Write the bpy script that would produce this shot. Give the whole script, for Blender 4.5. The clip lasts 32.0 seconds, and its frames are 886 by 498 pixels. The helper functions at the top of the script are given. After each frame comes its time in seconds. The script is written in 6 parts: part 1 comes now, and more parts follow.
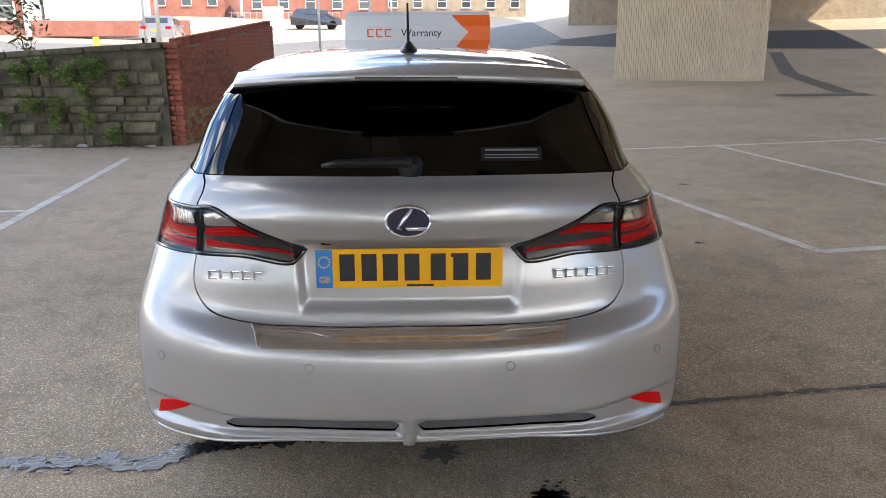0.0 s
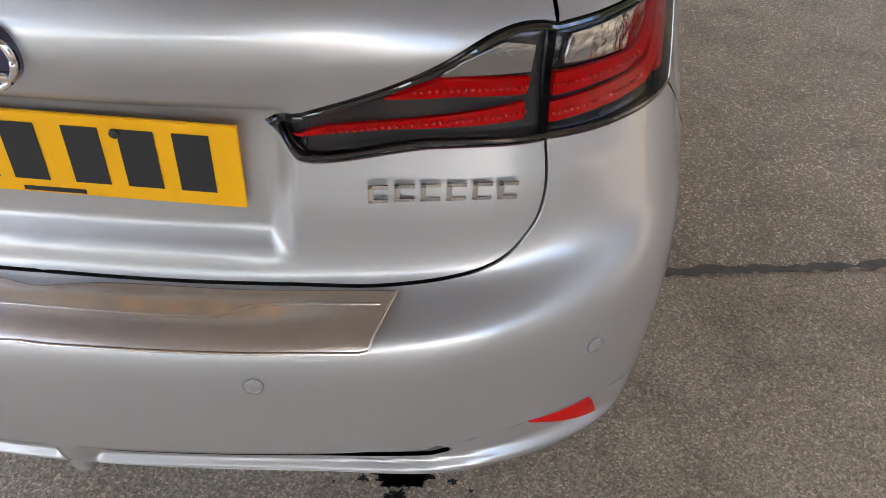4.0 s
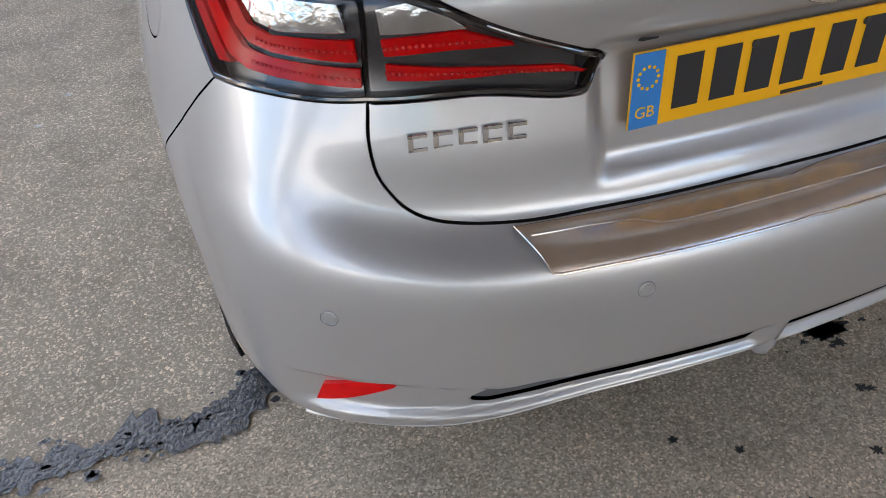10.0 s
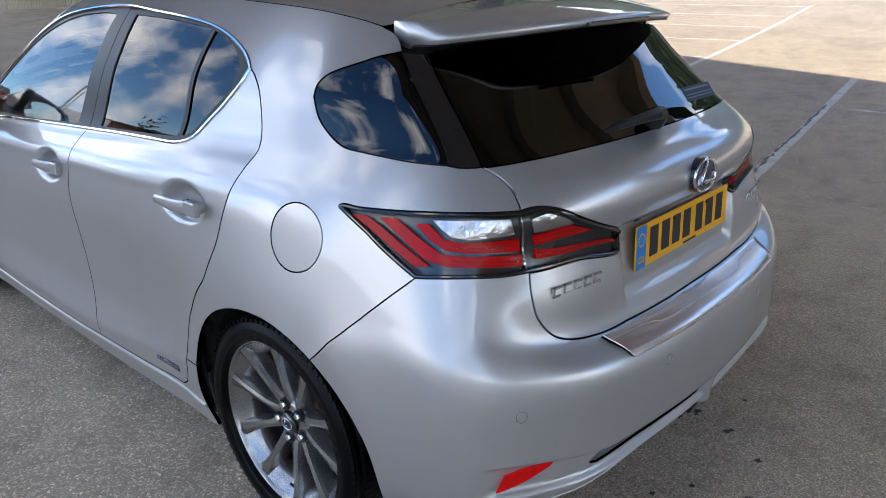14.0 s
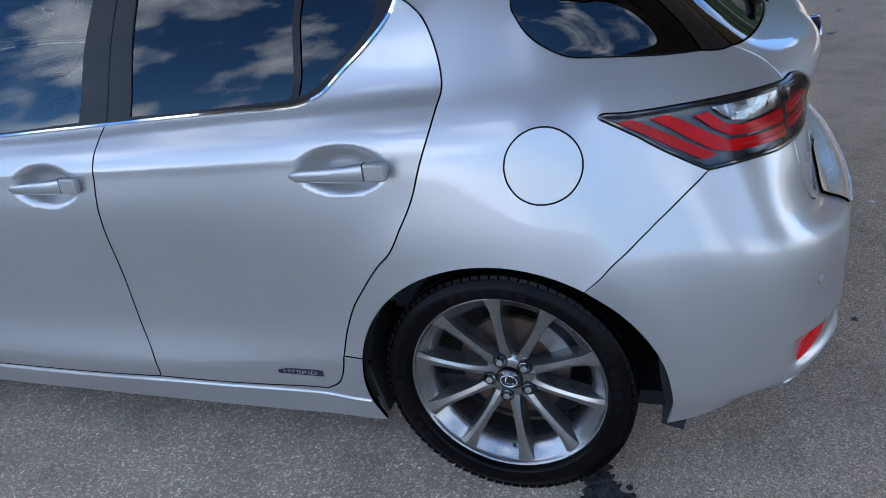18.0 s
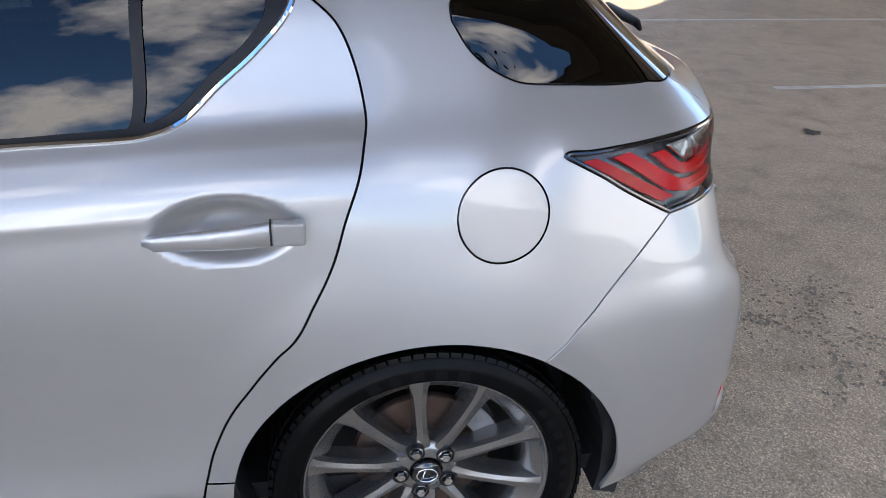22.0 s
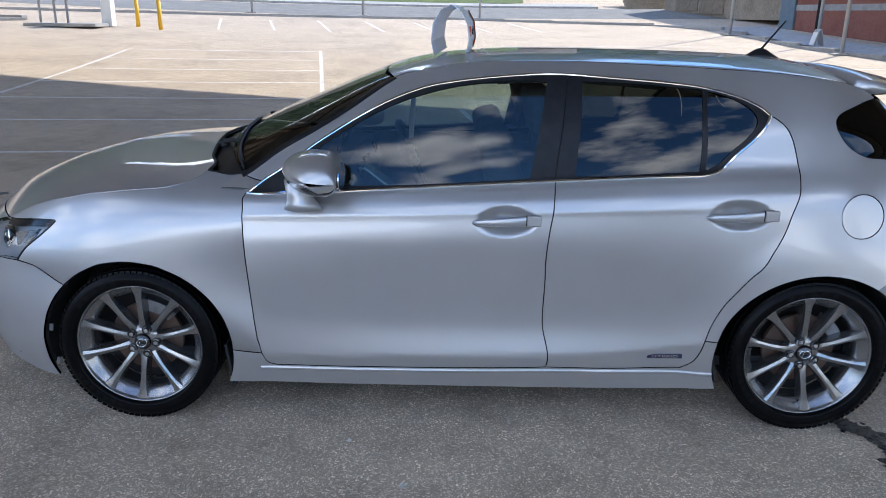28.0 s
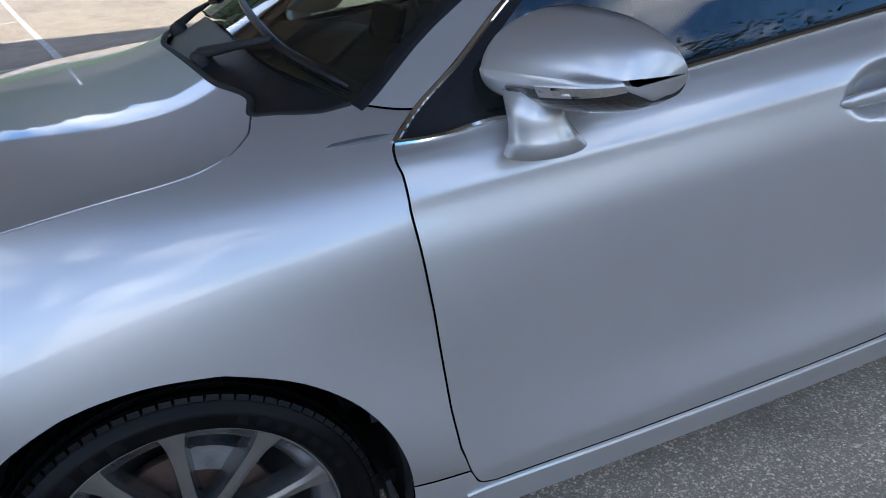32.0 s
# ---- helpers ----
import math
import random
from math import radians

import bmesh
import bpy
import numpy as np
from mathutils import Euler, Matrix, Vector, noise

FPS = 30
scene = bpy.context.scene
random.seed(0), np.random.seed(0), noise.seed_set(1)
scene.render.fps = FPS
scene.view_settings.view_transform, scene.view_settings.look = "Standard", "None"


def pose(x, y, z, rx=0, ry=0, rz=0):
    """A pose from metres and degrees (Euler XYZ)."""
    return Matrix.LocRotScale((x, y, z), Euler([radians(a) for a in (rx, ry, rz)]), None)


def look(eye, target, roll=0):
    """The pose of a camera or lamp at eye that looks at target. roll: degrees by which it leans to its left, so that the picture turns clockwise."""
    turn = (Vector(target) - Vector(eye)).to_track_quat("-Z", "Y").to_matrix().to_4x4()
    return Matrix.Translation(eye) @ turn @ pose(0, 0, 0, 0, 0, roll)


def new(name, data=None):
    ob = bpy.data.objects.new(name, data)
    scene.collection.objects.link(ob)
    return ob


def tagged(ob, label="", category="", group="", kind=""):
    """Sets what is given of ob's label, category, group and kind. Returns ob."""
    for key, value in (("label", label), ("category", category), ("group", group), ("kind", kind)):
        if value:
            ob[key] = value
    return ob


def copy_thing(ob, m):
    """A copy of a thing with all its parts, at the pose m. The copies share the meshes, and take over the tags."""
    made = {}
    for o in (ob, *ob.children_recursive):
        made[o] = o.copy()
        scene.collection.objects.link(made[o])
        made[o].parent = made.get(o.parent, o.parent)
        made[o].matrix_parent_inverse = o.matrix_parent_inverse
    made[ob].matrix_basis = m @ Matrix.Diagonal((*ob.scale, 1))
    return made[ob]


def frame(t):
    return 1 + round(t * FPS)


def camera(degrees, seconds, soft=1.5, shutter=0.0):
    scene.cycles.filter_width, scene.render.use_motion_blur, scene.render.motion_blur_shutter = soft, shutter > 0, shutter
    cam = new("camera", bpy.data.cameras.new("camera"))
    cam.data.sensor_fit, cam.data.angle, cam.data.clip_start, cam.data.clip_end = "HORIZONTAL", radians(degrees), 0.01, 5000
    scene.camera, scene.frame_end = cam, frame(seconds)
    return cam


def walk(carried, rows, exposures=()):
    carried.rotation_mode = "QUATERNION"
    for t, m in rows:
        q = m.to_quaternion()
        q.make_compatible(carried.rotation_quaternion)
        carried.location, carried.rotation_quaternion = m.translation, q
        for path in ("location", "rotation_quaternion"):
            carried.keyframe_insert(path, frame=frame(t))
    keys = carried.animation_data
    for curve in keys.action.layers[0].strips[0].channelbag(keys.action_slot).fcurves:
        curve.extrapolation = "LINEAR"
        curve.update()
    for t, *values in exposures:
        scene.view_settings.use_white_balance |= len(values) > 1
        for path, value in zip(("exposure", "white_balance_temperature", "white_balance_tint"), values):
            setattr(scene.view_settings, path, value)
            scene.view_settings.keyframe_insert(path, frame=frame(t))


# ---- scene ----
cam = camera(60.6, 32.0, soft=0.62)
PATH = [
    (0, (0.046, -1.898, 1.394), (0.097, 0.038, 0.894), -0.2),
    (0.5, (-0.026, -1.852, 1.390), (0.042, 0.081, 0.879), 0.1),
    (1, (-0.056, -1.787, 1.392), (0.013, 0.131, 0.833), 0.1),
    (1.5, (-0.010, -1.676, 1.371), (0.052, 0.216, 0.726), 0.1),
    (2, (0.155, -1.455, 1.355), (0.206, 0.395, 0.596), 0.5),
    (2.5, (0.277, -1.187, 1.317), (0.290, 0.610, 0.439), 1.0),
    (3, (0.388, -0.907, 1.293), (0.373, 0.834, 0.308), 1.8),
    (3.5, (0.518, -0.606, 1.355), (0.492, 0.951, 0.100), 4.0),
    (5.5, (0.518, -0.536, 1.223), (0.448, 0.914, -0.153), 0.8),
    (6, (0.330, -0.579, 1.232), (0.297, 0.858, -0.160), 0.9),
    (6.5, (0.208, -0.603, 1.238), (0.214, 0.847, -0.139), 1.2),
    (7, (0.134, -0.660, 1.263), (0.161, 0.809, -0.094), 1.1),
    (7.5, (0.021, -0.745, 1.281), (0.063, 0.750, -0.048), 0.8),
    (8, (-0.100, -0.729, 1.301), (-0.034, 0.781, -0.009), 0.1),
    (8.5, (-0.317, -0.660, 1.271), (-0.193, 0.867, -0.015), -0.7),
    (9, (-0.485, -0.684, 1.259), (-0.257, 0.856, 0.004), -1.8),
    (9.5, (-0.651, -0.721, 1.293), (-0.305, 0.793, 0.034), -2.5),
    (10, (-0.789, -0.653, 1.290), (-0.297, 0.838, 0.052), -2.9),
    (10.5, (-0.911, -0.587, 1.294), (-0.263, 0.887, 0.105), -3.2),
    (11, (-0.983, -0.597, 1.333), (-0.185, 0.853, 0.211), -3.2),
    (11.5, (-1.105, -0.620, 1.399), (-0.144, 0.804, 0.376), -2.8),
    (12, (-1.198, -0.541, 1.448), (-0.080, 0.843, 0.534), -2.1),
    (12.5, (-1.286, -0.471, 1.485), (-0.043, 0.872, 0.680), -1.4),
    (13, (-1.399, -0.501, 1.492), (-0.077, 0.804, 0.751), -1.0),
    (13.5, (-1.596, -0.624, 1.459), (-0.229, 0.656, 0.756), -0.7),
    (14, (-1.820, -0.675, 1.453), (-0.438, 0.594, 0.760), -0.7),
    (14.5, (-2.060, -0.691, 1.459), (-0.665, 0.574, 0.784), -0.9),
    (15, (-2.268, -0.765, 1.464), (-0.857, 0.491, 0.805), -1.2),
    (15.5, (-2.406, -0.786, 1.494), (-0.974, 0.459, 0.864), -2.3),
    (17.5, (-2.457, 0.122, 1.426), (-0.750, 0.910, 0.742), -6.3),
    (18, (-2.312, 0.381, 1.404), (-0.613, 1.025, 0.568), -7.4),
    (18.5, (-2.118, 0.668, 1.295), (-0.431, 1.057, 0.295), -5.5),
    (19, (-1.948, 0.850, 1.181), (-0.323, 1.014, 0.028), -2.4),
    (19.5, (-1.744, 0.915, 1.108), (-0.238, 0.843, -0.205), 2.5),
    (20, (-1.556, 0.923, 1.002), (-0.144, 0.700, -0.397), 6.4),
    (20.5, (-1.559, 0.972, 1.021), (-0.155, 0.685, -0.373), 7.2),
    (21, (-1.703, 1.053, 1.117), (-0.198, 0.729, -0.160), 5.6),
    (21.5, (-1.820, 1.048, 1.223), (-0.154, 0.716, 0.168), 2.9),
    (22, (-1.982, 0.999, 1.370), (-0.201, 0.695, 0.515), 1.6),
    (22.5, (-2.141, 0.936, 1.398), (-0.272, 0.802, 0.703), -0.2),
    (23, (-2.357, 1.058, 1.405), (-0.477, 0.917, 0.737), -0.1),
    (23.5, (-2.559, 1.097, 1.433), (-0.668, 1.022, 0.784), -0.2),
    (24, (-2.763, 1.112, 1.472), (-0.870, 1.084, 0.828), -0.3),
    (24.5, (-2.871, 1.156, 1.502), (-0.969, 1.187, 0.880), -0.2),
    (25, (-2.970, 1.306, 1.496), (-1.058, 1.392, 0.913), -0.3),
    (25.5, (-3.092, 1.457, 1.516), (-1.176, 1.537, 0.948), -0.4),
    (27.5, (-3.491, 2.070, 1.553), (-1.576, 2.087, 0.976), 0.6),
    (28, (-3.544, 2.214, 1.566), (-1.635, 2.232, 0.973), 0.8),
    (28.5, (-3.460, 2.398, 1.550), (-1.560, 2.438, 0.928), 0.8),
    (29, (-3.336, 2.487, 1.502), (-1.445, 2.569, 0.857), 0.6),
    (29.5, (-3.114, 2.607, 1.480), (-1.235, 2.710, 0.803), 0.1),
    (30, (-2.930, 2.806, 1.406), (-1.049, 2.900, 0.731), -1.0),
    (30.5, (-2.697, 2.948, 1.375), (-0.819, 2.963, 0.690), -3.2),
    (31, (-2.363, 2.994, 1.310), (-0.497, 2.888, 0.598), -5.8),
    (31.5, (-2.119, 3.125, 1.254), (-0.290, 2.760, 0.531), -7.1),
    (32, (-1.895, 3.314, 1.258), (-0.184, 2.701, 0.423), -6.4),
]
walk(cam, [(t, look(eye, target, roll)) for t, eye, target, roll in PATH],
     [(0, 2.00, 7450, 13), (2.8, 2.45, 7450, 13), (6, 2.42, 7400, 13), (9, 2.16, 7450, 13), (13, 1.66, 6750, 12), (18, 1.48, 5800, 10), (19, 1.64, 6150, 11), (20, 2.34, 7300, 14), (20.8, 2.28, 7300, 14), (22, 1.90, 7000, 14), (23.2, 1.50, 6200, 11), (25, 1.47, 6100, 11), (28, 1.42, 6050, 11), (32, 1.45, 5950, 10)])

# ---- light ----
world = bpy.data.worlds.new("world")
scene.world = world
world.use_nodes = True
wt = world.node_tree
sky = wt.nodes.new("ShaderNodeTexSky")
sky.sky_type, sky.sun_disc = "NISHITA", False
sky.sun_elevation, sky.sun_rotation = radians(44), radians(133)
sky.air_density, sky.dust_density, sky.ozone_density = 1.0, 0.2, 5.5
coords = wt.nodes.new("ShaderNodeTexCoord")
stretch = wt.nodes.new("ShaderNodeMapping")
stretch.inputs["Scale"].default_value = (1.0, 1.0, 1.25)
stretch.inputs["Location"].default_value = (1.3, .5, 0)
clouds = wt.nodes.new("ShaderNodeTexNoise")
clouds.inputs["Scale"].default_value, clouds.inputs["Detail"].default_value, clouds.inputs["Roughness"].default_value = 4.2, 9, 0.54
cover = wt.nodes.new("ShaderNodeValToRGB")
cover.color_ramp.elements[0].position, cover.color_ramp.elements[1].position = 0.49, 0.65
white = wt.nodes.new("ShaderNodeMixRGB")
white.inputs[2].default_value = (10.2, 10.3, 10.5, 1)
wt.links.new(coords.outputs["Generated"], stretch.inputs[0])
wt.links.new(stretch.outputs[0], clouds.inputs["Vector"])
# heaps of cloud low down, clearer sky overhead
height = wt.nodes.new("ShaderNodeSeparateXYZ")
lower = wt.nodes.new("ShaderNodeMath")
lower.operation = "MULTIPLY_ADD"
lower.inputs[1].default_value, lower.inputs[2].default_value = -.13, .070
heap = wt.nodes.new("ShaderNodeMath")
wt.links.new(coords.outputs["Generated"], height.inputs[0])
wt.links.new(height.outputs[2], lower.inputs[0])
wt.links.new(lower.outputs[0], heap.inputs[0])
wt.links.new(clouds.outputs[0], heap.inputs[1])
wt.links.new(heap.outputs[0], cover.inputs[0])
wt.links.new(cover.outputs[0], white.inputs[0])
deep = wt.nodes.new("ShaderNodeHueSaturation")
deep.inputs["Saturation"].default_value = 1.12
wt.links.new(sky.outputs[0], deep.inputs["Color"])
wt.links.new(deep.outputs[0], white.inputs[1])
wt.links.new(white.outputs[0], wt.nodes["Background"].inputs[0])
wt.nodes["Background"].inputs[1].default_value = 0.15

sun = new("sun", bpy.data.lights.new("sun", "SUN"))
sun.data.energy, sun.data.angle, sun.data.color = 2.3, radians(0.53), (1.0, 0.92, 0.78)
sun.matrix_world = look((7.3, -6.9, 9.7), (0, 0, 0))


# ---- materials ----
def material(name, dark, light=None, rough=0.5, metal=0.0, scale=8.0, bump=0.0, bump_scale=60.0, coat=0.0, spread=0.12, fine=0.0, spec=0.5, flicker=0.0):
    m = bpy.data.materials.new(name)
    m.use_nodes = True
    nt = m.node_tree
    b = nt.nodes["Principled BSDF"]
    b.inputs["Roughness"].default_value, b.inputs["Metallic"].default_value = rough, metal
    b.inputs["Coat Weight"].default_value, b.inputs["Coat Roughness"].default_value = coat, 0.03
    b.inputs["Specular IOR Level"].default_value = spec
    light = light or tuple(min(1, c * (1 + spread)) for c in dark)
    tc = nt.nodes.new("ShaderNodeTexCoord")
    n1 = nt.nodes.new("ShaderNodeTexNoise")
    n1.inputs["Scale"].default_value, n1.inputs["Detail"].default_value, n1.inputs["Roughness"].default_value = scale, 8, 0.62
    ramp = nt.nodes.new("ShaderNodeValToRGB")
    ramp.color_ramp.elements[0].position, ramp.color_ramp.elements[1].position = 0.32, 0.7
    ramp.color_ramp.elements[0].color, ramp.color_ramp.elements[1].color = (*dark, 1), (*light, 1)
    nt.links.new(tc.outputs["Object"], n1.inputs["Vector"])
    nt.links.new(n1.outputs[0], ramp.inputs[0])
    out = ramp.outputs[0]
    if fine:
        n2 = nt.nodes.new("ShaderNodeTexNoise")
        n2.inputs["Scale"].default_value, n2.inputs["Detail"].default_value = bump_scale, 4
        r2 = nt.nodes.new("ShaderNodeMapRange")
        r2.inputs[1].default_value, r2.inputs[2].default_value, r2.inputs[3].default_value, r2.inputs[4].default_value = 0.3, 0.7, 1 - fine, 1 + fine
        nt.links.new(tc.outputs["Object"], n2.inputs["Vector"])
        nt.links.new(n2.outputs[0], r2.inputs[0])
        mul = nt.nodes.new("ShaderNodeVectorMath")
        mul.operation = "SCALE"
        nt.links.new(out, mul.inputs[0])
        nt.links.new(r2.outputs[0], mul.inputs["Scale"])
        out = mul.outputs[0]
    if flicker:
        info = nt.nodes.new("ShaderNodeObjectInfo")
        r3 = nt.nodes.new("ShaderNodeMapRange")
        r3.inputs[3].default_value, r3.inputs[4].default_value = 1 - flicker, 1 + flicker
        nt.links.new(info.outputs["Random"], r3.inputs[0])
        mul = nt.nodes.new("ShaderNodeVectorMath")
        mul.operation = "SCALE"
        nt.links.new(out, mul.inputs[0])
        nt.links.new(r3.outputs[0], mul.inputs["Scale"])
        out = mul.outputs[0]
    nt.links.new(out, b.inputs["Base Color"])
    if bump:
        n3 = nt.nodes.new("ShaderNodeTexNoise")
        n3.inputs["Scale"].default_value, n3.inputs["Detail"].default_value = bump_scale, 6
        bp = nt.nodes.new("ShaderNodeBump")
        bp.inputs["Strength"].default_value, bp.inputs["Distance"].default_value = bump, 0.01
        nt.links.new(tc.outputs["Object"], n3.inputs["Vector"])
        nt.links.new(n3.outputs[0], bp.inputs["Height"])
        nt.links.new(bp.outputs[0], b.inputs["Normal"])
    return m


def pane(name, tint, ior=1.5, gloss_rough=0.0):
    """Glass: what lies behind shows through its tint, and it mirrors more at a flat angle."""
    m = bpy.data.materials.new(name)
    m.use_nodes = True
    nt = m.node_tree
    nt.nodes.clear()
    outp, mix = nt.nodes.new("ShaderNodeOutputMaterial"), nt.nodes.new("ShaderNodeMixShader")
    clear, gloss, fr = nt.nodes.new("ShaderNodeBsdfTransparent"), nt.nodes.new("ShaderNodeBsdfGlossy"), nt.nodes.new("ShaderNodeFresnel")
    clear.inputs[0].default_value = (*tint, 1)
    gloss.inputs["Roughness"].default_value = gloss_rough
    fr.inputs[0].default_value = ior
    nt.links.new(fr.outputs[0], mix.inputs[0])
    nt.links.new(clear.outputs[0], mix.inputs[1])
    nt.links.new(gloss.outputs[0], mix.inputs[2])
    nt.links.new(mix.outputs[0], outp.inputs[0])
    return m


SILVER = material("silver_paint", (.435, .428, .42), (.465, .458, .45), rough=.39, metal=.66, scale=3, coat=1.0, fine=.05, bump_scale=900)
BRONZE = material("brushed_sill", (.66, .58, .515), (.73, .65, .58), rough=.24, metal=.9, scale=20)
BLACK_GLOSS = material("black_gloss", (.006, .006, .007), rough=.08, coat=1.0)
BLACK_TRIM = material("black_trim", (.008, .008, .009), (.014, .014, .015), rough=.36, scale=30, spec=.22)
BLACK_MATT = material("black_plastic", (.007, .007, .0075), (.013, .013, .013), rough=.75, scale=12, bump=.15, bump_scale=300)
RUBBER = material("tyre_rubber", (.0015, .0015, .0018), (.004, .004, .0042), rough=.36, scale=14, bump=.04, bump_scale=250, spec=.10)
RUBBER_MARK = material("tyre_lettering", (.0042, .0042, .0046), rough=.5, spec=.12)
ALLOY = material("alloy", (.285, .28, .275), (.33, .325, .32), rough=.27, metal=.92, scale=6, coat=.25)
CHROME = material("chrome", (.75, .75, .76), rough=.06, metal=1.0)
RUST = material("brake_disc", (.10, .048, .026), (.16, .12, .10), rough=.5, metal=.55, scale=9)
GREY_IRON = material("brake_iron", (.16, .16, .16), (.30, .30, .30), rough=.4, metal=.6, scale=30)
GLASS = pane("clear_glass", (.50, .60, .58), 1.75)
PRIVACY = pane("privacy_glass", (.010, .012, .015), 1.62)
REAR_DOOR_GLASS = pane("tinted_door_glass", (.13, .155, .145), 1.62)
SCREEN = pane("windscreen_glass", (.60, .68, .62), 1.9)
SMOKE = pane("smoked_lens", (.80, .80, .80), 1.2)
CLEAR = pane("clear_lens", (.92, .93, .93), 1.45)
LAMP_RED = material("lamp_red", (.56, .002, .003), (.70, .004, .005), rough=.3, scale=60, spec=.2)
LAMP_RED_DOT = material("lamp_red_ribbed", (.62, .001, .002), (.85, .003, .004), rough=.25, scale=60, spec=.2)
LED_RED = material("lamp_bead", (.80, .02, .02), rough=.12, coat=1.0)
LAMP_CHROME = material("lamp_reflector", (.55, .555, .56), (.72, .73, .74), rough=.08, metal=1.0, scale=30, bump=.55, bump_scale=26)
LAMP_BASE = material("lamp_housing", (.085, .086, .088), (.13, .13, .134), rough=.2, metal=.7, scale=10)
PLATE_YELLOW = material("plate_yellow", (.82, .385, .005), (.86, .42, .008), rough=.3, scale=4)
PLATE_BLUE = material("plate_blue", (.012, .17, .46), rough=.35)
INK = material("black_ink", (.012, .012, .014), rough=.5)
NAVY = material("badge_navy", (.010, .011, .04), rough=.1, coat=1.0)
GREY_CLOTH = material("seat_grey", (.045, .045, .047), (.075, .075, .078), rough=.85, scale=30)
CREAM_TRIM = material("interior_light", (.34, .34, .32), (.40, .40, .38), rough=.7, scale=8)
DARK_TRIM = material("interior_dark", (.07, .073, .078), (.115, .117, .122), rough=.55, scale=12)
SIGN_WHITE = material("sign_white", (.80, .81, .82), (.86, .87, .88), rough=.45, scale=3)
SIGN_ORANGE = material("sign_orange", (.80, .12, .015), (.86, .15, .02), rough=.45, scale=3)
PAPER = material("paper", (.75, .76, .74), rough=.8, scale=5)
LAMP_SATIN = material("lamp_satin", (.42, .43, .45), (.52, .53, .55), rough=.3, metal=.5, scale=10)
FAR_LENS = material("projector_glass", (.03, .035, .045), rough=.04, coat=1.0)
FADED_INK = material("sticker_grey", (.16, .16, .165), rough=.6, scale=5)
nt = SIGN_WHITE.node_tree
card_mix, card_thin = nt.nodes.new("ShaderNodeMixShader"), nt.nodes.new("ShaderNodeBsdfTranslucent")
card_thin.inputs[0].default_value, card_mix.inputs[0].default_value = (.86, .87, .90, 1), .45
nt.links.new(nt.nodes["Principled BSDF"].outputs[0], card_mix.inputs[1])
nt.links.new(card_thin.outputs[0], card_mix.inputs[2])
nt.links.new(card_mix.outputs[0], nt.nodes["Material Output"].inputs[0])


# ---- car body surface: rails run from the rear centre round the left side to the front centre ----
def rail(*pts):
    return [(-w, y, z) for w, y, z in pts]


RAILS = []
# underside edge
RAILS.append(rail((0, 0.101, 0.332), (0.3, 0.113, 0.333), (0.555, 0.149, 0.32), (0.737, 0.269, 0.3), (0.804, 0.453, 0.228), (0.82, 0.82, 0.18), (0.825, 1.35, 0.158), (0.83, 1.95, 0.155),
                  (0.83, 2.55, 0.155), (0.825, 3, 0.155), (0.82, 3.45, 0.155), (0.8, 3.8, 0.165), (0.63, 4.08, 0.2), (0.37, 4.22, 0.22), (0, 4.26, 0.22)))
# lower crease
RAILS.append(rail((0, 0.071, 0.355), (0.3, 0.085, 0.356), (0.57, 0.125, 0.338), (0.767, 0.24, 0.335), (0.838, 0.468, 0.313), (0.855, 0.82, 0.295), (0.852, 1.35, 0.3), (0.868, 1.9, 0.278),
                  (0.863, 2.5, 0.28), (0.853, 2.95, 0.292), (0.853, 3.45, 0.3), (0.838, 3.78, 0.3), (0.67, 4.08, 0.29), (0.4, 4.26, 0.28), (0, 4.3, 0.28)))
# mid height
RAILS.append(rail((0, 0.054, 0.5), (0.3, 0.071, 0.5), (0.571, 0.12, 0.5), (0.78, 0.236, 0.5), (0.855, 0.483, 0.5), (0.872, 0.82, 0.5), (0.852, 1.35, 0.46), (0.855, 1.95, 0.44),
                  (0.855, 2.5, 0.44), (0.857, 2.95, 0.46), (0.87, 3.45, 0.5), (0.825, 3.81, 0.46), (0.67, 4.09, 0.45), (0.4, 4.27, 0.45), (0, 4.31, 0.45)))
# bumper top
RAILS.append(rail((0, 0.075, 0.622), (0.3, 0.086, 0.622), (0.574, 0.133, 0.628), (0.776, 0.251, 0.65), (0.849, 0.493, 0.66), (0.878, 0.82, 0.66), (0.865, 1.35, 0.65), (0.868, 1.95, 0.65),
                  (0.868, 2.5, 0.65), (0.868, 2.95, 0.65), (0.868, 3.45, 0.65), (0.79, 3.83, 0.62), (0.66, 4.06, 0.58), (0.4, 4.24, 0.59), (0, 4.29, 0.59)))
# foot of the hatch
RAILS.append(rail((0, 0.146, 0.655), (0.3, 0.156, 0.657), (0.577, 0.188, 0.69), (0.755, 0.282, 0.74), (0.83, 0.5, 0.74), (0.868, 0.82, 0.74), (0.869, 1.35, 0.73), (0.876, 1.95, 0.73),
                  (0.873, 2.5, 0.72), (0.867, 2.95, 0.71), (0.862, 3.45, 0.7), (0.8, 3.8, 0.68), (0.65, 4.03, 0.67), (0.38, 4.21, 0.69), (0, 4.26, 0.69)))
# shoulder
RAILS.append(rail((0, 0.165, 0.76), (0.3, 0.174, 0.765), (0.579, 0.211, 0.79), (0.736, 0.311, 0.82), (0.811, 0.505, 0.81), (0.854, 0.81, 0.81), (0.868, 1.35, 0.8), (0.878, 1.95, 0.79),
                  (0.873, 2.5, 0.77), (0.862, 2.95, 0.76), (0.85, 3.45, 0.76), (0.795, 3.73, 0.76), (0.64, 3.97, 0.745), (0.38, 4.14, 0.76), (0, 4.2, 0.76)))
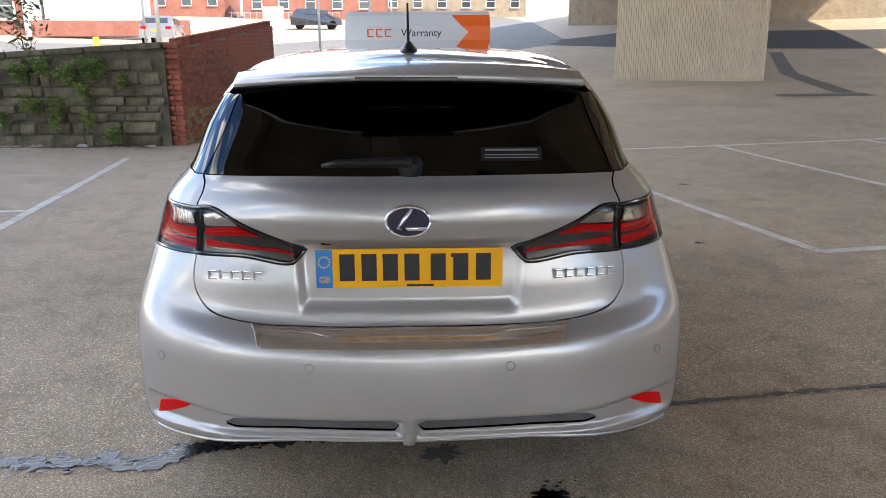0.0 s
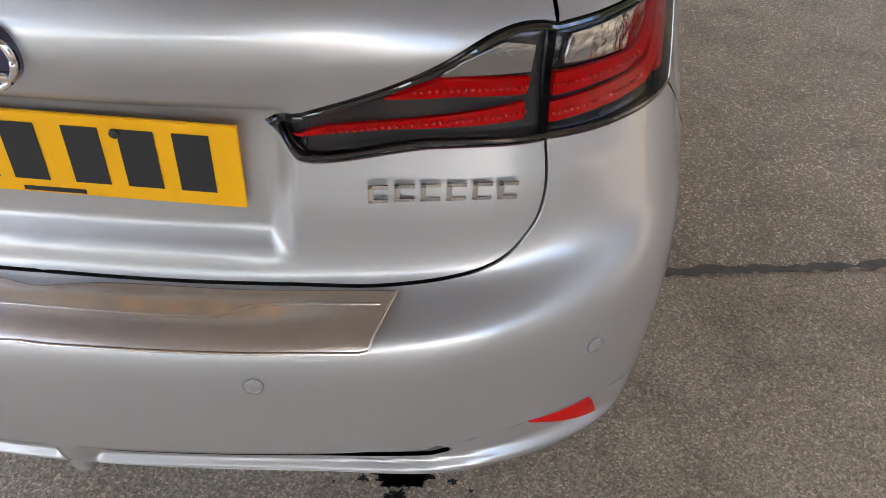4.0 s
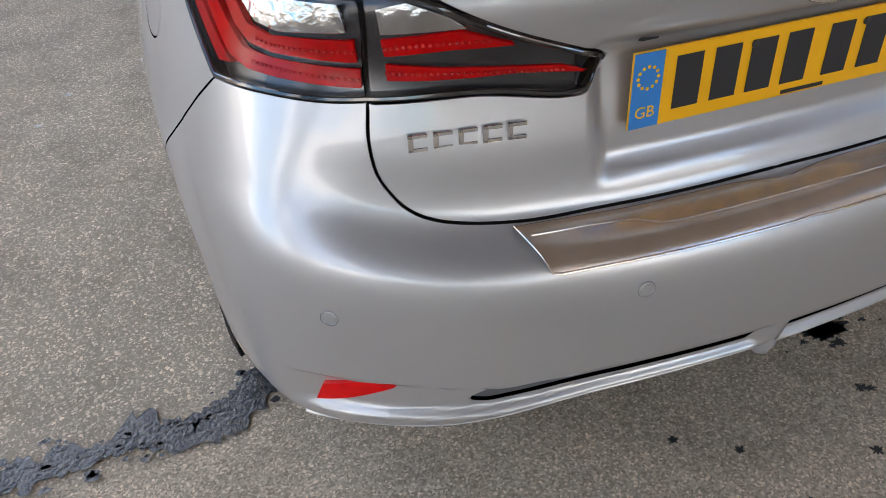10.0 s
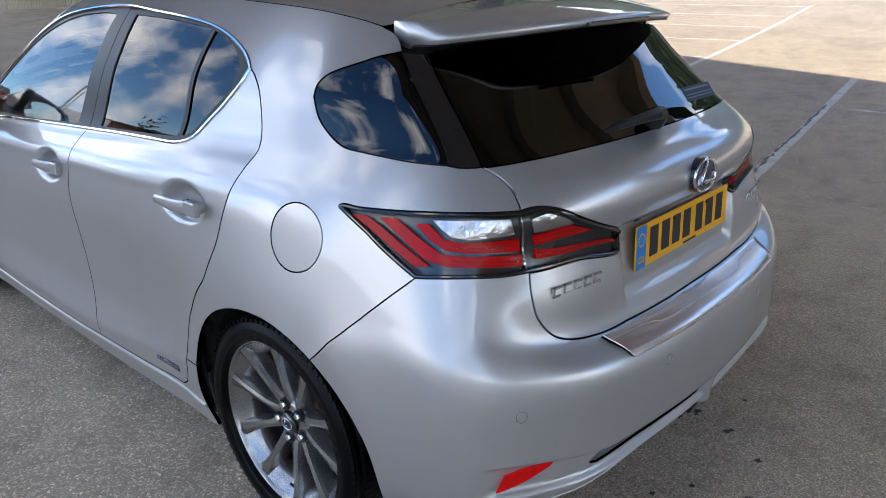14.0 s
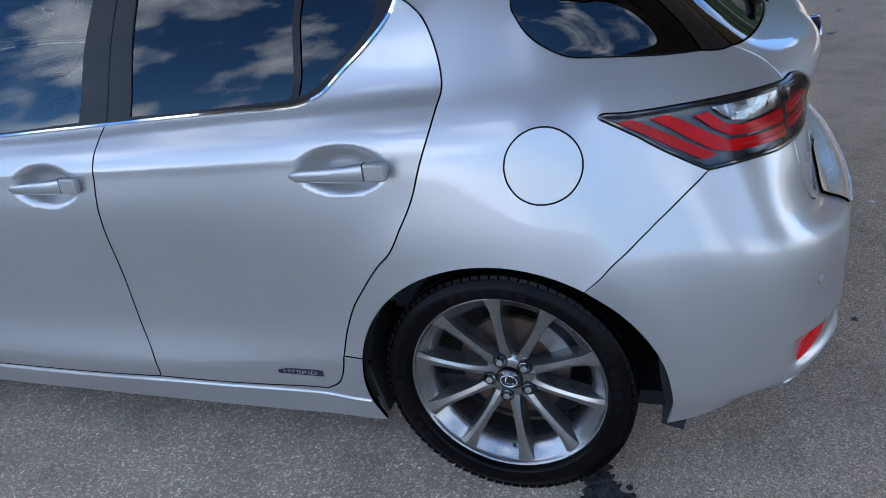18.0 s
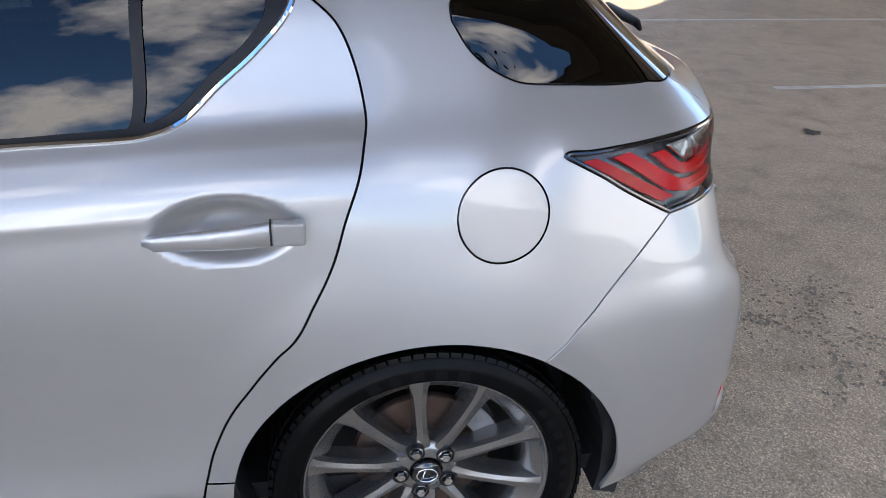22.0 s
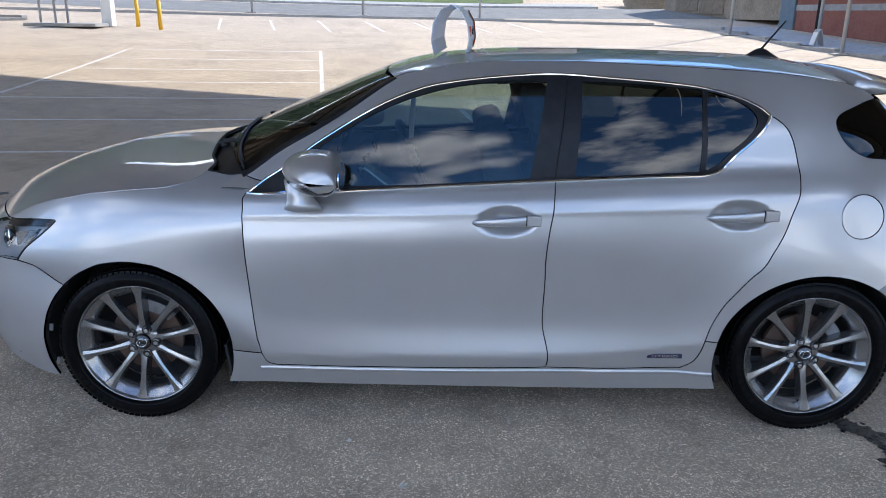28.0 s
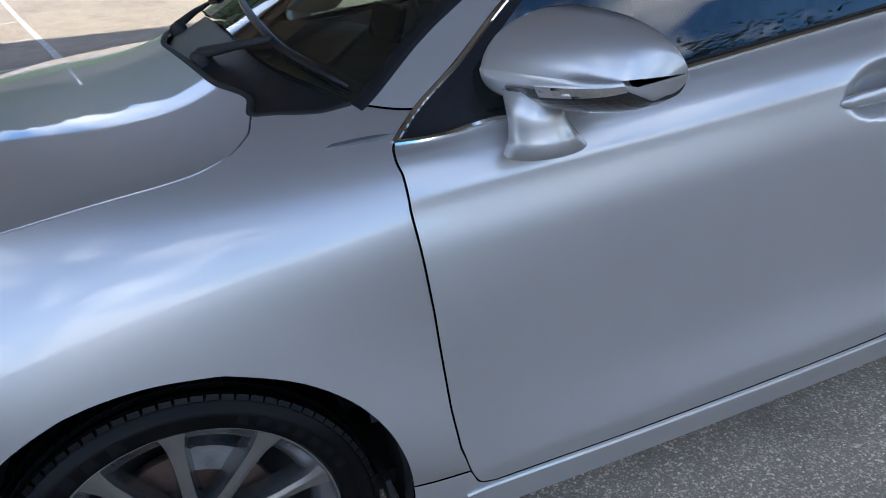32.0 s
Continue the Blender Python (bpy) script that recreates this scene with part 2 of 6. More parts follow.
# under the crest
RAILS.append(rail((0, 0.170, 0.885), (0.3, 0.186, 0.88), (0.585, 0.240, 0.885), (0.716, 0.338, 0.9), (0.790, 0.515, 0.89), (0.839, 0.805, 0.885), (0.862, 1.35, 0.87), (0.87, 1.95, 0.855),
                  (0.862, 2.5, 0.83), (0.847, 2.95, 0.82), (0.828, 3.43, 0.825), (0.755, 3.73, 0.825), (0.6, 3.94, 0.8), (0.355, 4.085, 0.81), (0, 4.14, 0.81)))
# crest
RAILS.append(rail((0, 0.150, 0.955), (0.3, 0.165, 0.955), (0.58, 0.248, 0.97), (0.69, 0.345, 0.975), (0.765, 0.53, 0.97), (0.82, 0.8, 0.955), (0.85, 1.35, 0.93), (0.855, 1.95, 0.91),
                  (0.845, 2.5, 0.885), (0.83, 2.95, 0.875), (0.8, 3.4, 0.89), (0.71, 3.72, 0.872), (0.56, 3.9, 0.848), (0.33, 4.02, 0.862), (0, 4.07, 0.868)))
# under the windows, over the bonnet
RAILS.append(rail((0, 0.175, 1.015), (0.3, 0.185, 1.015), (0.57, 0.285, 1.015), (0.67, 0.375, 1.015), (0.735, 0.54, 1.012), (0.785, 0.81, 1), (0.815, 1.33, 0.98), (0.825, 1.95, 0.945),
                  (0.82, 2.5, 0.92), (0.81, 2.97, 0.9), (0.765, 3.28, 0.935), (0.63, 3.5, 0.946), (0.45, 3.62, 0.957), (0.24, 3.68, 0.968), (0, 3.7, 0.974)))
# foot of the glass
RAILS.append(rail((0, 0.275, 1.058), (0.3, 0.288, 1.058), (0.56, 0.335, 1.055), (0.64, 0.4, 1.055), (0.695, 0.55, 1.055), (0.74, 0.82, 1.045), (0.77, 1.3, 1.03), (0.79, 1.95, 0.98),
                  (0.79, 2.5, 0.952), (0.78, 2.95, 0.92), (0.69, 3.06, 0.965), (0.52, 3.21, 0.977), (0.34, 3.29, 0.988), (0.17, 3.33, 0.995), (0, 3.345, 0.997)))
# middle of the glass
RAILS.append(rail((0, 0.43, 1.2), (0.3, 0.44, 1.2), (0.52, 0.475, 1.19), (0.605, 0.525, 1.19), (0.65, 0.64, 1.19), (0.69, 0.85, 1.19), (0.705, 1.3, 1.2), (0.71, 1.9, 1.19),
                  (0.7, 2.38, 1.17), (0.675, 2.7, 1.125), (0.6, 2.81, 1.14), (0.44, 2.87, 1.155), (0.3, 2.91, 1.163), (0.15, 2.93, 1.165), (0, 2.935, 1.165)))
# edge of the roof
RAILS.append(rail((0, 0.56, 1.33), (0.28, 0.57, 1.325), (0.47, 0.575, 1.3), (0.545, 0.605, 1.295), (0.565, 0.72, 1.32), (0.575, 0.9, 1.34), (0.585, 1.3, 1.36), (0.578, 1.85, 1.378),
                  (0.565, 2.2, 1.365), (0.55, 2.42, 1.325), (0.47, 2.46, 1.333), (0.36, 2.485, 1.336), (0.24, 2.495, 1.338), (0.12, 2.5, 1.338), (0, 2.5, 1.338)))
# inner roof
RAILS.append(rail((0, 0.68, 1.378), (0.2, 0.69, 1.375), (0.37, 0.705, 1.36), (0.44, 0.75, 1.358), (0.46, 0.85, 1.365), (0.47, 1, 1.38), (0.48, 1.35, 1.397), (0.475, 1.8, 1.405),
                  (0.45, 2.1, 1.395), (0.42, 2.22, 1.38), (0.35, 2.26, 1.384), (0.26, 2.28, 1.387), (0.17, 2.29, 1.388), (0.085, 2.295, 1.388), (0, 2.295, 1.388)))
# spine of the roof
RAILS.append(rail((0, 0.8, 1.398), (0, 0.82, 1.4), (0, 0.86, 1.403), (0, 0.93, 1.408), (0, 1.03, 1.413), (0, 1.15, 1.416), (0, 1.4, 1.42), (0, 1.75, 1.422),
                  (0, 2, 1.415), (0, 2.05, 1.412), (0, 2.08, 1.41), (0, 2.1, 1.408), (0, 2.1, 1.408), (0, 2.1, 1.408), (0, 2.1, 1.408)))
GRID = np.array(RAILS)
MIRROR = np.array((-1, 1, 1))
GRID = np.concatenate([GRID[:, 1:2] * MIRROR, GRID, GRID[:, -2:-1] * MIRROR], axis=1)
NS, NV = GRID.shape[1] - 3, GRID.shape[0] - 1


def glide(p0, p1, p2, p3, u):
    """A curve from p1 to p2 through four points, with its speed suited to their distances."""
    d0, d1, d2 = [np.maximum(np.sqrt(np.linalg.norm(b - a, axis=-1, keepdims=True)), 1e-3) for a, b in ((p0, p1), (p1, p2), (p2, p3))]
    m1 = d1 * ((p1 - p0) / d0 - (p2 - p0) / (d0 + d1) + (p2 - p1) / d1)
    m2 = d1 * ((p2 - p1) / d1 - (p3 - p1) / (d1 + d2) + (p3 - p2) / d2)
    u = u[..., None]
    return (2 * u**3 - 3 * u**2 + 1) * p1 + (u**3 - 2 * u**2 + u) * m1 + (3 * u**2 - 2 * u**3) * p2 + (u**3 - u**2) * m2


HUBS = ((.82, .305), (3.42, .305))


def ease(x, a, b):
    t = np.clip((x - a) / (b - a), 0, 1)
    return t * t * (3 - 2 * t)


def back(y):
    """Draws the tail out a little behind the rear wheels."""
    d = np.maximum(.75 - y, 0)
    return y - 0.092 * d * d / (d + .15)


CHANNEL = [.018]


def dent(p):
    """Presses the number plate's recess, the dishes behind the door handles and the flares over the wheels into the body."""
    p = p.copy()
    x, y, z = -p[:, 0], p[:, 1], p[:, 2]
    rear = (y < .33) & (x < .5)
    wide = .272 + .09 * (z - .70)
    p[:, 1] += rear * .020 * ease(z, .684, .722) * (1 - ease(z, .872, .902)) * (1 - ease(x, wide, wide + .036))
    # channel across the foot of the bumper, which holds the slots and runs out under the reflectors
    out = ease(x, .42, .74)
    top = .414 + .030 * out
    cut = CHANNEL[0] * (y < .33) * (1 - ease(x, .730, .785)) * ease(x, .008, .034) * ease(z, .348 + .010 * out, .368 + .016 * out) * (1 - ease(z, top - .012, top + .004))
    p[:, 1] += cut * (1 - .45 * out)
    p[:, 0] += cut * .8 * out
    side = ease(x, .6, .78) * (1 - ease(z, .95, 1.05))
    for cy, cz in ((1.155, .877), (2.01, .845)):
        d = np.sqrt(((y - cy) / .118) ** 2 + ((z - cz) / .060) ** 2)
        p[:, 0] += side * .036 * (1 - ease(d, .30, 1.03))
    for cy, cz in HUBS:
        d = np.hypot(y - cy, z - cz)
        p[:, 0] -= side * .009 * (1 - ease(d, .395, .53)) * (1 - .25 * (1 - ease(d, .34, .42)))
    # pressed creases along the doors
    run = side * ease(y, 1.12, 1.3) * (1 - ease(y, 2.9, 3.05))
    zc = .286 + .027 * (2.88 - y) + .13 * np.maximum(1.72 - y, 0) ** 1.6
    p[:, 0] -= run * .007 * np.where(z > zc, np.exp(-(np.sqrt(np.maximum(z - zc, 0) ** 2 + .0001) - .01) / .05), np.exp(-(np.sqrt(np.maximum(zc - z, 0) ** 2 + .0001) - .01) / .025))
    zc = .842 + .035 * (2.99 - y)
    p[:, 0] -= side * ease(y, 1.0, 1.5) * (1 - ease(y, 3.1, 3.4)) * .0042 * np.exp(-(np.sqrt((z - zc) ** 2 + .00006) - .008) / .016)
    p[:, 1] = back(p[:, 1])
    return p


def other(p):
    """The right half's twin of places on the left half; the right side stands a little further out."""
    q = np.array(p, float) * MIRROR
    q[..., 0] += .016 * ease(q[..., 0], 0, .40)
    return q


def body_at(s, v):
    """Places on the left half of the body: s from 0 (rear) to 14 (front), v from 0 (underside) to 13 (roof)."""
    s, v = np.atleast_1d(np.asarray(s, float)), np.atleast_1d(np.asarray(v, float))
    i, k = np.clip(s.astype(int), 0, NS - 1), np.clip(v.astype(int), 0, NV - 1)
    u, w = s - i, v - k

    def on(r):
        g = GRID[np.clip(r, 0, NV)]
        n = np.arange(len(s))
        return glide(g[n, i], g[n, i + 1], g[n, i + 2], g[n, i + 3], u)
    p1, p2 = on(k), on(k + 1)
    p0 = np.where((k == 0)[:, None], 2 * p1 - p2, on(k - 1))
    p3 = np.where((k == NV - 1)[:, None], p2 * MIRROR * np.array((1, 1, 1)) + (p2 - p1) * np.array((1, 1, -1)), on(k + 2))
    return dent(glide(p0, p1, p2, p3, w))


def body_normal(s, v):
    s, v = np.atleast_1d(np.asarray(s, float)), np.atleast_1d(np.asarray(v, float))
    e = 0.01
    a, b = np.clip(s - e, 0, NS), np.clip(s + e, 0, NS)
    c, d = np.clip(v - e, 0, NV), np.clip(v + e, 0, NV)
    n = np.cross(body_at(s, d) - body_at(s, c), body_at(b, v) - body_at(a, v))
    return n / np.maximum(np.linalg.norm(n, axis=1, keepdims=True), 1e-9)


# ---- seams on the body, as (s, v) ----
EDGES = {}


def seam(name, *pts):
    EDGES[name] = list(pts)


seam("dlo_a", (9.098, 8.793), (9.101, 9.236))
seam("dlo_top", (9.101, 9.236), (8.989, 9.475), (8.931, 9.851), (8.798, 10.195), (8.57, 10.453), (8.25, 10.603), (7.883, 10.674), (7.451, 10.745), (6.928, 10.813), (6.534, 10.762), (6.228, 10.72), (5.961, 10.65), (5.729, 10.527), (5.559, 10.378), (5.475, 10.263), (5.426, 10.154))
seam("dlo_low_r", (5.426, 10.154), (5.478, 9.91), (5.59, 9.612), (5.741, 9.272), (5.808, 9.048), (5.868, 8.787), (5.943, 8.618), (6.207, 8.671), (6.506, 8.781), (6.807, 8.872))
seam("dlo_low_f", (6.807, 8.872), (7.088, 8.902), (7.458, 8.831), (7.841, 8.719), (8.254, 8.713), (8.653, 9.032), (9.098, 8.793))
seam("b_top", (6.845, 10.763), (6.824, 9.909), (6.807, 8.872))
seam("b_seam", (6.807, 8.872), (6.81, 6.586), (6.835, 4.918), (6.845, 3.246), (6.837, 2.424), (6.849, 1.721), (6.885, 0.867))
seam("rdoor_rear", (5.426, 10.154), (5.361, 10.053), (5.301, 9.867), (5.26, 9.51), (5.244, 8.811), (5.277, 7.3), (5.322, 6), (5.356, 5.05), (5.405, 4.1), (5.478, 3.22), (5.6, 2.66), (5.69, 2.29), (5.75, 1.9), (5.785, 1.499))
seam("rdoor_foot", (5.785, 1.499), (5.807, 1.209), (5.851, 0.923), (5.928, 0.734))
seam("rdoor_bot", (5.928, 0.734), (6.385, 0.737), (6.885, 0.867))
seam("fdoor_bot", (6.885, 0.867), (7.48, 0.807), (8.084, 0.735), (8.824, 0.673))
seam("fdoor_foot", (8.824, 0.673), (8.904, 0.747), (8.974, 1.038), (9.011, 1.397))
seam("fdoor_front", (9.011, 1.397), (9.027, 2.127), (9.046, 2.9), (9.062, 5.098), (9.076, 6.811), (9.066, 7.4), (9.050, 7.9), (9.056, 8.3), (9.098, 8.793))
seam("ditch", (9.398, 10.996), (9.15, 11.3), (8.3, 11.42), (7.4, 11.48), (6.5, 11.48), (5.5, 11.38), (4.5, 11.32), (3.514, 11.284))
seam("gap_top", (3.514, 11.284), (3.194, 11.105), (3.16, 10.8))
seam("quarter_top", (4.706, 9.88), (4.676, 10.044), (4.565, 10.19), (4.115, 10.408), (3.196, 10.774))
seam("quarter_low", (4.706, 9.88), (4.654, 9.586), (4.546, 9.353), (4.404, 9.182), (4.2, 9.117), (3.697, 9.041), (3.088, 9.028))
seam("pillar_front", (3.196, 10.774), (2.96, 9.832), (3.088, 9.028))
seam("pillar_low", (3.088, 9.028), (2.774, 8.965), (2.398, 8.996))
seam("pillar_rear", (2.48, 10.761), (2.302, 9.817), (2.398, 8.996))
seam("hatch_side", (2.398, 8.996), (2.195, 8.581), (2.106, 7.965), (2.115, 7.415), (2.117, 7.115))
seam("lamp_seam", (2.117, 7.115), (2.073, 6.418), (2.093, 5.577))
seam("hatch_low", (2.093, 5.577), (2.149, 5.042), (2.129, 4.6), (2.058, 4.353), (1.965, 4.152), (1.85, 4.032), (1.394, 3.936), (0.927, 4.001), (0.283, 4.006), (0, 4.007))
seam("lamp_top", (2.117, 7.115), (3.095, 7.023), (3.668, 6.956), (4.073, 6.947), (4.237, 6.993), (4.275, 6.906))
seam("lamp_diag", (4.275, 6.906), (4.196, 6.728), (3.879, 6.086), (3.438, 5.294))
seam("lamp_bot", (3.438, 5.294), (3.156, 5.329), (2.816, 5.387), (2.452, 5.469), (2.093, 5.577))
seam("lampin_top", (2.117, 7.115), (1.9, 7.243), (1.783, 7.163), (1.632, 6.891), (1.422, 6.553), (0.935, 5.85))
seam("lampin_low", (0.935, 5.85), (1.058, 5.541), (1.555, 5.657), (2.093, 5.577))
seam("bump_seam", (3.438, 5.294), (3.665, 4.84), (3.861, 4.311), (4.021, 3.802), (4.16, 3.28), (4.299, 2.858), (4.424, 2.598))
seam("glass_low", (2.398, 8.996), (1.77, 9.016), (1.237, 9.004), (0.748, 9.001), (0, 9.001))
seam("apillar", (9.398, 10.996), (9.329, 10.586), (9.49, 10.096), (9.787, 9.555), (9.837, 9.109))
seam("aseam", (9.837, 9.109), (9.101, 9.236))
seam("cowl_side", (9.837, 9.109), (10.055, 8.983), (10.315, 8.924), (10.509, 8.899))
seam("hood_seam", (10.509, 8.899), (10.17, 8.554), (9.953, 8.135), (9.979, 7.822), (10.335, 7.346), (10.656, 7.122), (11.108, 6.728), (11.667, 6.153), (12.173, 5.192))
seam("hlamp_top", (12.173, 5.192), (11.513, 5.477), (10.952, 5.542))
seam("hlamp_rear", (10.952, 5.542), (11.13, 4.87), (11.295, 3.279))
seam("hlamp_low", (11.295, 3.279), (11.828, 3.368), (12.475, 3.03))
seam("fbump_seam", (11.295, 3.279), (10.864, 2.878), (10.589, 2.489))
seam("skirt_f", (9.204, 1.091), (8.974, 1.038))
seam("skirt_r", (5.785, 1.499), (5.693, 1.459))
seam("glass_f", (8.651, 9.13), (7.846, 9.01), (7.238, 9.043), (6.957, 9.066), "|", (6.958, 9.428), (6.972, 10.041), (6.98, 10.649), "|", (7.119, 10.679), (7.426, 10.657), (7.737, 10.608), (8.043, 10.514), (8.378, 10.399), (8.643, 10.198), (8.794, 9.872), (8.849, 9.463), "|", (8.651, 9.13))
seam("glass_r", (6.696, 9.042), (6.459, 8.988), (6.217, 8.927), (5.991, 8.915), "|", (5.974, 9.801), (5.958, 10.61), "|", (6.132, 10.636), (6.41, 10.671), (6.591, 10.676), (6.738, 10.678), "|", (6.713, 9.86), (6.696, 9.042))
seam("glass_q", (5.945, 8.967), (5.928, 9.8), (5.911, 10.573), "|", (5.788, 10.503), (5.656, 10.38), (5.576, 10.246), (5.54, 10.108), (5.552, 9.927), (5.623, 9.697), (5.757, 9.405), (5.862, 9.119), (5.945, 8.967))
seam("red_a", (4.159, 6.728), (4.023, 6.748), (3.291, 5.616), (3.45, 5.579))
seam("red_b", (3.864, 6.717), (3.706, 6.758), (3.395, 6.258), (3.145, 5.921), (2.907, 5.885), (2.111, 5.978), (2.119, 5.74), (2.796, 5.642), (3.091, 5.631), (3.32, 5.756), (3.574, 6.203))
seam("red_c", (3.467, 6.637), (3.335, 6.662), (3.132, 6.293), (2.915, 6.202), (2.149, 6.344), (2.125, 6.064), (2.844, 5.975), (3.088, 6.025), (3.276, 6.25))
seam("clear_a", (3.285, 6.776), (2.279, 6.862), (2.205, 6.458), (2.826, 6.297), (3.052, 6.363), (3.186, 6.572))
seam("red_d", (1.958, 6.377), (1.59, 6.486), (1.373, 6.228), (1.648, 6.233), (1.941, 6.169))
seam("red_e", (1.941, 6.055), (1.164, 5.855), (1.006, 5.732), (1.339, 5.837), (1.944, 5.856))
seam("clear_b", (1.978, 6.834), (1.832, 6.977), (1.665, 6.756), (1.578, 6.555), (1.959, 6.466))
seam("reflector", (2.717, 1.545), (2.51, 1.612), (2.211, 1.652), (2.261, 1.576), (2.522, 1.435), (2.803, 1.299))
seam("slot", (1.812, 1.354), (1.697, 1.424), (0.902, 1.404), (0.174, 1.4), (0.092, 1.332), (0.136, 1.179), (0.911, 1.193), (1.683, 1.275))
seam("sill", (1.469, 3.84), (1.371, 2.973), (1.334, 2.95), (0.731, 2.953), (0.105, 2.938), (0, 2.954), (0, 3.751), (0.286, 3.922), (0.93, 3.917), (1.396, 3.875))
seam("marks", (0.89, 2.514), (2.561, 2.453), (4.675, 5.818), (1.618, 5.115), (0, 5.261), (6.05, 1.11))
seam("arch_r", (5.693, 1.459), (5.664, 1.762), (5.618, 2.037), (5.555, 2.274), (5.479, 2.479), (5.39, 2.658), (5.29, 2.807), (5.179, 2.916), (5.06, 2.972), (4.914, 2.966), (4.749, 2.894), (4.582, 2.767), (4.424, 2.598))
seam("arch_rb", (4.424, 2.598), (4.21, 2.269), (4.051, 1.868), (3.953, 1.457), (3.937, 0.942), (4.035, 0))
seam("arch_rs", (5.65, 0), (5.692, 0.511), (5.706, 1.029), (5.693, 1.459))
seam("arch_f", (10.589, 2.489), (10.433, 2.731), (10.273, 2.943), (10.104, 3.168), (9.937, 3.243), (9.788, 3.094), (9.651, 2.883), (9.525, 2.674), (9.416, 2.439), (9.326, 2.175), (9.259, 1.856), (9.221, 1.492), (9.204, 1.091))
seam("arch_fb", (10.879, 0.013), (11.002, 0.611), (11.019, 1.207), (10.912, 1.714), (10.766, 2.148), (10.589, 2.489))
seam("arch_fs", (9.204, 1.091), (9.191, 0.748), (9.18, 0.382), (9.183, 0.027))
seam("flap", (4.923, 5.829), (4.913, 6.194), (4.875, 6.509), (4.808, 6.742), (4.719, 6.859), (4.622, 6.838), (4.532, 6.689), (4.46, 6.453), (4.417, 6.155), (4.407, 5.81), (4.429, 5.465), (4.477, 5.158), (4.546, 4.917), (4.627, 4.788), (4.712, 4.785), (4.794, 4.918), (4.86, 5.158), (4.905, 5.472))


# ---- building tools ----
def finish(name, me, mat, parent=None, label=""):
    if mat and not me.materials:
        me.materials.append(mat)
    ob = new(name, me)
    if parent is not None:
        ob.parent = parent
    if label:
        ob["label"] = label
    return ob


def part(name, bm, mat, parent=None, label="", smooth=False):
    me = bpy.data.meshes.new(name)
    bmesh.ops.recalc_face_normals(bm, faces=bm.faces)
    bm.to_mesh(me)
    bm.free()
    if smooth:
        me.polygons.foreach_set("use_smooth", [True] * len(me.polygons))
    return finish(name, me, mat, parent, label)


def block(size, m=Matrix(), bevel=0.0, segments=2):
    bm = bmesh.new()
    bmesh.ops.create_cube(bm, size=1, matrix=m @ Matrix.Diagonal((*size, 1)))
    if bevel:
        bmesh.ops.bevel(bm, geom=bm.edges[:], offset=bevel, segments=segments, affect="EDGES", profile=0.6)
    return bm


def join(*bms):
    a = bms[0]
    for b in bms[1:]:
        me = bpy.data.meshes.new("joined")
        b.to_mesh(me)
        b.free()
        a.from_mesh(me)
        bpy.data.meshes.remove(me)
    return a


def lathe(profile, segments=48, m=Matrix(), closed=False):
    """Turns a profile of (radius, height) round the z axis."""
    bm = bmesh.new()
    rings = []
    for r, h in profile:
        rings.append([bm.verts.new(m @ Vector((r * math.cos(a), r * math.sin(a), h))) for a in [2 * math.pi * i / segments for i in range(segments)]])
    pairs = list(zip(rings, rings[1:])) + ([(rings[-1], rings[0])] if closed else [])
    for p, q in pairs:
        for i in range(segments):
            j = (i + 1) % segments
            bm.faces.new((p[i], p[j], q[j], q[i]))
    return bm


def tube(points, radius, sides=8, m=Matrix(), taper=None):
    bm = bmesh.new()
    pts = [Vector(p) for p in points]
    rings = []
    for i, p in enumerate(pts):
        d = (pts[min(i + 1, len(pts) - 1)] - pts[max(i - 1, 0)]).normalized()
        a = d.orthogonal().normalized()
        b = d.cross(a)
        r = radius * (taper[i] if taper else 1)
        rings.append([bm.verts.new(m @ (p + r * (a * math.cos(w) + b * math.sin(w)))) for w in [2 * math.pi * k / sides for k in range(sides)]])
    for p, q in zip(rings, rings[1:]):
        for k in range(sides):
            bm.faces.new((p[k], p[(k + 1) % sides], q[(k + 1) % sides], q[k]))
    bm.faces.new(rings[0])
    bm.faces.new(rings[-1])
    return bm


def loft(sections, cap=True):
    """Skins rings of equal count."""
    bm = bmesh.new()
    rings = [[bm.verts.new(p) for p in s] for s in sections]
    n = len(rings[0])
    for p, q in zip(rings, rings[1:]):
        for k in range(n):
            bm.faces.new((p[k], p[(k + 1) % n], q[(k + 1) % n], q[k]))
    if cap:
        bm.faces.new(rings[0])
        bm.faces.new(rings[-1])
    return bm


def prism(outline, depth, m=Matrix(), bevel=0.0):
    """A plate of that outline (x, y), depth thick along z."""
    bm = bmesh.new()
    low = [bm.verts.new(m @ Vector((x, y, 0))) for x, y in outline]
    top = [bm.verts.new(m @ Vector((x, y, depth))) for x, y in outline]
    n = len(outline)
    bm.faces.new(low)
    face = bm.faces.new(top)
    for k in range(n):
        bm.faces.new((low[k], low[(k + 1) % n], top[(k + 1) % n], top[k]))
    if bevel:
        bmesh.ops.bevel(bm, geom=list(face.edges), offset=bevel, segments=2, affect="EDGES")
    return bm


def text(name, words, size, mat, m, parent=None, depth=0.001, label="", align="CENTER"):
    cu = bpy.data.curves.new(name, "FONT")
    cu.body, cu.size, cu.align_x, cu.align_y, cu.extrude = words, size, align, "CENTER", depth
    tmp = new(name, cu)
    me = bpy.data.meshes.new_from_object(tmp.evaluated_get(bpy.context.evaluated_depsgraph_get()))
    bpy.data.objects.remove(tmp)
    me.materials.clear()
    me.transform(m)
    return finish(name, me, mat, parent, label)


# ---- panels cut from the body surface ----
from mathutils.geometry import delaunay_2d_cdt


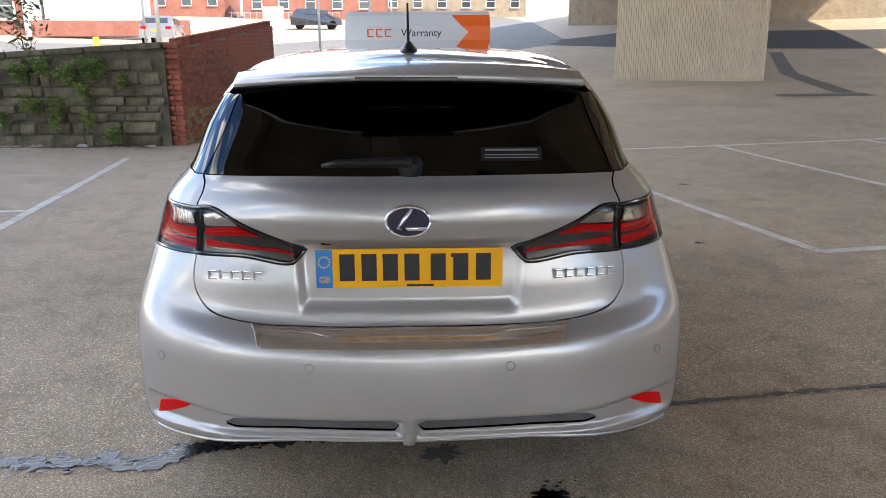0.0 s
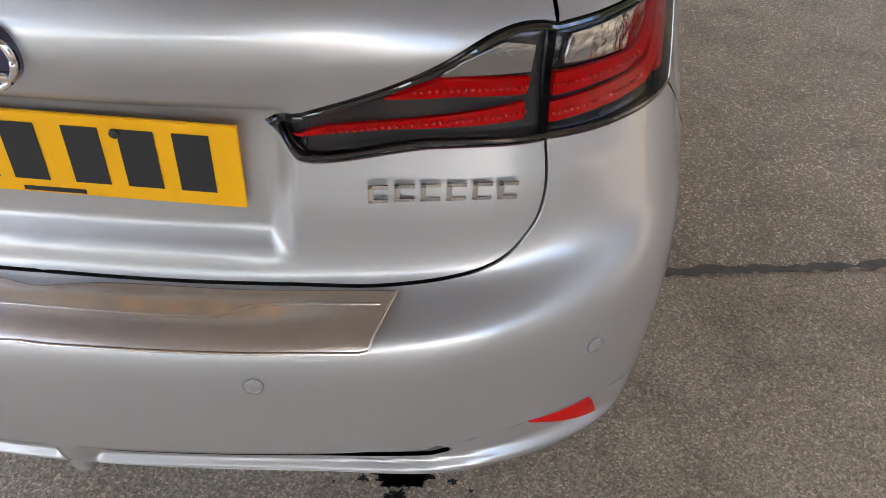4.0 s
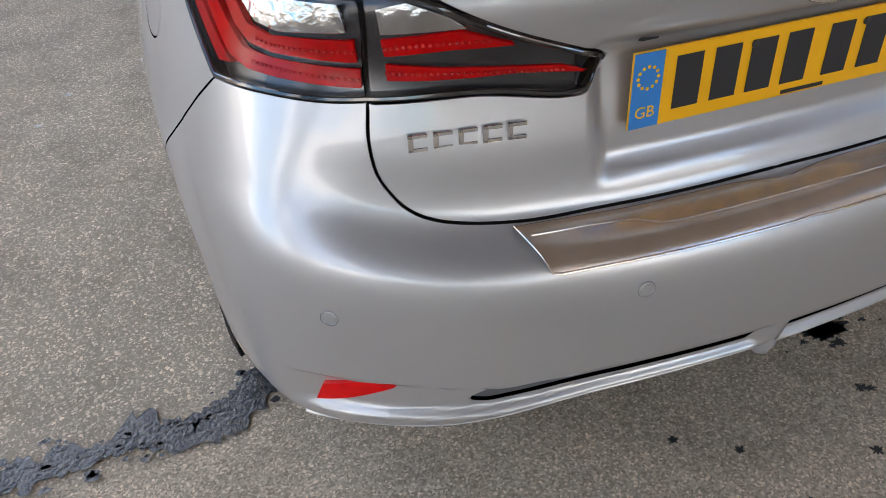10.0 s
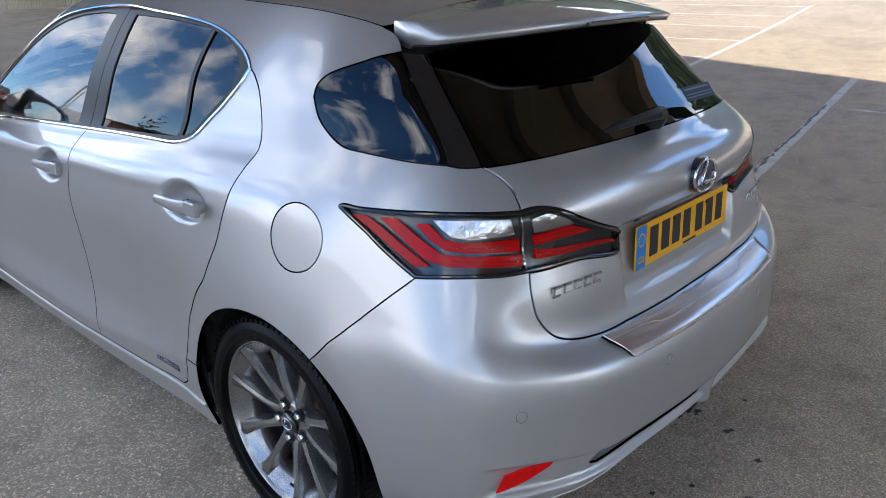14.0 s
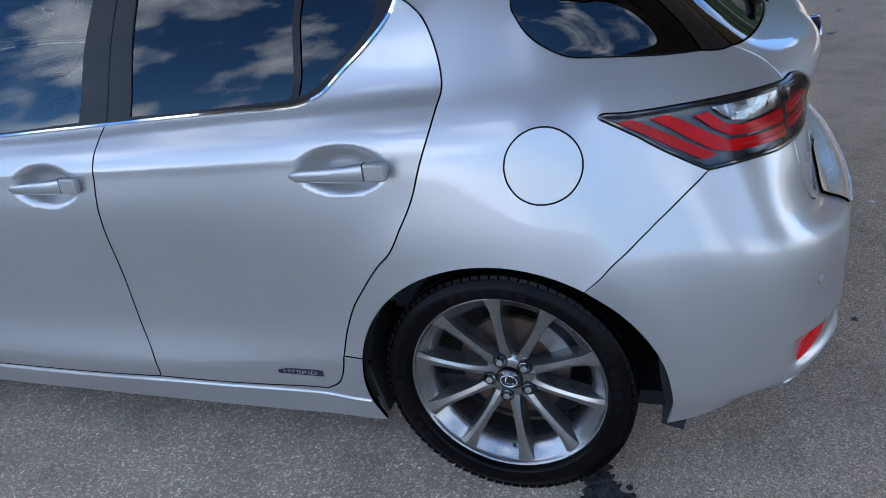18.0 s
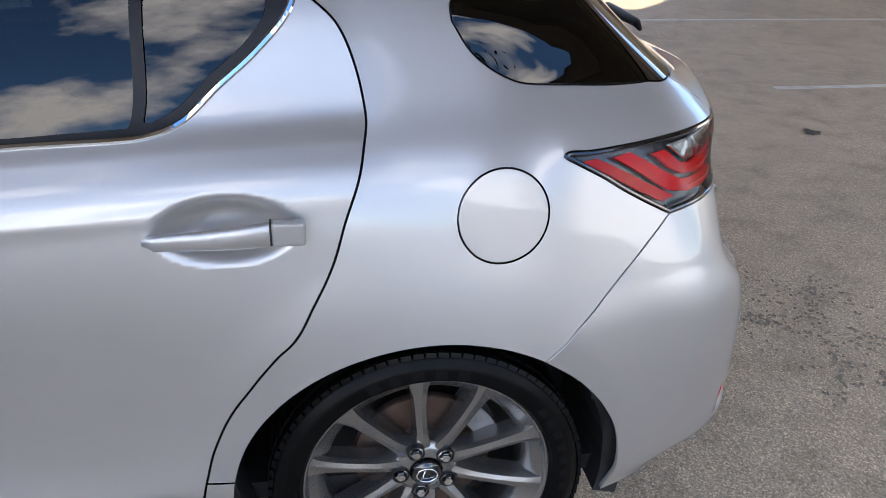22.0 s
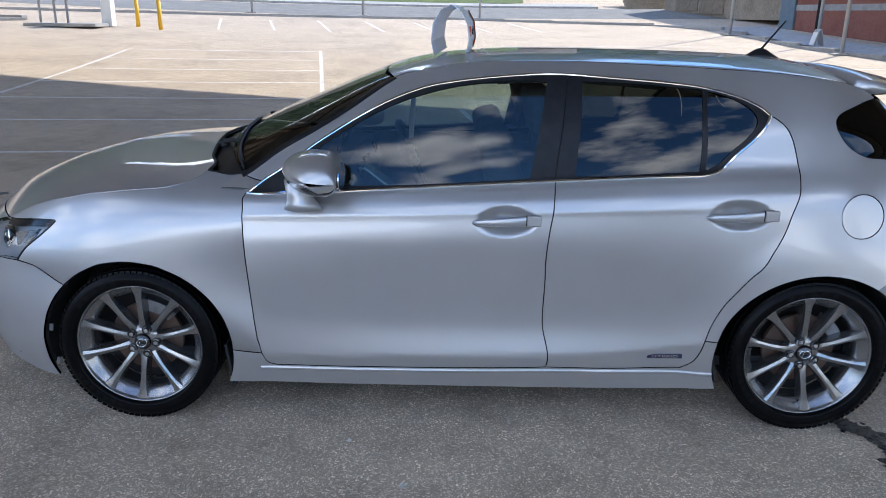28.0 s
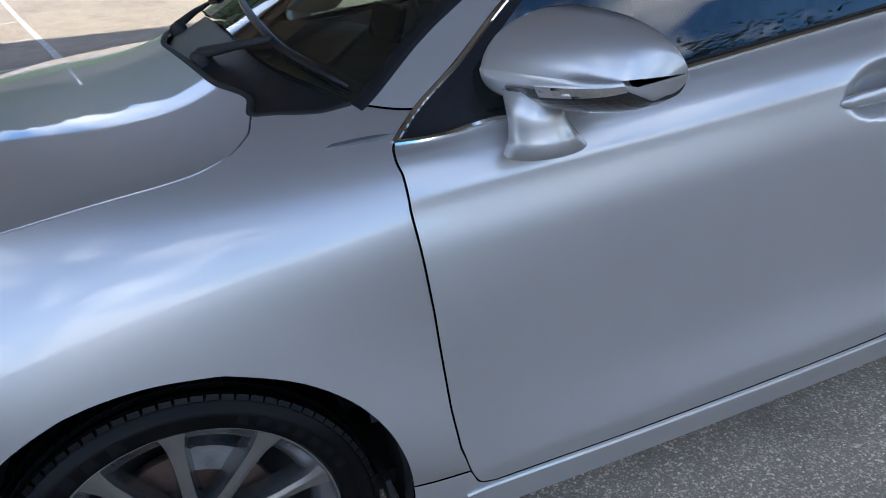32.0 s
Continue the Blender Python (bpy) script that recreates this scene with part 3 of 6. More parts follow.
def curve(pts, step=0.012):
    """A smooth line of (s, v) through the points, sampled evenly."""
    p = np.array(pts, float)
    if len(p) == 2:
        n = max(2, int(np.linalg.norm(np.diff(body_at(p[:, 0], p[:, 1]), axis=0)) / step) + 1)
        return p[0] + (p[1] - p[0]) * np.linspace(0, 1, n)[:, None]
    q = np.concatenate([[2 * p[0] - p[1]], p, [2 * p[-1] - p[-2]]])
    q3 = np.concatenate([q, np.zeros((len(q), 1))], axis=1) * np.array((1, .35, 1))
    out = []
    for i in range(len(p) - 1):
        w = body_at(p[i:i + 2, 0], p[i:i + 2, 1])
        n = max(2, int(np.linalg.norm(w[1] - w[0]) / step) + 1)
        u = np.linspace(0, 1, n, endpoint=False)
        seg = glide(*[np.repeat(q3[i + k][None], n, 0) for k in range(4)], u)
        out.append(seg[:, :2] / np.array((1, .35)))
    out.append(p[-1:])
    r = np.concatenate(out)
    return np.stack([np.clip(r[:, 0], 0, NS), np.clip(r[:, 1], 0, NV)], axis=1)


def ring(*edges, step=0.012):
    """A closed outline from named seams ('-' turns one round) and lists of points."""
    out = []
    for e in edges:
        if isinstance(e, str):
            back = e.startswith("-")
            c = curve(EDGES[e.lstrip("-")], step)
            c = c[::-1] if back else c
        elif isinstance(e, np.ndarray):
            c = e
        else:
            c = curve(e, step)
        for q in c:
            if not out or np.abs(out[-1] - q).max() > 1e-4:
                out.append(q)
    if np.abs(out[0] - out[-1]).max() < 1e-4:
        out.pop()
    return np.array(out)


def polygon(name, step=0.008):
    """A closed outline with corners, from a named list; '|' parts smooth runs."""
    runs, run = [], []
    for q in EDGES[name]:
        if q == "|":
            runs.append(run)
            run = [run[-1]]
        else:
            run.append(q)
    runs.append(run)
    return ring(*runs, step=step)


def corners(name, step=0.008):
    p = EDGES[name]
    return ring(*[[a, b] for a, b in zip(p, p[1:] + p[:1])], step=step)


def inside(pts, poly):
    x, y = pts[:, 0][:, None], pts[:, 1][:, None]
    a, b = poly, np.roll(poly, -1, axis=0)
    hit = (a[:, 1] > y) != (b[:, 1] > y)
    with np.errstate(divide="ignore", invalid="ignore"):
        xs = (b[:, 0] - a[:, 0]) * (y - a[:, 1]) / (b[:, 1] - a[:, 1]) + a[:, 0]
    return (np.sum(hit & (x < xs), axis=1) % 2) == 1


def near(pts, poly):
    a, b = poly, np.roll(poly, -1, axis=0)
    ab = b - a
    best = np.full(len(pts), 1e9)
    for k in range(0, len(pts), 400):
        p = pts[k:k + 400][:, None]
        t = np.clip(np.sum((p - a) * ab, axis=2) / np.maximum(np.sum(ab * ab, axis=1), 1e-12), 0, 1)
        best[k:k + 400] = np.sqrt(np.min(np.sum((p - a - t[..., None] * ab) ** 2, axis=2), axis=1))
    return best


def glass_normal(P):
    """Normals of the evenly curved door glass."""
    y, z = P[:, 1] - 1.6, P[:, 2] - 1.1
    N = np.stack([np.full(len(P), -1.0), -.0081 + .0884 * y + .1175 * z - .0177 * y * y, .3901 + .1175 * y + .9968 * z], axis=1)
    return N / np.linalg.norm(N, axis=1, keepdims=True)


def crown_normal(P):
    """Normals of an evenly crowned panel that faces up."""
    x, y = P[:, 0], P[:, 1] - P[:, 1].mean()
    x2 = x * x
    terms = np.stack([0 * x + 1, y, y * y, y ** 3, x2, x2 * y, x2 * y * y, x2 * x2], axis=1)
    c = np.linalg.lstsq(terms, P[:, 2], rcond=None)[0]
    fx = 2 * x * (c[4] + c[5] * y + c[6] * y * y + 2 * c[7] * x2)
    fy = c[1] + 2 * c[2] * y + 3 * c[3] * y * y + x2 * (c[5] + 2 * c[6] * y)
    N = np.stack([-fx, -fy, 0 * x + 1], axis=1)
    return N / np.linalg.norm(N, axis=1, keepdims=True)


def flank_normal(P):
    """Normals of an evenly swelling panel that faces sideways, with most of the ripples taken out."""
    u, v = (P[:, 1] - P[:, 1].mean()) / P[:, 1].std(), (P[:, 2] - P[:, 2].mean()) / P[:, 2].std()
    ab = [(a, b) for a in range(5) for b in range(5) if a + b < 5]
    c = np.linalg.lstsq(np.stack([u ** a * v ** b for a, b in ab], axis=1), P[:, 0], rcond=None)[0]
    fy = sum(k * a * u ** max(a - 1, 0) * v ** b for k, (a, b) in zip(c, ab)) / P[:, 1].std()
    fz = sum(k * b * u ** a * v ** max(b - 1, 0) for k, (a, b) in zip(c, ab)) / P[:, 2].std()
    N = np.stack([0 * u - 1, fy, fz], axis=1)
    return N / np.linalg.norm(N, axis=1, keepdims=True)


def sheet(outer, holes=(), step=0.014, gap=0.0021, depth=0.012, off=0.0, both=False, even=None, calm=0):
    """Vertices, faces and normals of a panel on the left half; both: with its mirror half, as one."""
    loops = [outer, *holes]
    mid = outer.mean(axis=0)
    e = .05
    ka = np.linalg.norm(body_at(min(mid[0] + e, NS), mid[1]) - body_at(max(mid[0] - e, 0), mid[1])) / (2 * e)
    kb = np.linalg.norm(body_at(mid[0], min(mid[1] + e, NV)) - body_at(mid[0], max(mid[1] - e, 0))) / (2 * e)
    k = np.array((max(ka, .15), max(kb, .06)))
    flat = [lp * k for lp in loops]
    lo, hi = flat[0].min(axis=0), flat[0].max(axis=0)
    gx, gy = np.meshgrid(np.arange(lo[0] + step / 2, hi[0], step), np.arange(lo[1] + step / 2, hi[1], step))
    pts = np.stack([gx.ravel(), gy.ravel()], axis=1)
    pts = pts[inside(pts, flat[0])]
    for h in flat[1:]:
        pts = pts[~inside(pts, h)]
    for h in flat:
        pts = pts[near(pts, h) > step * .5]
    verts, edges, base = [], [], 0
    for h in flat:
        verts += [Vector(q) for q in h]
        n = len(h)
        edges += [(base + i, base + (i + 1) % n) for i in range(n)]
        base += n
    verts += [Vector(q) for q in pts]
    ov, _, of, orig, _, _ = delaunay_2d_cdt(verts, edges, [], 0, 1e-6)
    uv = np.array([tuple(v) for v in ov])
    tri = np.array([f for f in of if len(f) == 3])
    c = uv[tri].mean(axis=1)
    keep = inside(c, flat[0])
    for h in flat[1:]:
        keep &= ~inside(c, h)
    tri = tri[keep]
    where = {}
    for i, o in enumerate(orig):
        for j in o:
            where[j] = i
    s, v = uv[:, 0] / k[0], uv[:, 1] / k[1]
    P, N = body_at(s, v), body_normal(s, v)
    if np.mean(np.sum(N * (P - np.array((0, P[:, 1].mean(), .6))), axis=1)) < 0:
        N = -N
    P = P + N * off
    f = np.cross(P[tri[:, 1]] - P[tri[:, 0]], P[tri[:, 2]] - P[tri[:, 0]])
    bad = np.sum(f * N[tri].mean(axis=1), axis=1) < 0
    tri[bad] = tri[bad][:, ::-1]
    cent = P[tri].mean(axis=1)
    pull = np.zeros_like(P)
    for j in range(3):
        np.add.at(pull, tri[:, j], cent - P[tri[:, j]])
    P0 = P.copy()
    V, F, M = list(P), [tuple(t) for t in tri], list(even(P) if even else N)
    if calm:
        # pressed steel has no small ripples: let each normal settle between its neighbours
        S = N.copy()
        for _ in range(calm):
            acc = S.copy()
            for j in range(3):
                np.add.at(acc, tri[:, j], S[tri[:, (j + 1) % 3]] + S[tri[:, (j + 2) % 3]])
            S = acc / np.linalg.norm(acc, axis=1, keepdims=True)
        M = list(S)
    base = 0
    for h in flat:
        n = len(h)
        idx = [where.get(base + i, -1) for i in range(n)]
        base += n
        top, low = {}, {}
        for a in range(n):
            i, p, q = idx[a], idx[a - 1], idx[(a + 1) % n]
            if min(i, p, q) < 0:
                continue
            t = P0[q] - P0[p]
            m = np.cross(N[i], t)
            m = m / max(np.linalg.norm(m), 1e-9)
            m = m if m @ pull[i] > 0 else -m
            central = abs(P0[i][0]) < 1e-4 and both
            shift = m * gap
            if central:
                shift[0] = 0
                if abs(P0[p][0]) < 1e-4 and abs(P0[q][0]) < 1e-4:
                    shift[:] = 0
            V[i] = P0[i] + shift
            w = N[i] - m
            top[i] = len(V)
            V.append(V[i] + m * 0 - N[i] * .0006 - m * .0006)
            M.append(w / np.linalg.norm(w))
            low[i] = len(V)
            V.append(V[i] - N[i] * depth + m * .001)
            M.append(-m)
        for a in range(n):
            i, j = idx[a], idx[(a + 1) % n]
            if i not in top or j not in top or i == j:
                continue
            if both and abs(P0[i][0]) < 1e-4 and abs(P0[j][0]) < 1e-4:
                continue
            F.append((i, j, top[j], top[i]))
            F.append((top[i], top[j], low[j], low[i]))
    V, M = np.array(V), np.array(M)
    if both:
        n = len(V)
        V = np.concatenate([V, other(V)])
        M = np.concatenate([M, M * MIRROR])
        F = F + [tuple(i + n for i in reversed(q)) for q in F]
    return V, F, M


def sheet_mesh(name, V, F, M, mirror=False):
    me = bpy.data.meshes.new(name)
    if mirror:
        V, M, F = other(V), M * MIRROR, [tuple(reversed(q)) for q in F]
    me.from_pydata([tuple(p) for p in V], [], [tuple(int(i) for i in q) for q in F])
    me.polygons.foreach_set("use_smooth", [True] * len(me.polygons))
    me.normals_split_custom_set_from_vertices([tuple(q) for q in M])
    return me


def pair(name, outer, mat, parents, label="", **kw):
    """A panel on the left and its twin on the right."""
    data = sheet(outer, **kw)
    return [finish(name, sheet_mesh(name, *data, mirror=side), mat, parents[side], label) for side in (0, 1)]


def whole(name, outer, mat, parent, label="", **kw):
    return finish(name, sheet_mesh(name, *sheet(outer, both=True, **kw)), mat, parent, label)


def band(name, line, mat, parents, width=.009, height=.004, inset=0.0, label="", lift=0.0):
    """A slim raised moulding that follows a line of (s, v)."""
    P, N = body_at(line[:, 0], line[:, 1]), body_normal(line[:, 0], line[:, 1])
    if np.mean(np.sum(N * (P - np.array((0, P[:, 1].mean(), .6))), axis=1)) < 0:
        N = -N
    T = np.gradient(P, axis=0)
    B = np.cross(N, T)
    B /= np.maximum(np.linalg.norm(B, axis=1, keepdims=True), 1e-9)
    P = P + B * inset + N * lift
    prof = ((-.5, -.6), (-.5, .4), (-.25, .95), (.25, .95), (.5, .4), (.5, -.6))
    obs = []
    for side in (0, 1):
        secs = [[tuple(other(p + b * (a * width) + n * (h * height)) if side else p + b * (a * width) + n * (h * height)) for a, h in prof] for p, b, n in zip(P, B, N)]
        obs.append(part(name, loft(secs), mat, parents[side], label, smooth=False))
    return obs


# ---- the car ----
car = tagged(new("car"), "silver metallic five-door hatchback parked on grey asphalt", "car")
BOTH = (car, car)

whole("rear_bumper", ring([(0, 0), (1, 0), (2, 0), (3, 0), EDGES["arch_rb"][-1]], "-arch_rb", "-bump_seam", "lamp_bot", "hatch_low", [EDGES["hatch_low"][-1], (0, 0)]), SILVER, car,
      holes=[corners("slot")], step=.007)
hatch = whole("hatch", ring("-hatch_low", "-lampin_low", "-lampin_top", "-hatch_side", "glass_low", [(0, 9.001), EDGES["hatch_low"][-1]]), SILVER, car, step=.010, gap=.004)
rear_window = whole("rear_window", ring("pillar_rear", "glass_low", [(0, 9.001), (0, 10.8)], [(0, 10.8), (1.2, 10.78), (2.48, 10.761)]), PRIVACY, hatch, "dark privacy glass", step=.03, off=-.002)
rear_window.visible_shadow = False
quarters = pair("quarter_panel", ring("dlo_top", "rdoor_rear", "skirt_r", "arch_r", "-bump_seam", "-lamp_diag", "-lamp_top", "-hatch_side", "-pillar_low", "-quarter_low", "quarter_top",
                                      "-gap_top", "-ditch", "apillar", "aseam"), SILVER, BOTH, holes=[ring(EDGES["flap"] + EDGES["flap"][:1])], calm=30)
pair("fuel_flap", ring(EDGES["flap"] + EDGES["flap"][:1]), SILVER, quarters, "round silver fuel filler flap", calm=8)
for ob in pair("quarter_window", ring("quarter_top", "pillar_front", "-quarter_low"), PRIVACY, quarters, "dark privacy glass", step=.025, off=-.001):
    ob.visible_shadow = False
pair("pillar_trim", ring("pillar_front", "pillar_low", "-pillar_rear", [EDGES["pillar_rear"][0], EDGES["pillar_front"][0]]), BLACK_GLOSS, BOTH, "gloss black pillar trim", off=-.001)
rear_doors = pair("rear_door", ring("dlo_low_r", "b_seam", "-rdoor_bot", "-rdoor_foot", "-rdoor_rear"), SILVER, BOTH, step=.0075)
front_doors = pair("front_door", ring("dlo_low_f", "-fdoor_front", "-fdoor_foot", "-fdoor_bot", "-b_seam"), SILVER, BOTH, step=.0075)
pair("front_wing", ring("dlo_a", "-aseam", "cowl_side", "hood_seam", "hlamp_top", "hlamp_rear", "fbump_seam", "arch_f", [EDGES["skirt_f"][0], EDGES["skirt_f"][1]],
                        [EDGES["fdoor_foot"][2], EDGES["fdoor_foot"][3]], "fdoor_front"), SILVER, BOTH, even=flank_normal)
pair("side_skirt", ring("-skirt_f", "arch_fs", [(9.183, .027), (8, 0), (7, 0), (6, 0), (5.65, 0)], "arch_rs", "-skirt_r", "rdoor_foot", "rdoor_bot", "fdoor_bot", EDGES["fdoor_foot"][:3]), SILVER, BOTH)
whole("bonnet", ring("hood_seam", [(12.173, 5.192), (13, 5.2), (14, 5.25)], [(14, 5.25), (14, 9.22)], [(14, 9.22), (13, 9.22), (12.105, 9.192), (11.352, 9.127), (10.752, 9.06), (10.509, 8.899)]), SILVER, car, even=crown_normal)
front_bumper = whole("front_bumper", ring([(14, 0), (13, 0), (12, 0), (11.3, 0), (10.879, .013)], "arch_fb", "-fbump_seam", "hlamp_low", [(12.475, 3.03), (12.62, 3.9), (12.45, 4.7), (12.173, 5.192)],
                     [(12.173, 5.192), (13, 5.15), (14, 5.2)], [(14, 5.2), (14, 0)]), SILVER, car, holes=[ring([(13.97, .6), (13.1, .6)], [(13.1, .6), (12.9, 1.4)], [(12.9, 1.4), (13.25, 4.4)], [(13.25, 4.4), (13.97, 4.5)], [(13.97, 4.5), (13.97, .6)])])
whole("grille", ring([(14, .6), (13.1, .6)], [(13.1, .6), (12.9, 1.4)], [(12.9, 1.4), (13.25, 4.4)], [(13.25, 4.4), (14, 4.5)], [(14, 4.5), (14, .6)]), BLACK_MATT, front_bumper, "black mesh grille", off=-.02, step=.03)
whole("roof", ring("ditch", [(3.514, 11.284), (2.6, 11.7), (1.6, 11.95), (0, 12.0)], [(0, 12), (0, 12.97)], [(0, 12.97), (3.5, 12.97), (7, 12.97), (10, 12.97), (14, 12.97)], [(14, 12.97), (14, 11.03)],
                    [(14, 11.03), (12, 11.03), (10.5, 11.02), (9.398, 10.996)]), SILVER, car, step=.02)
screen = whole("windscreen", ring("apillar", [(9.837, 9.109), (10.4, 9.22), (11, 9.32), (12, 9.42), (13, 9.48), (14, 9.5)], [(14, 9.5), (14, 10.98)], [(14, 10.98), (12, 10.98), (10.5, 10.98), (9.398, 10.996)]),
               SCREEN, car, "clear windscreen", step=.03, off=-.003)
screen.visible_shadow = False
band("windscreen_edge", curve(EDGES["apillar"]), BLACK_TRIM, BOTH, width=.028, height=.003, inset=.012)
cowl = whole("cowl", ring("cowl_side", [(10.509, 8.899), (10.752, 9.06), (11.352, 9.127), (12.105, 9.192), (13, 9.22), (14, 9.22)], [(14, 9.22), (14, 9.5)],
                          [(14, 9.5), (13, 9.48), (12, 9.42), (11, 9.32), (10.4, 9.22), (9.837, 9.109)]), BLACK_TRIM, car, "black plastic windscreen cowl", step=.02, off=-.020, gap=.0)
band("bonnet_seal", curve([*EDGES["cowl_side"], (10.752, 9.06), (11.352, 9.127), (12.105, 9.192), (13, 9.22), (14, 9.22)]), BLACK_MATT, (cowl, cowl), width=.014, height=.006, lift=-.004)

# dark inner body behind the gaps
for side in (0, 1):
    inner = []
    for s0, s1, v0, v1 in ((0, 14, 0.05, 8.55), (0, 9.3, 10.95, 12.95)):
        ss, vv = np.meshgrid(np.linspace(s0, s1, 141), np.linspace(v0, v1, 61))
        P, N = body_at(ss.ravel(), vv.ravel()), body_normal(ss.ravel(), vv.ravel())
        if np.mean(np.sum(N * (P - np.array((0, 2, .6))), axis=1)) < 0:
            N = -N
        inner.append((P - N * .030, ss.shape))
    V, F = [], []
    for P, (a, b) in inner:
        base = len(V)
        V += [tuple(p) for p in (other(P) if side else P)]
        for j in range(a - 1):
            for i in range(b - 1):
                q = (j * b + i, j * b + i + 1, (j + 1) * b + i + 1, (j + 1) * b + i)
                c = P[list(q)].mean(axis=0)
                if min(math.hypot(c[1] - h[0], c[2] - h[1]) for h in HUBS) > .375 or abs(c[0]) < .4:
                    F.append(tuple(base + k for k in q))
    me = bpy.data.meshes.new("inner_body")
    me.from_pydata(V, [], F)
    finish("inner_body", me, BLACK_MATT, car)
# floor pan
part("floor_pan", block((1.5, 3.6, .04), pose(0, 2.15, .25)), BLACK_MATT, car)
# wheel housings
for sx in (-1, 1):
    for hy, hz in HUBS:
        prof = [(.372 * math.cos(a), .362 * math.sin(a)) for a in [radians(d) for d in range(-14, 195, 8)]]
        bm = bmesh.new()
        rows = [[bm.verts.new((sx * x, hy + p * k, hz + q * k)) for p, q in prof] for x, k in ((.805, 1.14), (.805, 1), (.52, 1))]
        for i in range(len(prof) - 1):
            for near_, far_ in ((rows[0], rows[1]), (rows[1], rows[2])):
                bm.faces.new((near_[i], near_[i + 1], far_[i + 1], far_[i]))
        bm.faces.new(rows[2])
        part("wheel_housing", bm, BLACK_MATT, car, smooth=False)
    # mud guards at the edges of the arches
    for y, z, h, lean in ((1.175, .262, .15, -14), (3.075, .225, .18, -8)):
        part("mud_guard", block((.09, .012, h), pose(sx * .785, y, z, lean), .004), BLACK_MATT, car)

# windows of the doors
dlo_front = ring("dlo_a", EDGES["dlo_top"][:9] + EDGES["b_top"][:1], "b_top", "dlo_low_f")
dlo_rear = ring(EDGES["b_top"][:1] + EDGES["dlo_top"][9:], "dlo_low_r", "-b_top")
gf, gr, gq = polygon("glass_f"), polygon("glass_r"), polygon("glass_q")
frames_f = pair("window_frame", dlo_front, BLACK_TRIM, front_doors, "black window surround", holes=[gf], off=-.003, step=.02)
frames_r = pair("window_frame", dlo_rear, BLACK_TRIM, rear_doors, "black window surround", holes=[gr, gq], off=-.003, step=.02)
for loop, tint, up in ((gf, GLASS, front_doors), (gr, REAR_DOOR_GLASS, rear_doors), (gq, REAR_DOOR_GLASS, rear_doors)):
    for ob in pair("window", loop, tint, up, "door glass", off=-.007, gap=-.003, step=.03, depth=.004, even=glass_normal):
        ob.visible_shadow = False
for line, up in ((curve([*EDGES["dlo_a"], *EDGES["dlo_top"][1:10]]), front_doors), (curve(EDGES["dlo_top"][9:]), rear_doors), (curve(EDGES["dlo_low_r"]), rear_doors), (curve(EDGES["dlo_low_f"]), front_doors)):
    band("chrome_strip", line, CHROME, up, width=.011, height=.004, inset=.0, label="polished chrome strip")

band("door_pillar", curve(EDGES["b_top"]), BLACK_MATT, BOTH, width=.09, height=.006, lift=-.020)
band("roof_gutter", curve(EDGES["dlo_top"][7:11]), BLACK_MATT, BOTH, width=.05, height=.004, lift=-.012)

# tail lamps
lamps = pair("tail_lamp", ring("lamp_top", "lamp_diag", "lamp_bot", "-lamp_seam"), LAMP_BASE, BOTH, "red tail lamp with a smoked clear lens", off=-.022, depth=.004, gap=.004)
inner_lamps = pair("hatch_lamp", ring("lampin_top", "lampin_low", "-lamp_seam"), LAMP_BASE, (hatch, hatch), "red tail lamp set into the hatch", off=-.018, depth=.004, gap=.004)
for name, mat, up in (("red_a", LAMP_RED, lamps), ("red_b", LAMP_RED_DOT, lamps), ("red_c", LAMP_RED_DOT, lamps), ("clear_a", LAMP_CHROME, lamps),
                      ("red_d", LAMP_RED_DOT, inner_lamps), ("red_e", LAMP_RED_DOT, inner_lamps), ("clear_b", LAMP_CHROME, inner_lamps)):
    pair("light_band" if name.startswith("red") else "reflector_bowl", corners(name), mat, up, off=-.008, depth=.012, gap=.0, step=.012)
# rows of beads along the red bands
for pts, up in ((((3.02, 5.76), (2.8, 5.76), (2.13, 5.84)), lamps), (((3.0, 6.11), (2.85, 6.08), (2.15, 6.20)), lamps), (((1.48, 6.35), (1.70, 6.33), (1.94, 6.27)), inner_lamps), (((1.16, 5.805), (1.5, 5.89), (1.94, 5.95)), inner_lamps)):
    c = curve(pts, .0085)
    P, N = body_at(c[:, 0], c[:, 1]), body_normal(c[:, 0], c[:, 1])
    N = N if np.mean(N[:, 1]) < 0 else -N
    for side in (0, 1):
        b = bmesh.new()
        for q in (P - N * .006):
            bmesh.ops.create_icosphere(b, subdivisions=1, radius=.0030, matrix=Matrix.Translation(other(q) if side else q))
        part("bead_row", b, LED_RED, up[side], "row of bright red beads", smooth=True)
for loop, up in ((ring("lamp_top", "lamp_diag", "lamp_bot", "-lamp_seam"), lamps), (ring("lampin_top", "lampin_low", "-lamp_seam"), inner_lamps)):
    for ob in pair("lens", loop, SMOKE, up, "clear smoked lens", off=.001, depth=.02):
        ob.visible_shadow = False
for line, up in (("lamp_top", lamps), ("lamp_diag", lamps), ("lamp_bot", lamps), ("lampin_top", inner_lamps), ("lampin_low", inner_lamps)):
    band("lens_border", curve(EDGES[line]), BLACK_GLOSS, up, width=.007, height=.002, inset=.004 if line in ("lamp_top", "lamp_diag", "lamp_bot") else -.004)

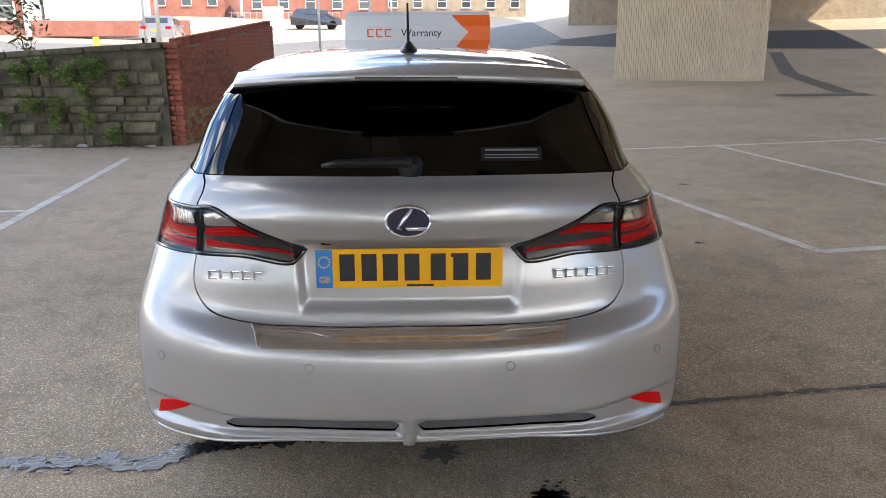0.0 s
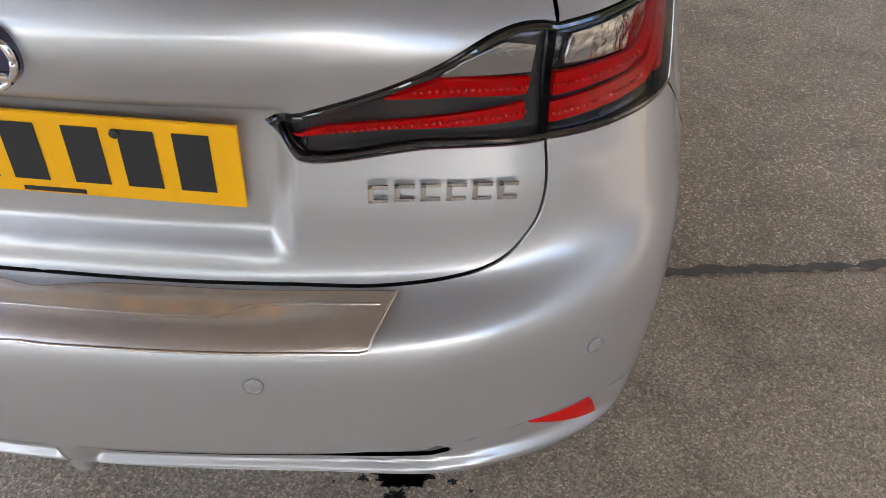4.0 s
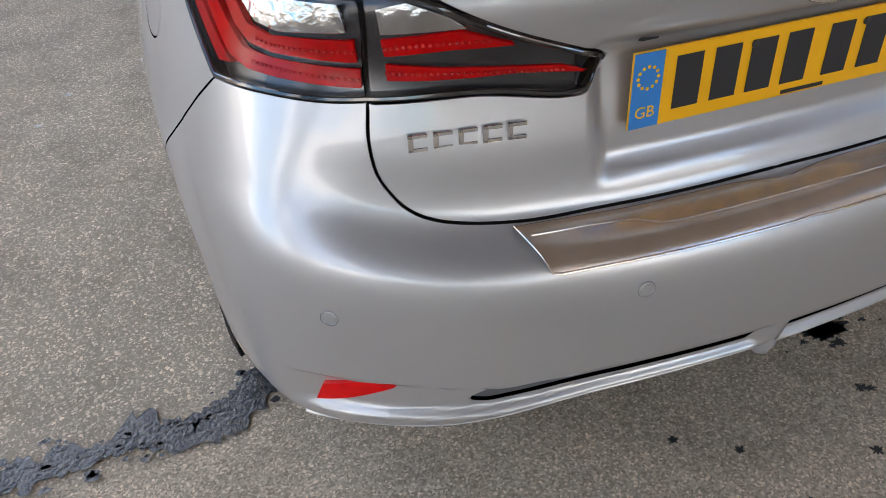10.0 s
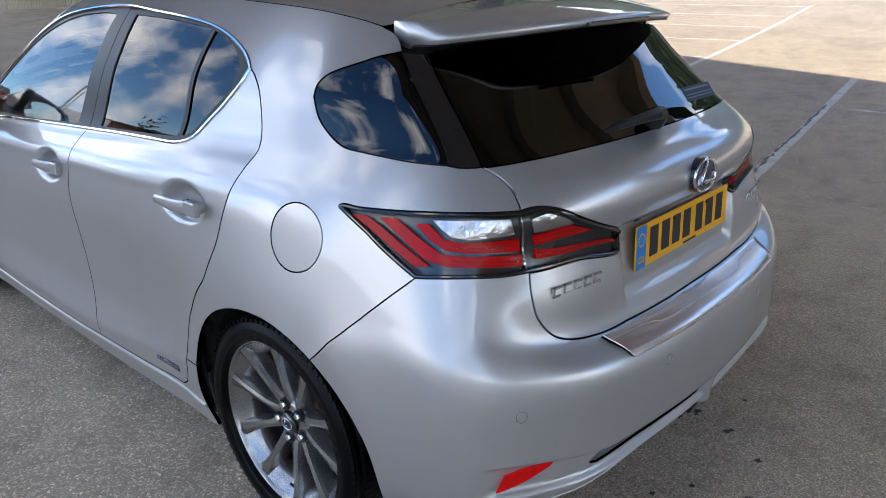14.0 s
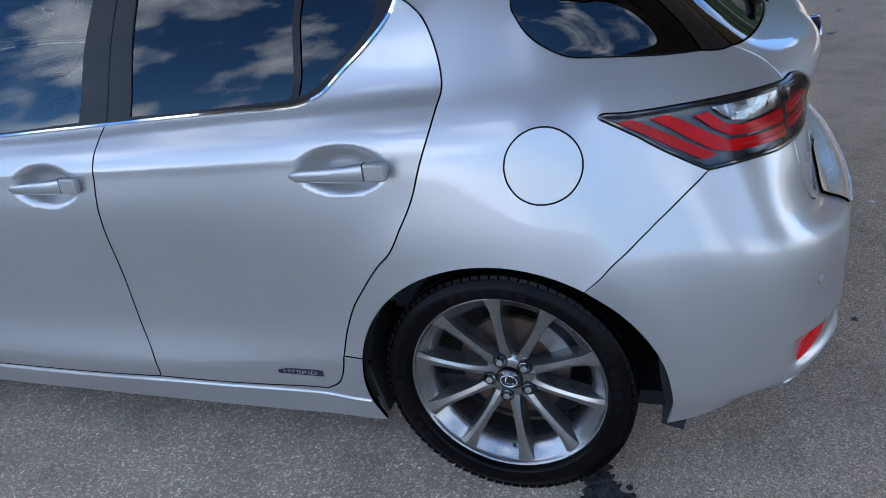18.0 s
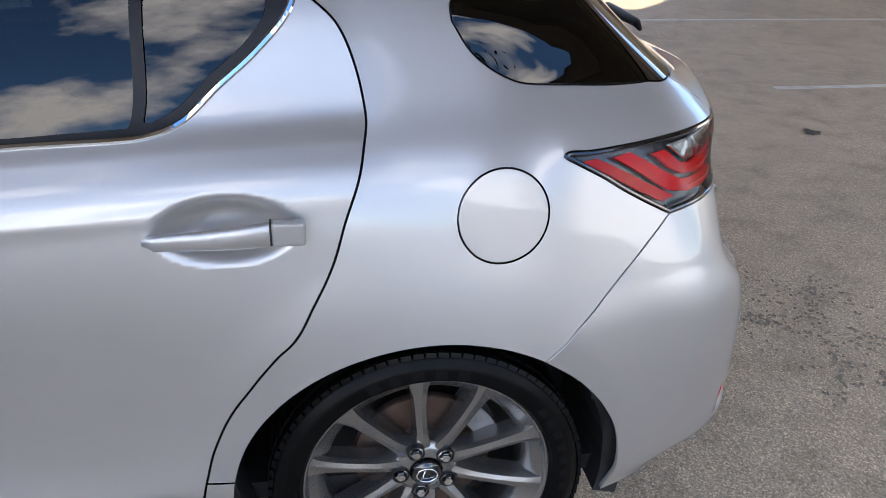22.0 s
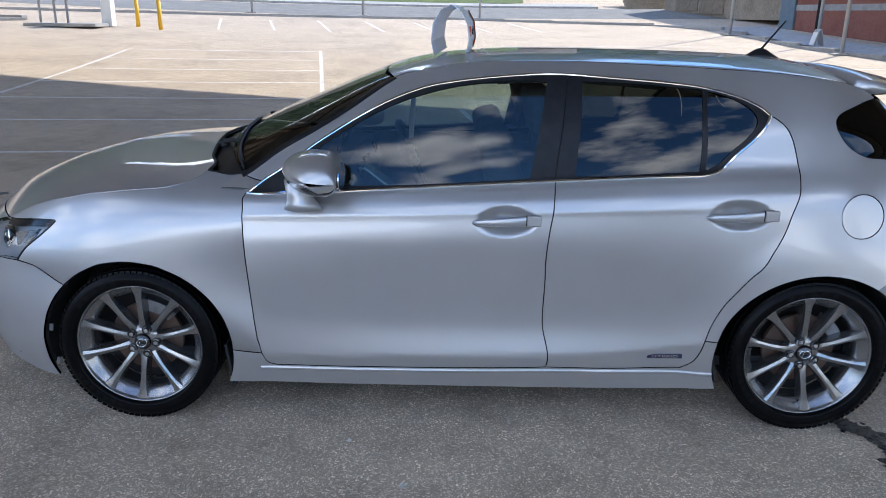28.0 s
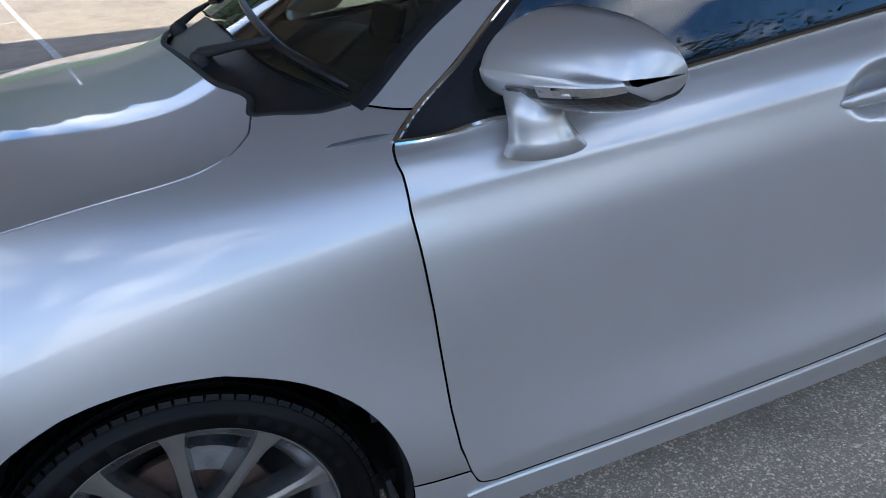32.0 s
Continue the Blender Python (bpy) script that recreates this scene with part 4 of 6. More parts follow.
# rear reflectors, slots in the bumper, loading-edge plate, parking sensors
CHANNEL[0] = 0
pair("rear_reflector", corners("reflector"), LAMP_RED, BOTH, "red plastic reflector", off=-.009, depth=.016, gap=.0, step=.010)
CHANNEL[0] = .018
pair("bumper_slot", corners("slot"), DARK_TRIM, BOTH, "dark grey slot in the bumper", off=-.006, gap=.0, step=.012)
sill_plate = whole("loading_edge_plate", ring(*[[a, b] for a, b in zip(EDGES["sill"][:6], EDGES["sill"][1:6])], EDGES["sill"][5:7], EDGES["sill"][6:] + EDGES["sill"][:1]), BRONZE, car,
      "bronze-tinted stainless loading edge plate", off=.008, depth=.010, gap=.002)
line = ring(*[[q, w] for q, w in zip(EDGES["sill"][:6], EDGES["sill"][1:6])])
band("plate_edge", line, BRONZE, (sill_plate, sill_plate), width=.0035, height=.002, lift=.0095)
band("plate_step", curve([(0, 3.42), (.62, 3.42), (.74, 3.44), (.86, 3.60), (1.02, 3.64), (1.40, 3.62)]), BRONZE, (sill_plate, sill_plate), width=.004, height=.0015, lift=.0082)
part("bumper_fin", loft([[(-w, back(.118), z), (-w * .6, back(.082) - p, z), (0, back(.076) - p, z), (w * .6, back(.082) - p, z), (w, back(.118), z)] for z, w, p in ((.412, .008, .004), (.385, .014, .010), (.350, .024, .014), (.332, .026, .008), (.326, .020, -.004))]), SILVER, car, smooth=True)
for s, v in EDGES["marks"][:2]:
    p, n = body_at(s, v)[0], body_normal(s, v)[0]
    n = n if n[1] < 0 else -n
    for k in (1, -1):
        q = Vector(p if k == 1 else other(p))
        turn = Vector((n[0] * k, n[1], n[2])).to_track_quat("Z", "Y").to_matrix().to_4x4()
        sensor = part("parking_sensor", lathe([(.0135, -.002), (.0135, .001), (.0115, .002), (.0105, .0005), (.0095, .0005), (.0085, .0022), (0.0001, .0026)], 24, Matrix.Translation(q) @ turn), SILVER, car, "round parking sensor", smooth=False)
        part("sensor_ring", tube([Matrix.Translation(q) @ turn @ Vector((.0128 * math.cos(w), .0128 * math.sin(w), .0012)) for w in [2 * math.pi * i / 24 for i in range(25)]], .0010, 6), GREY_IRON, sensor, smooth=True)

band("bumper_lip", curve([(0, .30), (1, .30), (2, .32), (2.6, .40), (2.95, .62)]), SILVER, BOTH, width=.026, height=.007)

# spoiler over the rear window
secs = []
for u in np.linspace(-1, 1, 41):
    a = abs(u)
    x = .535 * u + (.016 * u if u > 0 else 0)
    root_y, root_z = back(.675 - .02 * a ** 2), 1.381 - .040 * a ** 2
    tip_y, tip_z = back(.385 + .135 * a ** 2.6), 1.338 - .024 * a ** 2
    mid_y, mid_z = (root_y + tip_y) / 2, (root_z + tip_z) / 2 + .010
    drop = .020
    secs.append([(x, root_y, root_z), (x, mid_y, mid_z), (x, tip_y + .02, tip_z + .003), (x, tip_y, tip_z - .006), (x, tip_y + .008, tip_z - drop), (x, tip_y + .08, tip_z - drop - .004), (x, root_y - .05, root_z - .062), (x, root_y, root_z - .05)])
spoiler = part("spoiler", loft(secs), SILVER, hatch, smooth=True)
low = [[q[4], q[5], q[6], q[7], (q[7][0], q[7][1] + .002, q[7][2] - .004), (q[6][0], q[6][1], q[6][2] - .004), (q[5][0], q[5][1], q[5][2] - .004), (q[4][0], q[4][1] + .004, q[4][2] - .004)] for q in secs]
part("underside", loft(low), BLACK_TRIM, spoiler, "black underside of the spoiler")
part("brake_light", block((.30, .012, .012), pose(0, back(.389), 1.322), .003), LAMP_BASE, spoiler, "slim high brake light")

# number plate
plate_tilt = 88
pm = pose(.006, back(.180), .815, plate_tilt, 0, 0)
number_plate = part("number_plate", prism([(-.26, -.0555), (.26, -.0555), (.26, .0555), (-.26, .0555)], .004, pm, .001), PLATE_YELLOW, hatch, "yellow rear number plate")
part("country_band", block((.046, .109, .001), pm @ pose(-.2365, 0, .0046)), PLATE_BLUE, number_plate, "blue band with a ring of stars")
text("country_letters", "GB", .024, PLATE_YELLOW, pm @ pose(-.2365, -.032, .0052), number_plate, .0004)
for k in range(12):
    a = 2 * math.pi * k / 12
    part("star", prism([(.0028 * math.cos(w), .0028 * math.sin(w)) for w in [2 * math.pi * i / 5 for i in range(5)]], .0006, pm @ pose(-.2365 + .0155 * math.cos(a), .019 + .0155 * math.sin(a), .005)), PLATE_YELLOW, number_plate)
for cx in (-.178, -.117, -.058, .002, .075, .138, .201):
    part("number_bar", prism([(-.021, -.0385), (.021, -.0385), (.021, .0385), (-.021, .0385)], .0006, pm @ pose(cx + .005, .003, .0046)), INK, number_plate)
part("dealer_bar", block((.075, .006, .0006), pm @ pose(.03, -.049, .0048)), INK, number_plate)
for cx in (-.07, .12):
    part("plate_screw", lathe([(.006, 0), (.0055, .003), (.0001, .004)], 12, pm @ pose(cx, .036, .005)), INK, number_plate)
part("plate_lamp", block((.03, .012, .010), pose(-.225, back(.196), .884), .003), BLACK_MATT, hatch)


def badge(name, y, z, rx, w, h, count, x0, parent, rz=0.0):
    m = pose(x0, y, z, rx, 0, rz)
    for k in range(count):
        cx = (k + .5) * w / count - w / 2
        bw = w / count * .78
        bm = join(block((bw, h * .22, .004), m @ pose(cx, h * .39, 0), .0012), block((bw, h * .22, .004), m @ pose(cx, -h * .39, 0), .0012), block((bw * .28, h, .004), m @ pose(cx - bw * .36, 0, 0), .0012))
        part(name, bm, CHROME, parent, "raised chrome badge bar")


badge("badge_bar", back(.197) - .006, .795, 94, .165, .026, 5, -.482, hatch, -9)
badge("badge_bar", back(.194) - .006, .795, 94, .185, .027, 6, .499, hatch, 10)
em = pose(.005, back(.149), .955, 87, 0, 0)
emblem = part("emblem", prism([(.064 * math.cos(a), .045 * math.sin(a)) for a in [2 * math.pi * i / 48 for i in range(48)]], .030, em @ pose(0, 0, -.022), .003), NAVY, hatch, "oval navy and chrome emblem", smooth=False)
ringpts = [(.060 * math.cos(a), .041 * math.sin(a), .0095) for a in [2 * math.pi * i / 48 for i in range(49)]]
part("emblem_ring", tube([em @ Vector(q) for q in ringpts], .0042, 8), CHROME, emblem, smooth=True)
part("emblem_bar", tube([em @ Vector(q) for q in ((.010, .034, .008), (-.012, .004, .009), (-.028, -.019, .009), (0, -.020, .009), (.050, -.019, .008))], .0062, 8), CHROME, emblem, smooth=True)

# rear wiper
part("rear_wiper", join(tube([(.015, back(.268), 1.095), (-.02, back(.266), 1.098), (-.20, back(.272), 1.094), (-.24, back(.278), 1.086)], .013, 8, taper=[1.5, 1.2, .8, .4]),
                        lathe([(.036, 0), (.034, .026), (.026, .042), (.0001, .048)], 20, pose(.012, back(.300), 1.086, 124, 0, 0))), BLACK_TRIM, hatch, "black rear wiper parked level", smooth=True)
sticker = part("sticker", block((.175, .045, .001), pose(.30, back(.302), 1.112, 54, 0, 0) @ pose(0, 0, .004)), BLACK_TRIM, rear_window, "dark sticker with pale lines of writing")
for k, w in ((.013, .15), (-.003, .155), (-.012, .155)):
    part("sticker_line", block((w, .006 if k > 0 else .003, .0006), pose(.30, back(.302), 1.112, 54, 0, 0) @ pose(0, k, .0048)), FADED_INK, sticker)

# antenna
part("antenna", join(loft([[(w * k, .83 + l * c, 1.402 + h) for k, c in ((-1, 0), (-.6, -.8), (0, -1), (.6, -.8), (1, 0), (.6, .8), (0, 1), (-.6, .8))] for w, l, h in ((.035, .085, -.006), (.028, .06, .008), (.014, .03, .026), (.006, .012, .034))]),
                     tube([(0, .83, 1.43), (0, .735, 1.555)], .0042, 8, taper=[1.3, .8])), BLACK_TRIM, car, "short black rod antenna", smooth=True)

# door handles
for (y0, z0), doors in (((1.155, .877), rear_doors), ((2.01, .845), front_doors)):
    for sx, door in zip((-1, 1), doors):
        bars = []
        for t in np.linspace(0, 1, 15):
            y = y0 - .122 + .245 * t
            out = .884 + .010 * math.sin(math.pi * min(1, t * 1.15)) - (.008 if t in (0, 1) else 0)
            hh = .0265 - .0125 * t if t < 1 else .005
            hh = .014 if t == 0 else hh
            zz = z0 + .008 - .016 * t
            bars.append([(sx * (out + a), y, zz + b * hh) for a, b in ((-.022, -.5), (-.022, .5), (-.006, .9), (0, .55), (0, -.55), (-.006, -.9))])
        bar = part("door_handle", loft(bars), SILVER, door, "silver pull handle", smooth=True)
        part("handle_key_cap", block((.018, .052, .040), pose(sx * .887, y0 - .100, z0 + .007), .006, 3), SILVER, bar)
        part("handle_gap", block((.018, .003, .038), pose(sx * .8835, y0 - .0725, z0 + .007), .0005), BLACK_MATT, bar)
band("sill_ledge", curve([(5.70, .52), (5.86, .56), (6.385, .62), (6.885, .72), (7.48, .68), (8.084, .62), (8.95, .55)]), SILVER, BOTH, width=.016, height=.006)
# side badge
for sx, door in zip((-1, 1), rear_doors):
    plate = part("side_badge", block((.004, .135, .019), pose(sx * .8565, 1.378, .314, 0, 0, 0), .0015), NAVY, door, "dark blue badge plate")
    text("badge_word", "HYBRID", .019, CHROME, pose(sx * .8592, 1.378, .3135, 90, 0, -90 if sx < 0 else 90) @ Matrix.Diagonal((1.55, .8, 1, 1)), plate, .0006)

# door mirrors
for sx, door in zip((-1, 1), front_doors):
    def shell(t, a, grow=1.0):
        g = max((1 - (abs(t * 1.12 - .12)) ** 2.6) ** .5 if t < .999 else .05, .05)
        deep, up, down = .235 * (.55 + .45 * g) * (1 - .38 * t), .082 * (.25 + .75 * g), .062 * (.3 + .7 * g)
        ca, sa = math.cos(a), math.sin(a)
        fy = .5 + .5 * math.copysign(abs(ca) ** (.55 if ca < 0 else .92), ca)
        hz = math.copysign(abs(sa) ** .9, sa) * (up if sa > 0 else down)
        y, z = .235 * .5 * (fy * 2 - 1) * deep / .235, hz - .02 * max(fy - .5, 0) * (1 if sa > 0 else -.6)
        return (sx * (.815 + .215 * t * (1 + (grow - 1) * .3)), 2.600 + .012 * t + deep / 2 + y * grow, 1.008 - .006 * t + z * grow)
    mirror = part("door_mirror", loft([[shell(t, 2 * math.pi * k / 32) for k in range(32)] for t in np.linspace(0, 1, 24)]), SILVER, door, "silver door mirror housing", smooth=True)
    part("mirror_glass", prism([(.080 * math.cos(a), .050 * math.sin(a)) for a in [2 * math.pi * k / 24 for k in range(24)]], .004, pose(sx * .902, 2.606, 1.008, 90, 0, 0)), CHROME, mirror)
    part("mirror_foot", loft([[(sx * (.862 + w * .042 * math.cos(a)), yc + w * l * math.sin(a), z) for a in [2 * math.pi * k / 20 for k in range(20)]] for z, w, l, yc in ((.880, 1.30, .054, 2.752), (.905, 1.12, .050, 2.757), (.932, .98, .047, 2.765), (.985, .92, .050, 2.772))]), SILVER, mirror, smooth=True)
    low_arc = [radians(d) for d in range(200, 347, 8)]
    part("mirror_trim", loft([[shell(t, a, 1.035) for a in low_arc] + [shell(t, a, .95) for a in reversed(low_arc)] for t in np.linspace(.22, .97, 14)]), BLACK_GLOSS, mirror, "gloss black strip under the mirror", smooth=False)
    mid_arc = [radians(d) for d in range(334, 352, 4)]
    part("indicator", loft([[shell(t, a, 1.06) for a in mid_arc] + [shell(t, a, .97) for a in reversed(mid_arc)] for t in np.linspace(.48, .97, 10)]), CHROME, mirror, "slim clear indicator")

# headlamps
head_loop = ring("hlamp_top", "hlamp_rear", "hlamp_low", [(12.475, 3.03), (12.62, 3.9), (12.45, 4.7), (12.173, 5.192)])
heads = pair("headlamp", head_loop, LAMP_SATIN, BOTH, "clear headlamp with chrome bowls", off=-.026, depth=.004, gap=.004, step=.02)
for sx, up in zip((-1, 1), heads):
    aim = pose(sx * .655, 3.982, .690, 0, 0, sx * -38) @ pose(0, 0, 0, -82, 0, 0)
    bezel = part("projector", lathe([(.046, -.02), (.046, .0), (.044, .006), (.037, .004), (.034, -.006)], 32, aim), CHROME, up, smooth=True)
    part("projector_lens", lathe([(.035, -.004), (.030, .008), (.018, .014), (.0001, .016)], 28, aim), FAR_LENS, bezel, smooth=True)
    part("lamp_bowl", loft([[(sx * (.762 - .05 * t), 3.885 - .17 * t, .715 + .030 * t + .026 * q * (1 - .6 * t)) for q in (-1, 1)] + [(sx * (.735 - .05 * t), 3.885 - .17 * t, .715 + .030 * t + .018 * q * (1 - .6 * t)) for q in (1, -1)] for t in np.linspace(0, 1, 5)]), LAMP_CHROME, up)
    part("light_strip", loft([[(sx * (.775 - .20 * t + a), 3.815 + .21 * t + c, .640 - .012 * t + d) for a, c, d in ((0, 0, -.008), (0, 0, .008), (-.02, -.02, .008), (-.02, -.02, -.008))] for t in np.linspace(0, 1, 8)]), LAMP_CHROME, up, "clear daytime light strip")
for ob in pair("headlamp_lens", head_loop, CLEAR, heads, "clear lens", off=.001, depth=.03, step=.02):
    ob.visible_shadow = False
band("lamp_shroud", curve(EDGES["hlamp_top"]), BLACK_TRIM, heads, width=.052, height=.004, lift=-.012, label="black shroud over the bowls")
band("lamp_border", curve(EDGES["hlamp_rear"]), BLACK_TRIM, heads, width=.008, height=.002, inset=.004)

# windscreen wipers: a blade along the foot of the glass, an arm over it and a knuckle
def on_glass(s, v, lift, side):
    p, n = body_at(s, v)[0], body_normal(s, v)[0]
    n = n if n[2] > 0 else -n
    q = p + n * lift
    return Vector(other(q) if side else q)


for side, run in ((0, ((9.98, 9.20), (10.7, 9.36), (11.6, 9.50), (12.6, 9.60), (13.4, 9.66))), (1, ((10.2, 9.28), (11.0, 9.42), (12.0, 9.52), (13.0, 9.60)))):
    line = [on_glass(q[0], q[1], .005, side) for q in curve(run, .05)]
    wiper = part("windscreen_wiper", tube(line, .0085, 8, taper=[.5] + [1] * (len(line) - 2) + [.5]), BLACK_TRIM, car, "black windscreen wiper", smooth=True)
    part("rubber_edge", tube([p - Vector((0, 0, .011)) for p in line], .004, 6), RUBBER, wiper, smooth=True)
    pivot = on_glass(12.3, 9.27, -.006, side)
    mid = on_glass(11.7, 9.36, .008, side)
    tip = on_glass(11.2, 9.44, .012, side)
    part("arm", tube([pivot, pivot + Vector((0, 0, .006)), mid, tip], .010, 8, taper=[1.4, 1.2, .9, .6]), BLACK_MATT, wiper, smooth=True)
    part("knuckle", lathe([(.022, -.02), (.022, .002), (.017, .010), (.0001, .013)], 20, Matrix.Translation(pivot)), BLACK_MATT, wiper, smooth=True)


# wheels
def make_wheel():
    rim = part("wheel", join(lathe([(.236, -.10), (.215, -.06), (.199, -.02), (.197, .030), (.200, .046), (.206, .056), (.218, .068), (.232, .079), (.238, .086), (.2405, .093), (.2435, .094), (.2455, .091), (.246, .080)], 90),
                             lathe([(.060, .02), (.068, .040), (.066, .050), (.050, .056), (.034, .058)], 40)), ALLOY, car, "ten-spoke silver alloy wheel", smooth=True)
    prof = ((0, .0190, .016, .054), (.12, .0160, .020, .060), (.3, .0132, .022, .067), (.55, .0132, .026, .0735), (.78, .0160, .036, .0790), (.9, .0215, .048, .0830), (1.0, .0300, .062, .0865))
    cols = [[q[i] for q in prof] for i in range(4)]
    for k in range(10):
        a = radians(96 + 36 * k)
        c, s = math.cos(a), math.sin(a)
        hand = 1 if k % 2 else -1
        secs = []
        for t in np.linspace(0, 1, 15):
            w, h0, h1 = [float(np.interp(t, cols[0], q)) for q in cols[1:]]
            r = .048 + (.239 - .048) * t
            sec = []
            for u, hh in ((-1.30, h0), (-1.0, h1 - .015), (-.78, h1 - .0035), (hand * .25 * t, h1), (.78, h1 - .0035), (1.0, h1 - .015), (1.30, h0)):
                ly = u * w + hand * .006 * t * t
                sec.append((r * c - ly * s, r * s + ly * c, hh))
            secs.append(sec)
        part("spoke", loft(secs), ALLOY, rim, smooth=False)
    for k in range(5):
        a = radians(114 + 72 * k)
        m = pose(.0515 * math.cos(a), .0515 * math.sin(a), 0)
        part("bolt_cup", lathe([(.0175, .050), (.0175, .0615), (.0160, .0625), (.0148, .060), (.0145, .050)], 24, m), BLACK_TRIM, rim, smooth=True)
        part("wheel_bolt", lathe([(.0125, .050), (.0118, .0600), (.0098, .0665), (.0085, .0685), (.0001, .0690)], 6, m), CHROME, rim, smooth=False)
    cap = part("hub_cap", lathe([(.0300, .055), (.0300, .066), (.0275, .070), (.0001, .072)], 32), BLACK_GLOSS, rim, "black hub cap with a chrome ring", smooth=True)
    part("cap_ring", tube([(.021 * math.cos(q), .016 * math.sin(q), .072) for q in [2 * math.pi * i / 24 for i in range(25)]], .0020, 6), CHROME, rim, smooth=True)
    part("cap_bar", tube([(-.004, .012, .073), (-.010, -.007, .073), (.012, -.007, .073)], .0022, 6), CHROME, rim, smooth=True)
    tyre = [(.236, -.105), (.250, -.112), (.272, -.116), (.296, -.108), (.306, -.096)]
    for h in (-.075, -.030, .030, .075):
        tyre += [(.3105 if abs(h) < .05 else .309, h - .006), (.302, h - .004), (.302, h + .004), (.3105 if abs(h) < .05 else .309, h + .006)]
    tyre += [(.306, .096), (.296, .107), (.285, .111), (.283, .1125), (.274, .1135), (.262, .1125), (.256, .1105), (.254, .1115), (.249, .104), (.2445, .094)]
    part("tyre", lathe(tyre, 96), RUBBER, rim, "black tyre with a blocked tread", smooth=True)
    bm = bmesh.new()
    for k in range(84):
        a = 2 * math.pi * k / 84
        for h, slant in ((-.092, .02), (-.052, -.012), (0.0, .010), (.052, .012), (.092, -.02)):
            mm = pose(0, 0, 0, 0, 0, math.degrees(a)) @ pose(.3068 if abs(h) < .08 else .3005, 0, h, math.degrees(slant) * 8, 0 if abs(h) < .08 else (20 if h > 0 else -20), 0)
            bmesh.ops.create_cube(bm, size=1, matrix=mm @ Matrix.Diagonal((.009, .0185, .034 if abs(h) < .08 else .026, 1)))
    tread = part("tread", bm, RUBBER, rim)
    tread["kind"] = "stuff"
    for a0, n, wid in ((100, 5, .030), (20, 7, .024), (205, 7, .024)):
        for k in range(n):
            a = radians(a0 + (k - n / 2) * (9.0 if n == 5 else 7.0))
            mm = pose(.2700 * math.cos(a), .2700 * math.sin(a), .1130, 0, 0, math.degrees(a) + 90)
            part("raised_mark", block((wid * .75, .021 if n == 5 else .016, .0010), mm, .0003), RUBBER_MARK, rim)
    part("brake_disc", lathe([(.07, .004), (.14, .004), (.142, .0), (.142, -.014), (.07, -.014)], 48), RUST, rim, smooth=False)
    part("brake_hat", lathe([(.0001, .012), (.066, .012), (.072, .004)], 32), RUST, rim)
    part("barrel_back", lathe([(.0001, -.09), (.215, -.07)], 48), BLACK_MATT, rim)
    cal = [(.118 * math.cos(q), .118 * math.sin(q)) for q in [radians(d) for d in range(12, 62, 8)]] + [(.165 * math.cos(q), .165 * math.sin(q)) for q in [radians(d) for d in range(60, 10, -8)]]
    part("brake_caliper", prism(cal, .05, pose(0, 0, -.025), .006), GREY_IRON, rim)
    part("valve", tube([(0, -.203, .07), (0, -.190, .078)], .004, 8), BLACK_MATT, rim)
    return rim


wheel = make_wheel()
wheel_poses = [pose(-.748, HUBS[0][0], .3125, 90, 0, -90), pose(-.748, HUBS[1][0], .3125, 90, 0, -90), pose(.764, HUBS[0][0], .3125, 90, 0, 90), pose(.764, HUBS[1][0], .3125, 90, 0, 90)]
wheel.matrix_basis = wheel_poses[0]
for k, m in enumerate(wheel_poses[1:]):
    copy_thing(wheel, m @ pose(0, 0, 0, 0, 0, (27, 0, 20)[k]))

# small grey fixings on the edge of the front arch
for sx in (-1, 1):
    for a in (196, 172):
        part("arch_clip", block((.012, .014, .028), pose(sx * .818, 3.42 - .352 * math.cos(radians(a)), .305 + .352 * math.sin(radians(a)) * .98 + .02, 8), .003), GREY_IRON, car)

# inside the car
part("dashboard", loft([[(x, 2.62 + .06 * math.cos(x * 2), .60), (x, 2.60, .80), (x, 2.66, .93 + .02 * math.cos(x * 3)), (x, 2.95, .965), (x, 3.12, .93), (x, 3.12, .60)] for x in np.linspace(-.70, .70, 15)]), DARK_TRIM, car, smooth=False)
part("centre_console", block((.26, .85, .30), pose(0, 2.35, .55, 12), .04), DARK_TRIM, car)
part("console_screen", block((.22, .02, .10), pose(0, 2.72, .985, 20), .008), BLACK_GLOSS, car)
wheel_rim = [(.185 * math.cos(a), .185 * math.sin(a), 0) for a in [2 * math.pi * k / 36 for k in range(37)]]
sm = pose(.36, 2.42, .86, 68, 0, 0)
steer = part("steering_wheel", tube([sm @ Vector(q) for q in wheel_rim], .016, 10), DARK_TRIM, car, "dark leather steering wheel", smooth=True)
part("wheel_pad", join(lathe([(.0001, .03), (.055, .025), (.062, -.01)], 24, sm), block((.32, .035, .02), sm, .008), block((.035, .17, .02), sm @ pose(0, -.09, 0), .008)), DARK_TRIM, steer)
for x in (-.36, .36):
    seat = part("front_seat", join(block((.50, .50, .16), pose(x, 2.20, .47, 8), .05, 3), block((.50, .15, .62), pose(x, 1.97, .80, -14), .06, 3)), GREY_CLOTH, car, "dark grey front seat", smooth=True)
    part("headrest", join(block((.27, .11, .19), pose(x, 1.86, 1.20, -12), .045, 3), tube([(x - .06, 1.89, 1.05), (x - .06, 1.86, 1.16)], .008), tube([(x + .06, 1.89, 1.05), (x + .06, 1.86, 1.16)], .008)), GREY_CLOTH, seat, smooth=True)
